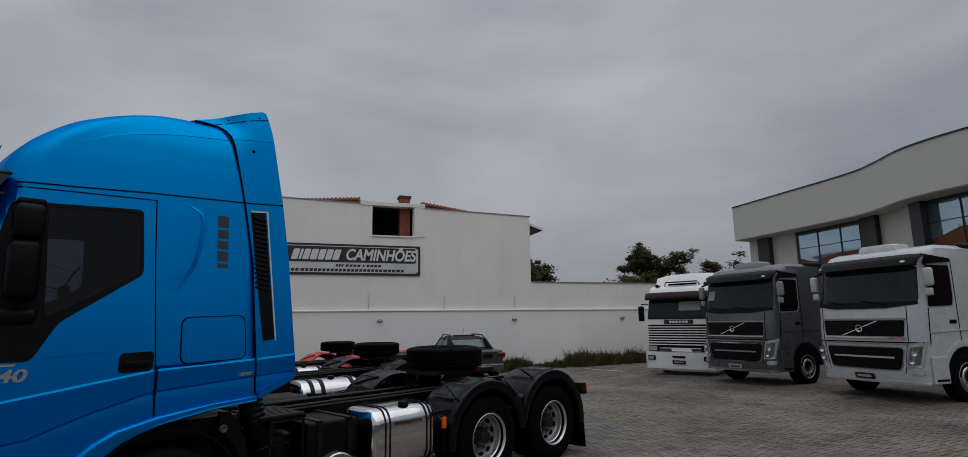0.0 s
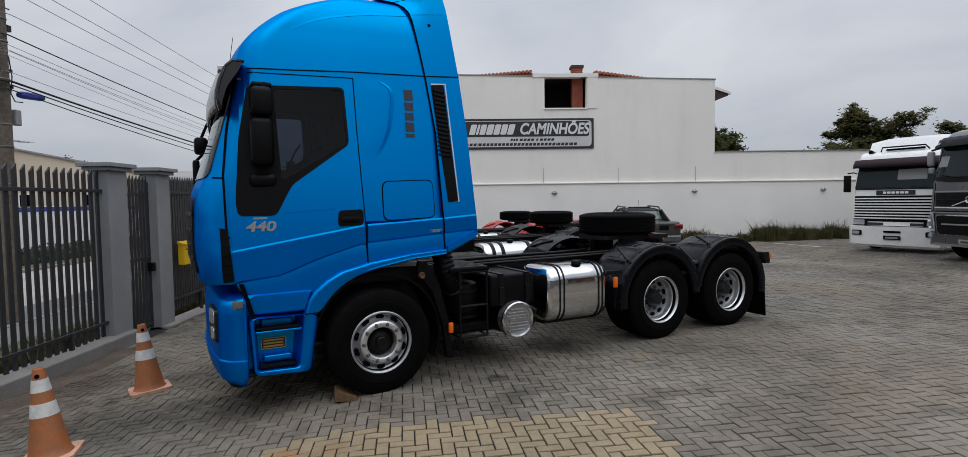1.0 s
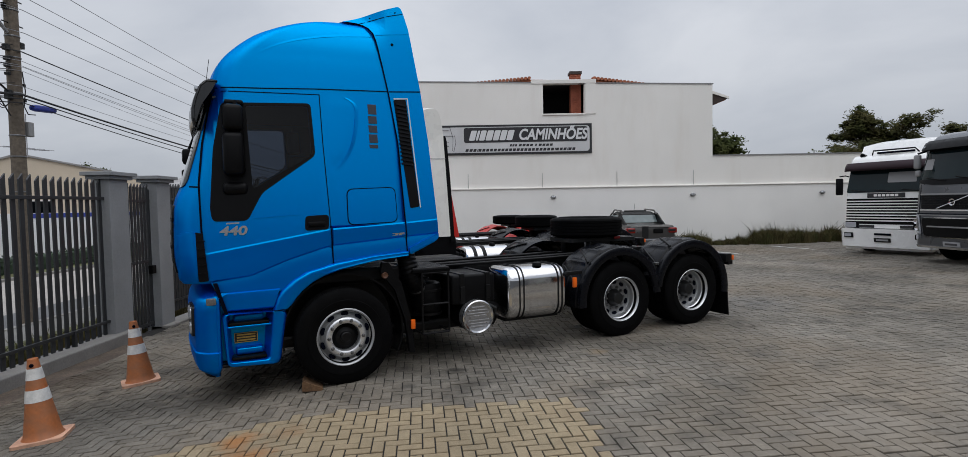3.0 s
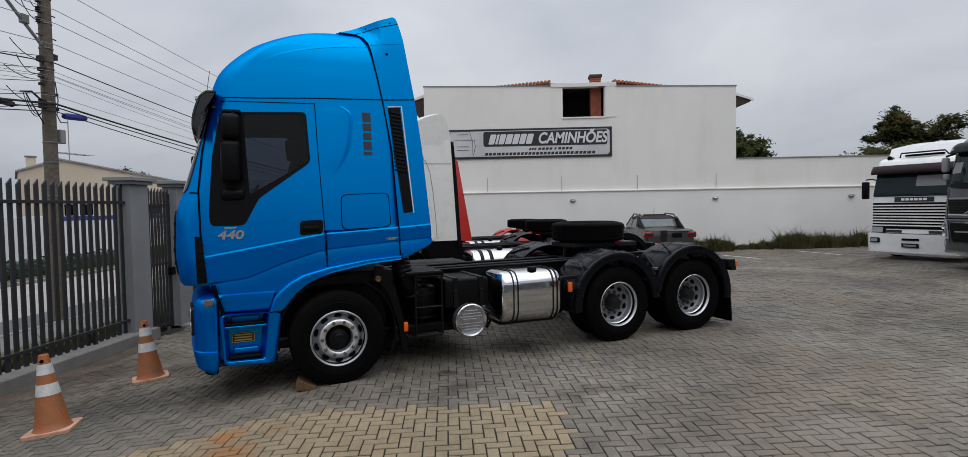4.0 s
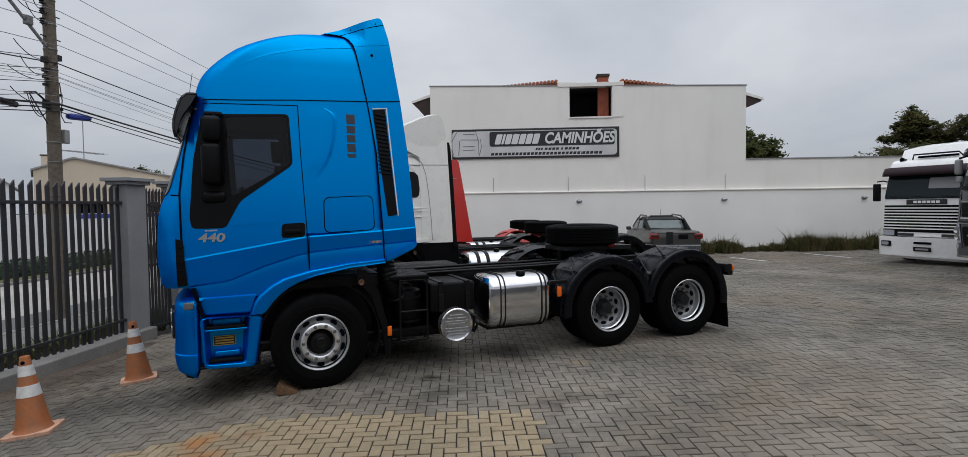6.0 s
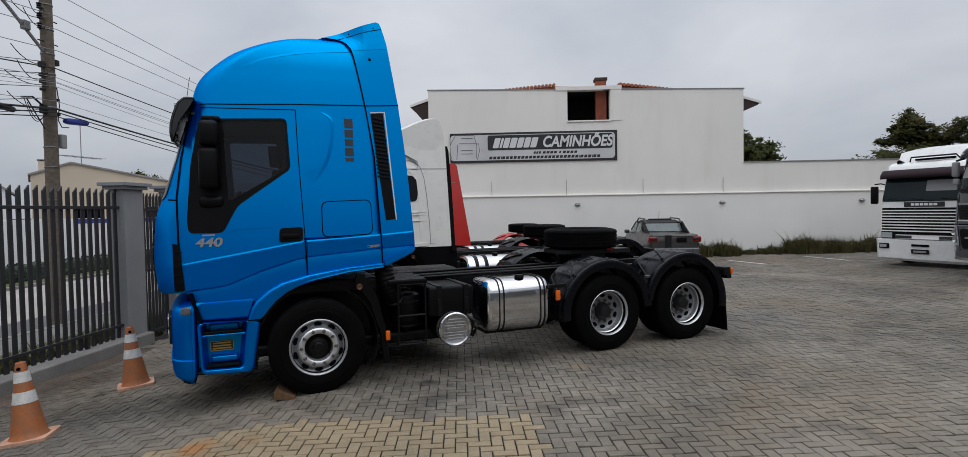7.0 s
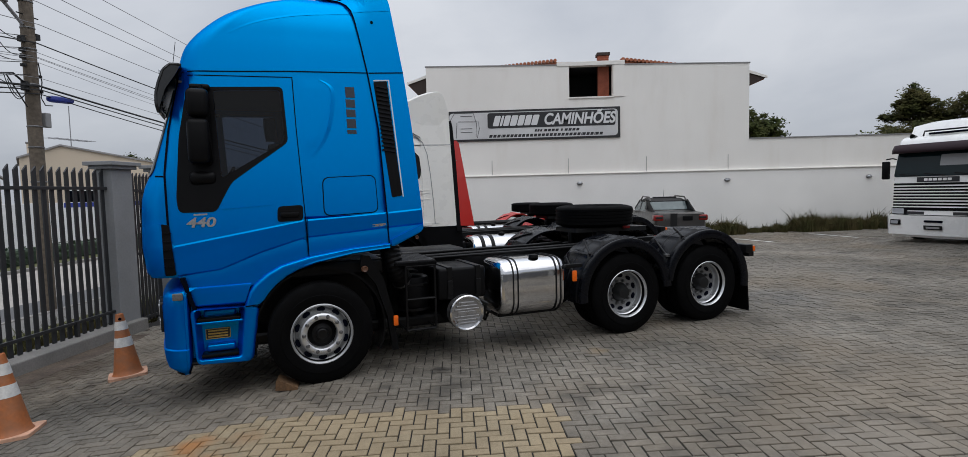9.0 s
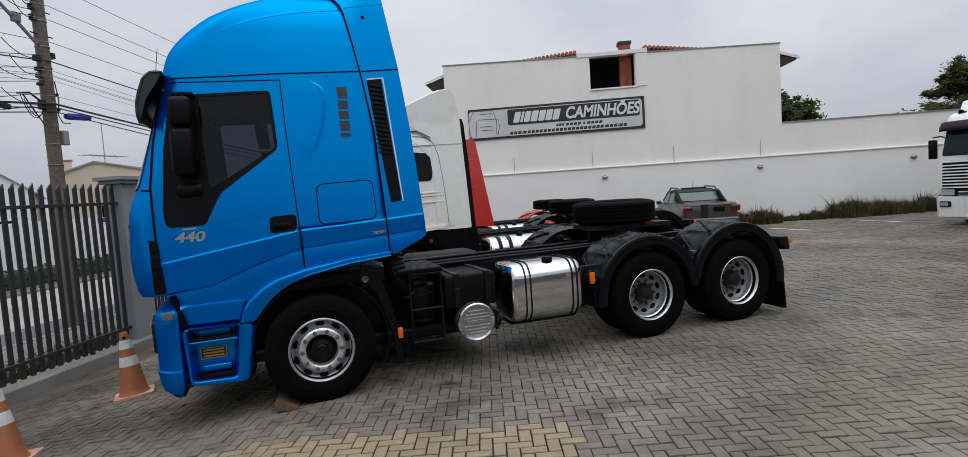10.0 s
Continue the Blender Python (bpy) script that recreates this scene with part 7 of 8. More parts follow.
    for s in (-1, 1):
        face("lamp_band", [(s * .72, .775), (s * 1.18, .775), (s * 1.18, .975), (s * .72, .975)], .02, .03, "black_plastic", T, "black lamp surround", .02)
        face("headlamp", [(s * .8, .8), (s * 1.14, .8), (s * 1.14, .95), (s * .8, .95)], .03, .04, "lamp_glass", T, "rectangular headlamp", .02)
        face("fog_recess", [(s * .82, .49), (s * 1.1, .49), (s * 1.1, .64), (s * .82, .64)], .142, .03, "black_plastic", T, "black lamp recess", .03)
        face("fog_lamp", [(s * .88, .52), (s * 1.08, .52), (s * 1.08, .61), (s * .88, .61)], .15, .03, "lamp_glass", T, "fog lamp in the bumper", .02)
        yy = s * 1.185
        part("side_window", prism(bmesh.new(), rounded([(.4, 1.86), (1.2, 1.86), (1.2, 2.55), (.5, 2.55)], .06), 'y', min(yy, yy - s * .02), max(yy, yy - s * .02)), "glass", T, "dark side window")
        mr = part("mirror", new_box(.1, .2, yy + s * .2 - .1, yy + s * .2 + .1, 1.78, 2.3, .03), "black_plastic", T, "black mirror", smooth=40)
        part("mirror_arm", tube(bmesh.new(), [(.15, yy + s * .2, 2.36), (.2, yy + s * .05, 2.38), (.3, yy, 2.35)], .018), "black_plastic", mr)
        # black half disc in place of a hollow, shaded well
        part("wheel_well", prism(bmesh.new(), [(1.35 + .62 * math.cos(radians(a)), .52 + .62 * math.sin(radians(a))) for a in range(0, 181, 12)], 'y', min(yy + s * .003, yy - s * .3), max(yy + s * .003, yy - s * .3)), "seam", T, "wheel well filled black for its shade")
    face("model_panel", [(-.7, .78), (.7, .78), (.7, .88), (-.7, .88)], .02, .02, "white_paint", T, "", .01)
    face("model_bar", [(.28, .79), (.72, .79), (.72, .87), (.28, .87)], .03, .01, "sign_black", T, "dark model panel", .01)
    face("model_bar", [(-.72, .79), (-.4, .79), (-.4, .87), (-.72, .87)], .03, .01, "sign_black", T, "dark model panel", .01)
    pl = face("number_plate", [(-.22, .38), (.22, .38), (.22, .5), (-.22, .5)], .155, .02, "hub_dark", T, "dark number plate", .01)
    face("plate_bar", [(-.16, .415), (.16, .415), (.16, .465), (-.16, .465)], .16, .004, "plate", pl, "", .004)
    face("tow_slot", [(-.22, .58), (.22, .58), (.22, .64), (-.22, .64)], .14, .02, "seam", T, "dark slot", .02)
    part("underside", new_box(.3, 2.1, -1.0, 1.0, .5, .95, .05), "chassis", T)
    flat_chassis(T, .6, 6.0)
    front_wheels(T, 1.35, -.01, (4.6,))
    return T


old_truck(pose(13.77, 10.82, .125, 0, 0, 27) @ Matrix.Diagonal((1.04, 1.04, 1.035, 1)))


# ---- pickup seen over the chassis ----
def pickup(m):
    P = thing("pickup_truck", "silver-grey double-cab pickup with roof rails, parked by the wall", "car", m)
    # x 0 at the tailgate, increasing to the front
    def body_ring(x):
        zt = float(np.interp(x, [0, .04, 1.5, 1.55, 3.5, 4.5, 4.85, 4.92], [1.12, 1.17, 1.2, 1.2, 1.18, 1.05, .88, .72]))
        w = float(np.interp(x, [0, .08, .4, 4.2, 4.8, 4.92], [.82, .9, .92, .92, .8, .68]))
        zb = float(np.interp(x, [0, .3, 4.6, 4.92], [.45, .33, .33, .45]))
        return [Vector((x, s * w * k, z)) for s, k, z in ((-1, .9, zb), (-1, 1, zb + .15), (-1, 1.0, .85), (-1, .95, zt - .03), (-1, .9, zt), (1, .9, zt), (1, .95, zt - .03), (1, 1.0, .85), (1, 1, zb + .15), (1, .9, zb))]
    part("body", loft(bmesh.new(), [body_ring(x) for x in (0, .04, .1, .3, .8, 1.5, 2.4, 3.5, 4.0, 4.5, 4.75, 4.88, 4.92)]), "silver_paint", P, smooth=35)
    def cab_ring(z):
        r = float(np.interp(z, [1.05, 1.6, 1.66], [1.35, 1.75, 1.95]))
        f = float(np.interp(z, [1.05, 1.6, 1.66], [3.75, 2.95, 2.8]))
        w = float(np.interp(z, [1.05, 1.6, 1.66], [.86, .7, .6]))
        return [Vector(p) for p in ((r, -w, z), (f, -w * .95, z), (f + .1, 0, z), (f, w * .95, z), (r, w, z), (r - .06, 0, z))]
    cb = part("cab", loft(bmesh.new(), [cab_ring(z) for z in (1.05, 1.25)]), "silver_paint", P, smooth=30)
    part("greenhouse", loft(bmesh.new(), [cab_ring(z) for z in (1.25, 1.4, 1.58)]), "glass", cb, "dark cab glazing", smooth=30)
    part("roof", loft(bmesh.new(), [cab_ring(z) for z in (1.56, 1.62, 1.655)]), "hub_dark", cb, smooth=30)
    for s in (-1, 1):
        for xa, xb in ((1.52, 1.8), (2.55, 2.53), (3.45, 2.98)):
            part("pillar", tube(bmesh.new(), [(xa, s * .805, 1.24), (xb, s * .708, 1.6)], .03, 6), "black_plastic" if xa < 2 else "silver_paint", cb)
    part("roof_panel", loft(bmesh.new(), [[Vector((2.35 + (p.x - 2.35) * k, p.y * k, p.z + dz)) for p in cab_ring(1.655)] for k, dz in ((1.0, 0), (.97, .02), (.9, .025))]), "hub_dark", cb, "dark roof skin")
    for z0, z1, k in ((.6, .66, 1.0), (1.1, 1.115, 1.0)):
        part("tailgate_fold", new_box(-.012, .03, -.7, .7, z0, z1, .005), "lamp_grey" if z0 < .8 else "hub_dark", P)
    part("rear_window", loft(bmesh.new(), [[Vector((1.35 + (z - 1.05) * .727 - .02 - .06 * (1 - (y / .8) ** 2), y, z)) for y in (-.72 + .1 * (z - 1.1), -.36, 0, .36, .72 - .1 * (z - 1.1))] for z in (1.24, 1.54)], closed=False), "window_pale", cb, "rear window painted pale like the sky through it")
    for s in (-1, 1):
        for x0, x1, x2, x3 in ((1.75, 2.55, 2.5, 1.95), (2.63, 3.5, 3.0, 2.58)):
            bm = bmesh.new()
            yv = lambda z: s * (float(np.interp(z, [1.05, 1.6], [.865, .705])) + .004)
            loft(bm, [[Vector((x0, yv(1.1), 1.1)), Vector((x1, yv(1.1), 1.1)), Vector((x2, yv(1.54), 1.54)), Vector((x3, yv(1.54), 1.54))], [Vector((x0, yv(1.1) - s * .02, 1.1)), Vector((x1, yv(1.1) - s * .02, 1.1)), Vector((x2, yv(1.54) - s * .02, 1.54)), Vector((x3, yv(1.54) - s * .02, 1.54))]])
            part("side_window", bm, "window_pale", cb, "side window with its pale reflection painted in")
        part("roof_rail", tube(bmesh.new(), [(1.5, s * .68, 1.56), (1.72, s * .66, 1.72), (2.8, s * .64, 1.75), (3.05, s * .66, 1.6)], .03, 8), "silver_paint", P, "grey roof rail", smooth=40)
        part("sail_panel", prism(bmesh.new(), rounded([(.7, 1.17), (1.5, 1.17), (1.8, 1.64), (1.62, 1.62), (1.2, 1.4)], .04), 'y', s * .74 - .03, s * .74 + .03), "black_plastic", P, "black buttress behind the cab")
        tl = part("tail_lamp", new_box(-.02, .34, s * .775 - .175, s * .775 + .155, .88, 1.1, .05, 3), "tail_red", P, "red tail lamp", smooth=40)
        part("lamp_core", new_box(-.035, -.02, s * .76 - .12, s * .76 + .12, .96, 1.03, .01), "hub_dark", tl)
        for x in (.95, 3.95):
            w = part("wheel", lathe(bmesh.new(), [(.22, .0), (.34, .0), (.36, .03), (.36, .2), (.3, .22)], pose(x, -.93, .36) if s < 0 else pose(x, .93, .36, 0, 0, 180), 28), "rubber", P, smooth=40)
            part("rim", lathe(bmesh.new(), [(.001, .03), (.1, .02), (.2, .04), (.23, .01)], pose(x, -.93, .36) if s < 0 else pose(x, .93, .36, 0, 0, 180), 20), "steel", w, smooth=40)
        part("door_mirror", new_box(3.25, 3.4, s * 1.02 - .1, s * 1.02 + .1, 1.1, 1.25, .04), "silver_paint", P)
    part("tailgate_stripe", new_box(-.012, .02, .12, .36, .62, 1.15, .008), "hub_dark", P, "dark vertical stripe")
    part("tailgate_handle", new_box(-.014, .02, -.42, -.06, .88, 1.06, .03), "black_plastic", P, "black tailgate handle panel")
    part("rear_bumper", new_box(-.1, .2, -.86, .86, .42, .68, .05), "grey_paint", P, "grey rear bumper")
    part("shark_fin", tube(bmesh.new(), [(2.2, 0, 1.66), (2.1, 0, 2.0)], .006, 5), "black_plastic", P)
    part("light_bar", new_box(1.98, 2.1, -.45, .45, 1.67, 1.73, .02), "hub_dark", P)
    return P


pickup(pose(7.55, 13.6, -.06, 0, 0, 91) @ Matrix.Diagonal((.95, .95, .93, 1)))


# ---- showroom with a curved fascia ----
def showroom():
    S = thing("showroom", "grey-beige showroom with a curved deep fascia, dark columns and glazing", "building")
    pts = [(23.0, 17.4), (22.7, 14), (22.35, 10.5), (21.8, 9.0), (21.05, 7.6), (20.75, 6.4), (20.7, 5.0), (20.8, 3.0), (21.3, 0.5), (22.0, -2.5), (22.4, -6), (22.2, -10), (21.8, -16)]
    def smooth_pts(p, n=5):
        out = []
        for i in range(len(p) - 1):
            a, b, c, d = Vector(p[max(i - 1, 0)]), Vector(p[i]), Vector(p[i + 1]), Vector(p[min(i + 2, len(p) - 1)])
            for k in range(n):
                t = k / n
                out.append(.5 * ((2 * b) + (c - a) * t + (2 * a - 5 * b + 4 * c - d) * t * t + (3 * b - a - 3 * c + d) * t ** 3))
        out.append(Vector(p[-1]))
        return out
    line = smooth_pts(pts)
    z0, z1 = 6.03, 7.75
    fascia = bmesh.new()
    loft(fascia, [[Vector((p.x, p.y, z0)), Vector((p.x, p.y, z1)), Vector((p.x + .5, p.y, z1)), Vector((p.x + 3.5, p.y, z0 + .02))] for p in line])
    part("fascia", fascia, "dealer", S, "curved beige-grey fascia", smooth=50)
    part("fascia_flashing", loft(bmesh.new(), [[Vector((p.x - .03, p.y, z1)), Vector((p.x - .03, p.y, z1 + .06)), Vector((p.x + .5, p.y, z1 + .06)), Vector((p.x + .5, p.y, z1))] for p in line]), "column", S, "dark metal flashing")
    # wall under the fascia, set back one metre and following its curve
    def wx(y):
        return float(np.interp(y, [p[1] for p in reversed(pts)], [p[0] for p in reversed(pts)])) + .95

    def strip(nm, y0, y1, zlo, zhi, material, off, parent=S, lab="", thick=.12):
        n = max(2, int((y0 - y1) / .3) + 1)
        rows = []
        for i in range(n + 1):
            y = y0 + (y1 - y0) * i / n
            x = wx(y) - off
            top = zhi(y) if callable(zhi) else zhi
            rows.append([Vector((x, y, zlo)), Vector((x, y, top)), Vector((x + thick, y, top)), Vector((x + thick, y, zlo))])
        return part(nm, loft(bmesh.new(), rows), material, parent, lab, smooth=30)
    part("soffit", prism(bmesh.new(), [(p.x + .05, p.y) for p in line] + [(26.5, -16), (26.5, 17.4)], 'z', 6.0, 6.04), "dealer", S)
    part("end_wall", new_box(23.95, 26.5, 17.1, 17.4, -.1, 6.0), "dealer", S)
    part("rear_wall", new_box(26.4, 26.6, -16, 17.4, -.1, 7.7), "dealer", S)
    for y0, y1 in ((16.55, 15.8), (10.75, 9.9), (8.05, 7.5), (3.9, 3.2), (-.8, -1.6), (-5.5, -6.3), (-10, -10.8)):
        strip("column", y0, y1, -.1, 6.02, "column", .28, S, "dark clad column", .5)
    for y0, y1 in ((17.3, 16.55), (15.8, 14.35), (9.9, 8.05), (3.2, 2.4), (-1.6, -2.4), (-6.3, -7.1), (-10.8, -16)):
        strip("wall", y0, y1, -.1, 6.02, "dealer", 0.0, S, "", .25)
    for y0, y1 in ((14.35, 10.75), (7.5, 3.9), (2.4, -.8), (-2.4, -5.5), (-7.1, -10)):
        strip("lintel", y0, y1, 5.88, 6.02, "column", 0.0, S, "dark lintel", .25)
        w = strip("window", y0, y1, .3, 5.88, "facade_glass", -.1, S, "large glazed front", .06)
        strip("plinth", y0, y1, -.1, .3, "dealer", 0.0, S, "", .25)
        # wavy brown sheet that paints a reflection on the lower glazing
        strip("brown_panel", y0, y1, .35, lambda y: 4.74 + .14 * math.sin(y * 1.3) + .06 * math.sin(y * 3.1 + 1), "pane_reflection", -.09, w, "brown reflection painted over the lower panes", .02)
        n = max(2, round((y0 - y1) / 1.25))
        for k in range(n + 1):
            y = y0 + (y1 - y0) * k / n
            part("mullion", new_box(wx(y) + .06, wx(y) + .1, y - .012, y + .012, .3, 5.88), "column", w)
        for z in (2.4, 3.6, 5.2):
            strip("transom", y0, y1, z, z + .025, "column", -.07, w, "", .03)
    return S


showroom()
# added wall out of view; its grey sets fill light and reflections
tagged(part("yard_wall", box(new_box(-4.9, 25.5, -13.3, -13.0, -.3, 4.2), 21.8, 25.5, -13, -12.8, -.1, 6.0), "pillar", None), "unseen plain grey wall added behind the camera to limit fill light", "wall", kind="structure")


# ---- trees beyond the wall ----
def tree(x, y, base, height, spread, seed, label, material, leaves=5200, open_=.5, share=.42):
    rnd = random.Random(seed)
    t = thing("tree", label, "tree", pose(x, y, base))
    wood = bmesh.new()
    tips = []
    def limb(p, d, length, r, depth):
        pts, rad = [p], [r]
        q, dd = p.copy(), d.copy()
        for i in range(4):
            dd = (dd + Vector((rnd.gauss(0, .16), rnd.gauss(0, .16), rnd.gauss(.04, .1)))).normalized()
            q = q + dd * length / 4
            pts.append(q.copy())
            rad.append(r * (1 - .14 * (i + 1)))
        tube(wood, pts, rad, 6)
        if depth >= 2:
            tips.extend(pts[2:])
        if depth < 4:
            for _ in range(3 if depth else 5):
                nd = (dd + Vector((rnd.gauss(0, .2 * spread), rnd.gauss(0, .2 * spread), rnd.gauss(.1, .4)))).normalized()
                limb(pts[rnd.choice((2, 3, 4))], nd, length * rnd.uniform(.55, .8), r * .5, depth + 1)
    limb(Vector((0, 0, 0)), Vector((0, 0, 1)), height * .42, .16 * height / 6, 0)
    part("trunk", wood, "bark", t, "brown trunk and limbs")
    verts, faces = [], []
    clumps = [(p, rnd.uniform(.3, 1.0)) for p in tips if rnd.random() < share]
    for _ in range(int(leaves * 1.7)):
        p, k = rnd.choice(clumps)
        c = p + Vector((rnd.gauss(0, open_ * .42), rnd.gauss(0, open_ * .42), rnd.gauss(0, open_ * .26))) * k
        a = Vector((rnd.gauss(0, 1), rnd.gauss(0, 1), rnd.gauss(0, .7))).normalized()
        b = a.orthogonal().normalized()
        s = rnd.uniform(.06, .15)
        n = len(verts)
        verts += [tuple(c - a * s), tuple(c + b * s * .45), tuple(c + a * s), tuple(c - b * s * .45)]
        faces.append((n, n + 1, n + 2, n + 3))
    me = bpy.data.meshes.new("crown")
    me.from_pydata(verts, [], faces)
    me.materials.append(M[material])
    c = new("crown", me)
    c.parent = t
    c["label"] = "loose crown of small leaves"
    return t


tree(14.3, 24.0, -.2, 6.1, 4.2, 11, "small dark green tree rising behind the white wall", "leaf_dark", 9000, .55)
tree(15.8, 24.6, -.2, 4.4, 4.2, 21, "low dark green bush behind the white wall", "leaf_dark", 6000, .5)
tree(25.8, 28.0, -.2, 7.2, 5, 12, "open-crowned tree with yellowing leaves behind the wall", "leaf", 15000, .8, .62)
tree(28.0, 28.5, -.2, 8.1, 5, 13, "open-crowned green tree behind the wall", "leaf", 22000, .65, .85)
tree(23.4, 28.5, -.2, 5.3, 4, 14, "low dark tree behind the wall", "leaf_dark", 7000, .7)
tree(29.9, 28.2, -.2, 7.2, 5, 19, "open-crowned tree with thin limbs behind the wall", "leaf", 10000, .6)
tree(27.0, 29.5, -.2, 6.4, 4, 17, "dark green tree behind the wall", "leaf_dark", 12000, .9, .6)
tree(-40.0, 58.0, -.6, 8, 4, 16, "dark tree beyond the cream house", "leaf_dark", 6000, .8)

# ---- parking lines and herringbone paving ----
def paint_line(x0, y0, x1, y1, w=.14):
    d = Vector((x1 - x0, y1 - y0)).normalized()
    s = Vector((-d.y, d.x)) * w / 2
    bm = bmesh.new()
    n = 8
    rows = []
    for i in range(n + 1):
        p = Vector((x0, y0)).lerp(Vector((x1, y1)), i / n)
        rows.append([Vector((p.x + s.x, p.y + s.y, ground_z(p.x, p.y) + .01)), Vector((p.x - s.x, p.y - s.y, ground_z(p.x, p.y) + .01))])
    loft(bm, rows, closed=False)
    return solid("parking_line", bm, "line_paint", "worn white parking line on the pavers", "road marking", group="parking lines", kind="structure")


paint_line(9.89, 15.1, 10.38, 13.16)
paint_line(13.02, 16.1, 13.33, 13.64)

soil = bmesh.new()
prism(soil, [(-4.64, -.385), (-4.40, -.375), (-4.2, -.368), (-4.16, -.38), (-4.64, -.43)], 'y', -9, 3.5)
tagged(part("soil_strip", soil, "soil", None), "dull brown soil washed along the foot of the kerb", "soil", kind="structure")

paving = thing("yard_paving", "grey concrete pavers laid in herringbone, with a yellowish bay", "paving", kind="structure")
A = .1
TURN_P = radians(6)
CT, ST = math.cos(TURN_P), math.sin(TURN_P)


# rust, oil and kerb dirt; wide dark spots under the trucks are painted shade
STAINS_AND_SHADE = [((-.62, -1.33), .2, (.36, .14, .035), .75), ((-.42, -1.72), .3, (.34, .14, .04), .7), ((-.2, -1.25), .16, (.3, .15, .06), .5), ((1.17, .30), .13, (.02, .018, .016), .85), ((1.42, .22), .07, (.02, .018, .016), .8), ((.7, -.2), .1, (.05, .045, .04), .6), ((.55, .45), .11, (.03, .027, .025), .7), ((2.9, .9), .16, (.26, .19, .11), .6), ((-4.0, -1.6), 1.2, (.06, .044, .031), .82), ((-4.1, 1.4), 1.1, (.062, .045, .032), .82), ((-4.0, .0), .8, (.055, .042, .03), .75), ((-4.1, -4.2), 1.0, (.065, .048, .034), .7), ((-3.0, .2), .6, (.05, .04, .03), .6), ((-2.4, -.1), .7, (.045, .039, .031), .65), ((-1.7, -2.6), .5, (.06, .052, .042), .45), ((2.1, 1.35), .6, (.03, .028, .026), .55), ((.9, 1.2), .5, (.025, .024, .022), .6), ((4.3, 2.4), .5, (.03, .028, .026), .5), ((-1.5, .1), .7, (.035, .031, .027), .6), ((-2.2, 1.5), .7, (.04, .035, .03), .55), ((-.4, .5), .5, (.025, .023, .021), .6), ((8.5, -.5), .9, (.075, .08, .088), .5), ((6.2, 3.6), .8, (.08, .084, .09), .45), ((11.0, 1.5), 1.0, (.085, .088, .092), .45), ((4.6, -1.6), .6, (.24, .215, .18), .5), ((7.5, 6.5), 1.0, (.23, .21, .18), .45), ((12.6, 7.2), 1.1, (.05, .047, .043), .6), ((12.6, 3.4), 1.1, (.05, .047, .043), .6), ((13.2, 10.8), 1.0, (.05, .047, .043), .55)]


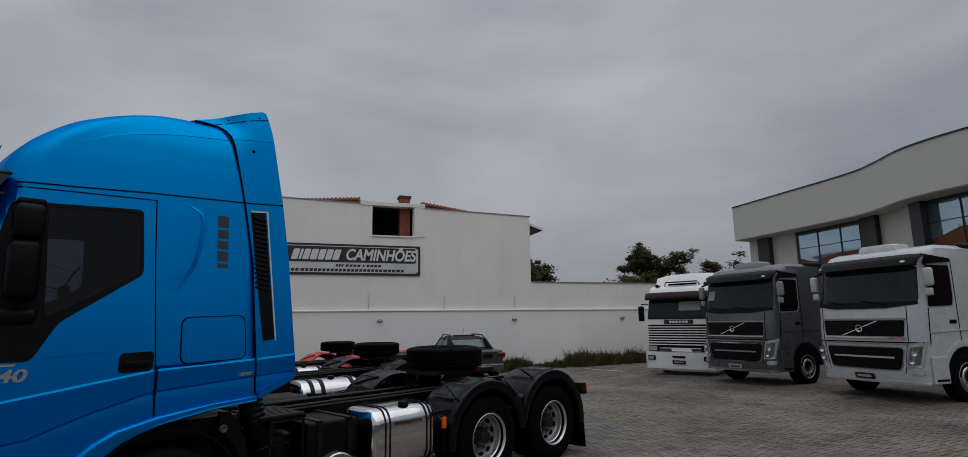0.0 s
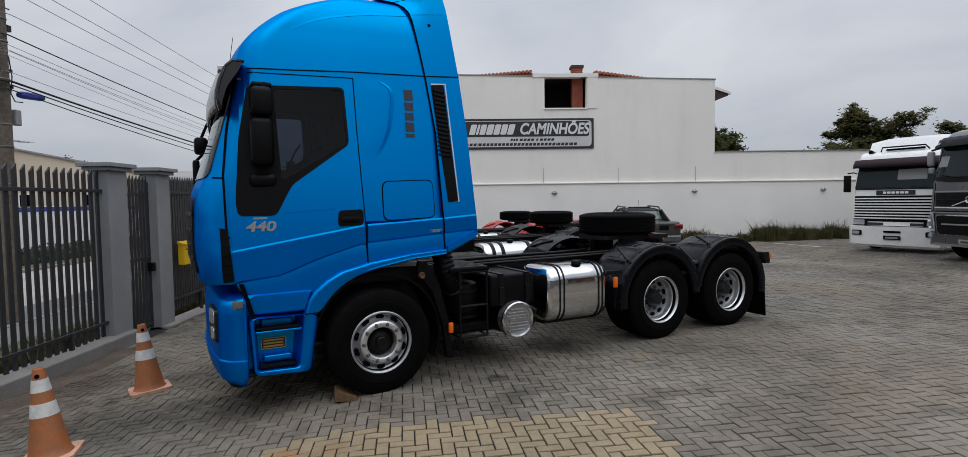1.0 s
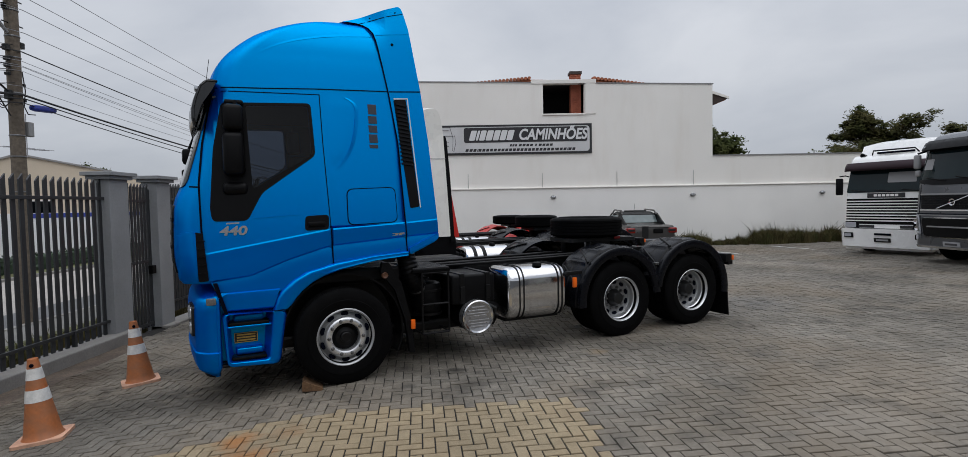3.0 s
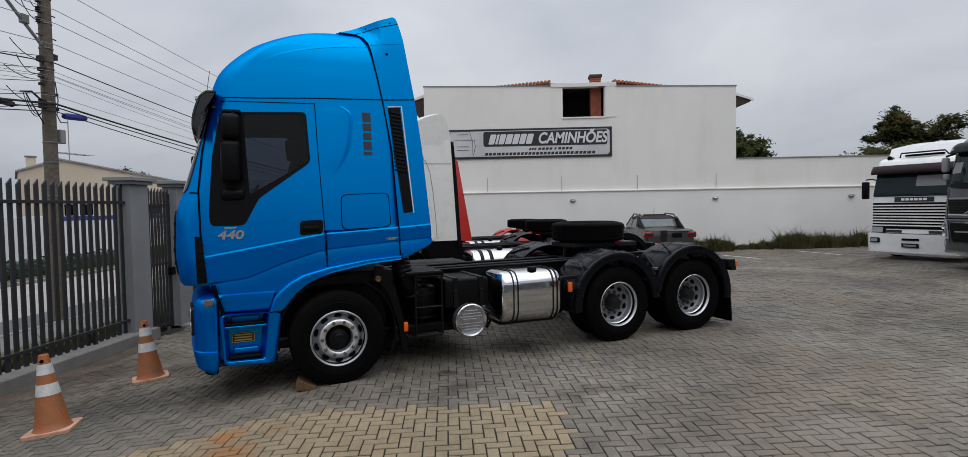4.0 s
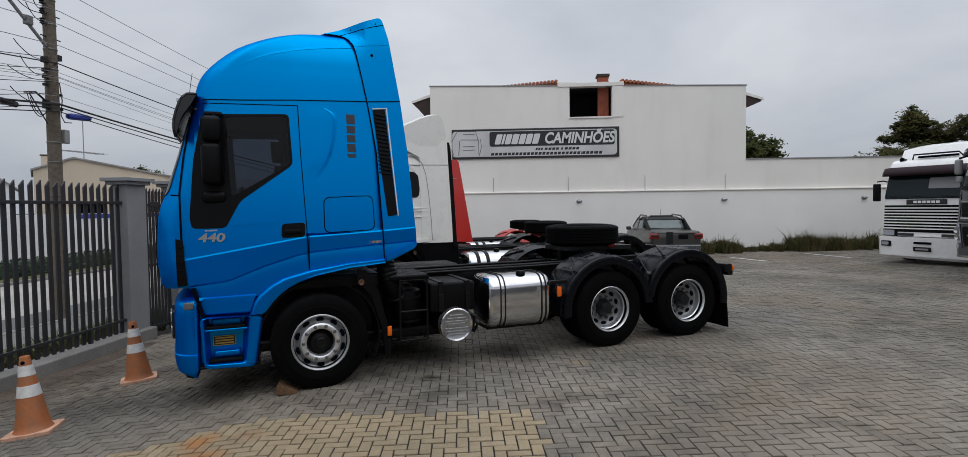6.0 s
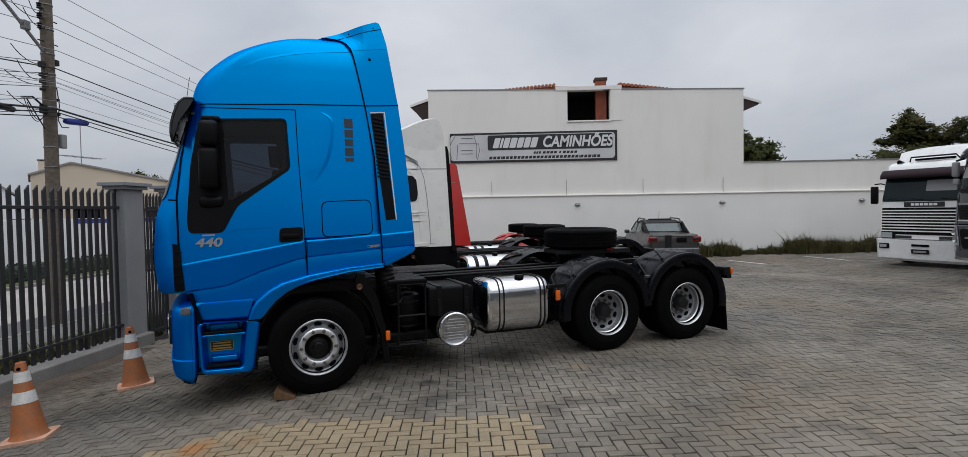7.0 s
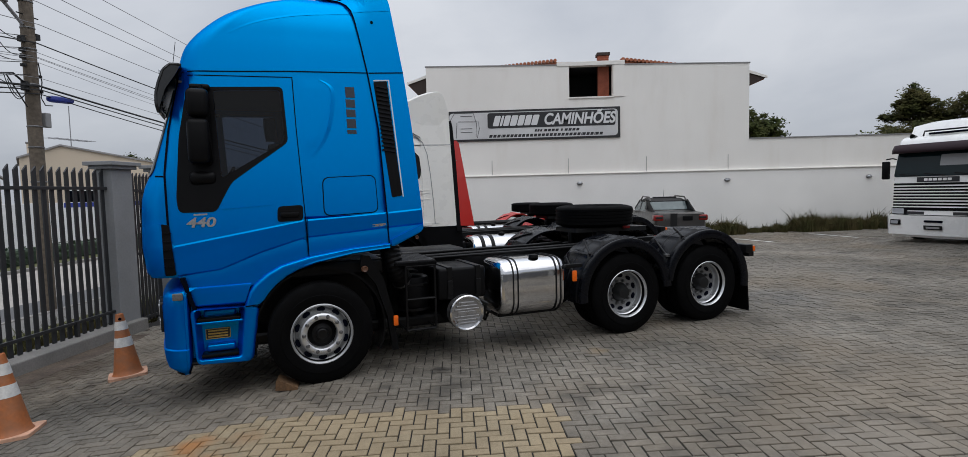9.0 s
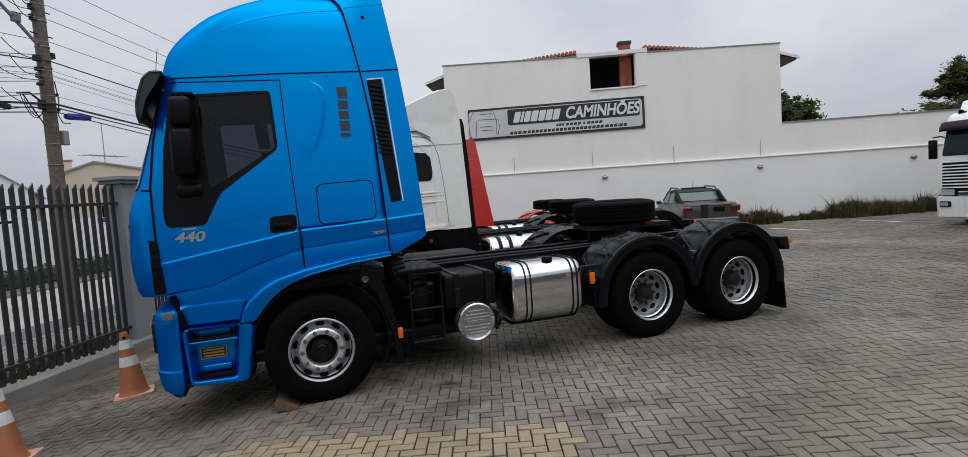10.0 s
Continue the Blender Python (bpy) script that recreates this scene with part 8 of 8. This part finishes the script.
def paver_material(name, base, tint, island, vary):
    m = bpy.data.materials.new(name)
    m.use_nodes = True
    n, l = m.node_tree.nodes, m.node_tree.links
    b = n["Principled BSDF"]
    geo, info, co = n.new("ShaderNodeNewGeometry"), n.new("ShaderNodeObjectInfo"), n.new("ShaderNodeNewGeometry")
    rnd = geo.outputs["Random Per Island"] if island else info.outputs["Random"]
    ramp = n.new("ShaderNodeValToRGB")
    e = ramp.color_ramp.elements
    e[0].color, e[1].color = (*[c * (1 - vary) for c in base], 1), (*[c * (1 + vary) for c in base], 1)
    mid = ramp.color_ramp.elements.new(.5)
    mid.color = (*base, 1)
    l.new(rnd, ramp.inputs["Fac"])

    def tex(scale, detail, rough=.5):
        t = n.new("ShaderNodeTexNoise")
        t.inputs["Scale"].default_value, t.inputs["Detail"].default_value, t.inputs["Roughness"].default_value = scale, detail, rough
        l.new(co.outputs["Position"], t.inputs["Vector"])
        return t.outputs["Fac"]

    def rng(fac, lo, hi, a, c):
        r = n.new("ShaderNodeMapRange")
        r.inputs[1].default_value, r.inputs[2].default_value, r.inputs[3].default_value, r.inputs[4].default_value = lo, hi, a, c
        l.new(fac, r.inputs[0])
        return r.outputs[0]

    def scale(col, fac):
        v = n.new("ShaderNodeVectorMath")
        v.operation = 'SCALE'
        l.new(col, v.inputs[0])
        l.new(fac, v.inputs["Scale"])
        return v.outputs[0]
    col = scale(ramp.outputs["Color"], rng(tex(.55, 5, .6), .36, .66, .56, 1.24))
    col = scale(col, rng(tex(210, 3, .7), .3, .7, .66, 1.34))
    col = scale(col, rng(tex(42, 4, .6), .32, .7, .84, 1.16))
    col = scale(col, rng(tex(5.5, 5, .65), .34, .66, .86, 1.12))
    mx = n.new("ShaderNodeMix")
    mx.data_type = 'RGBA'
    # brown dust over wide patches, then dark damp dirt in smaller ones
    dust = n.new("ShaderNodeMix")
    dust.data_type = 'RGBA'
    l.new(rng(tex(.3, 4, .6), .46, .62, 0.0, .5), dust.inputs[0])
    l.new(col, dust.inputs[6])
    dust.inputs[7].default_value = (*[c * k for c, k in zip(base, (1.02, .9, .76))], 1)
    l.new(rng(tex(1.1, 6, .62), .51, .68, 0.0, .78), mx.inputs[0])
    l.new(dust.outputs[2], mx.inputs[6])
    mx.inputs[7].default_value = (*tint, 1)
    out = mx.outputs[2]
    # shaped stains: rust by the gate side of the bay, oil drips under the tank; wide dark ones paint the shade under
    # the trucks
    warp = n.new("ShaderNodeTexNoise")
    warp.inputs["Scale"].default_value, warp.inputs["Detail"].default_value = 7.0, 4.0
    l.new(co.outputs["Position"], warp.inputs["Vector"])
    for (sx, sy), size, hue, most in STAINS_AND_SHADE:
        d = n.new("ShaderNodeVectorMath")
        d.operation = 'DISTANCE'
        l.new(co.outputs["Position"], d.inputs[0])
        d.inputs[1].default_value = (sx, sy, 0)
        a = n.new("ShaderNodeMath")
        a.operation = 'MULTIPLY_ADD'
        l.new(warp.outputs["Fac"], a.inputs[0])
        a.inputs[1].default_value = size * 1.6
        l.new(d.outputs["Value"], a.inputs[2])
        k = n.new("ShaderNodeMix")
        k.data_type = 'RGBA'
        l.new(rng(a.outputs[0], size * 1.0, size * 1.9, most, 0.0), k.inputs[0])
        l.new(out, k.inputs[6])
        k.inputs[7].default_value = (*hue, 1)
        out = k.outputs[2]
    l.new(out, b.inputs["Base Color"])
    l.new(rng(tex(.8, 4), .35, .7, .62, .9), b.inputs["Roughness"])
    b.inputs["Specular IOR Level"].default_value = .25
    bp = n.new("ShaderNodeBump")
    bp.inputs["Strength"].default_value, bp.inputs["Distance"].default_value = .6, .004
    l.new(tex(220, 4), bp.inputs["Height"])
    l.new(bp.outputs["Normal"], b.inputs["Normal"])
    return m


GREY_P, GREY_T = (.200, .180, .150), (.053, .048, .041)
YEL_P, YEL_T = (.30, .248, .166), (.21, .16, .1)
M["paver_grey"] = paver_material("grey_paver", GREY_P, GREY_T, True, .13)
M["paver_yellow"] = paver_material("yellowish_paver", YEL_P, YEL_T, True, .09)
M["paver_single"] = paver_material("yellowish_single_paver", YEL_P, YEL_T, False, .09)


def is_yellow(x, y):
    edge = -.70 + .075 * (x - 2.2) if x > -.2 else -.86 + .55 * (x + .2)
    return -2.6 < x < 2.28 - .1 * (y + .6) and -3.4 < y < edge


def paver_shape(cx, cy, lx, ly, rnd, fine):
    """Corners of one paver in yard axes: half lengths lx, ly along the turned axes."""
    dz, tx, ty = rnd.uniform(-.003, .003), rnd.uniform(-.014, .014), rnd.uniform(-.014, .014)
    cx, cy, turn = cx + rnd.uniform(-.0015, .0015), cy + rnd.uniform(-.0015, .0015), TURN_P + rnd.gauss(0, .008)
    ct, st = math.cos(turn), math.sin(turn)
    out = []
    c = .003
    layers = ((lx, ly, -.05), (lx, ly, -.004), (lx - c, ly - c, 0.0)) if fine else ((lx, ly, -.03), (lx, ly, 0.0))
    for ax, ay, z in layers:
        for sx, sy in ((-1, -1), (1, -1), (1, 1), (-1, 1)):
            u, v = sx * ax, sy * ay
            x, y = cx + u * ct - v * st, cy + u * st + v * ct
            out.append((x, y, ground_z(x, y) + z + dz + tx * u + ty * v))
    return out


F_FINE = [(0, 1, 5, 4), (1, 2, 6, 5), (2, 3, 7, 6), (3, 0, 4, 7), (4, 5, 9, 8), (5, 6, 10, 9), (6, 7, 11, 10), (7, 4, 8, 11), (8, 9, 10, 11)]
F_FAR = [(0, 1, 5, 4), (1, 2, 6, 5), (2, 3, 7, 6), (3, 0, 4, 7), (4, 5, 6, 7)]


def lay_pavers():
    rnd = random.Random(77)
    store = {"paver_grey": ([], []), "paver_yellow": ([], [])}
    near = []
    R = 230
    for s in range(-R // 2, R):
        # rows of the pattern: cells with i + j = 4 s (flat) and 4 s + 2 (upright)
        for i in range(-120, 260):
            for up in (0, 1):
                j = 4 * s + 2 * up - i
                if up:
                    u, v, lx, ly = (i + .5) * A, (j + 1) * A, A / 2, A
                else:
                    u, v, lx, ly = (i + 1) * A, (j + .5) * A, A, A / 2
                x, y = u * CT - v * ST, u * ST + v * CT
                if not (-4.6 < x < 22.5 and -13.0 < y < 18.3):
                    continue
                yellow = is_yellow(x, y)
                d = math.hypot(x - 2.0, y + 5.0)
                if yellow and y > -2.1:
                    near.append((math.hypot(x - 1.2, y + 1.4), x, y, lx, ly))
                    continue
                fine = d < 9
                vs, fs = store["paver_yellow" if yellow else "paver_grey"]
                n = len(vs)
                g = (.0055 if yellow else .004) + rnd.uniform(-.001, .0015)
                vs.extend(paver_shape(x, y, lx - g, ly - g - .004, rnd, fine))
                fs.extend([tuple(n + k for k in f) for f in (F_FINE if fine else F_FAR)])
    near.sort()
    one = {}
    for flat in (True, False):
        lx, ly = ((A if flat else A / 2) - .0055, (A / 2 if flat else A) - .0095)
        me = bpy.data.meshes.new("paver")
        me.from_pydata([(sx * (lx - c), sy * (ly - c), z) for c, z in ((0, -.05), (0, -.004), (.003, 0)) for sx, sy in ((-1, -1), (1, -1), (1, 1), (-1, 1))], [], F_FINE)
        me.materials.append(M["paver_single"])
        one[flat] = me
    for k, (_, x, y, lx, ly) in enumerate(near):
        if k < 300:
            ob = new("paver", one[lx > ly])
            ob.parent = paving
            fall = -math.degrees(math.atan(.088 if x < 0 else .0125))
            ob.matrix_basis = pose(x, y, ground_z(x, y) + rnd.uniform(-.003, .003), rnd.uniform(-.6, .6), fall + rnd.uniform(-.6, .6), 6 + rnd.uniform(-.5, .5))
        else:
            vs, fs = store["paver_yellow"]
            n = len(vs)
            vs.extend(paver_shape(x, y, lx - .0055, ly - .0095, rnd, True))
            fs.extend([tuple(n + q for q in f) for f in F_FINE])
    for name, (vs, fs) in store.items():
        me = bpy.data.meshes.new(name + "s")
        me.from_pydata(vs, [], fs)
        me.materials.append(M[name])
        ob = new(name + "s", me)
        ob.parent = paving
        ob["kind"] = "stuff"
        ob["label"] = "grey herringbone pavers" if "grey" in name else "yellowish herringbone pavers"


lay_pavers()
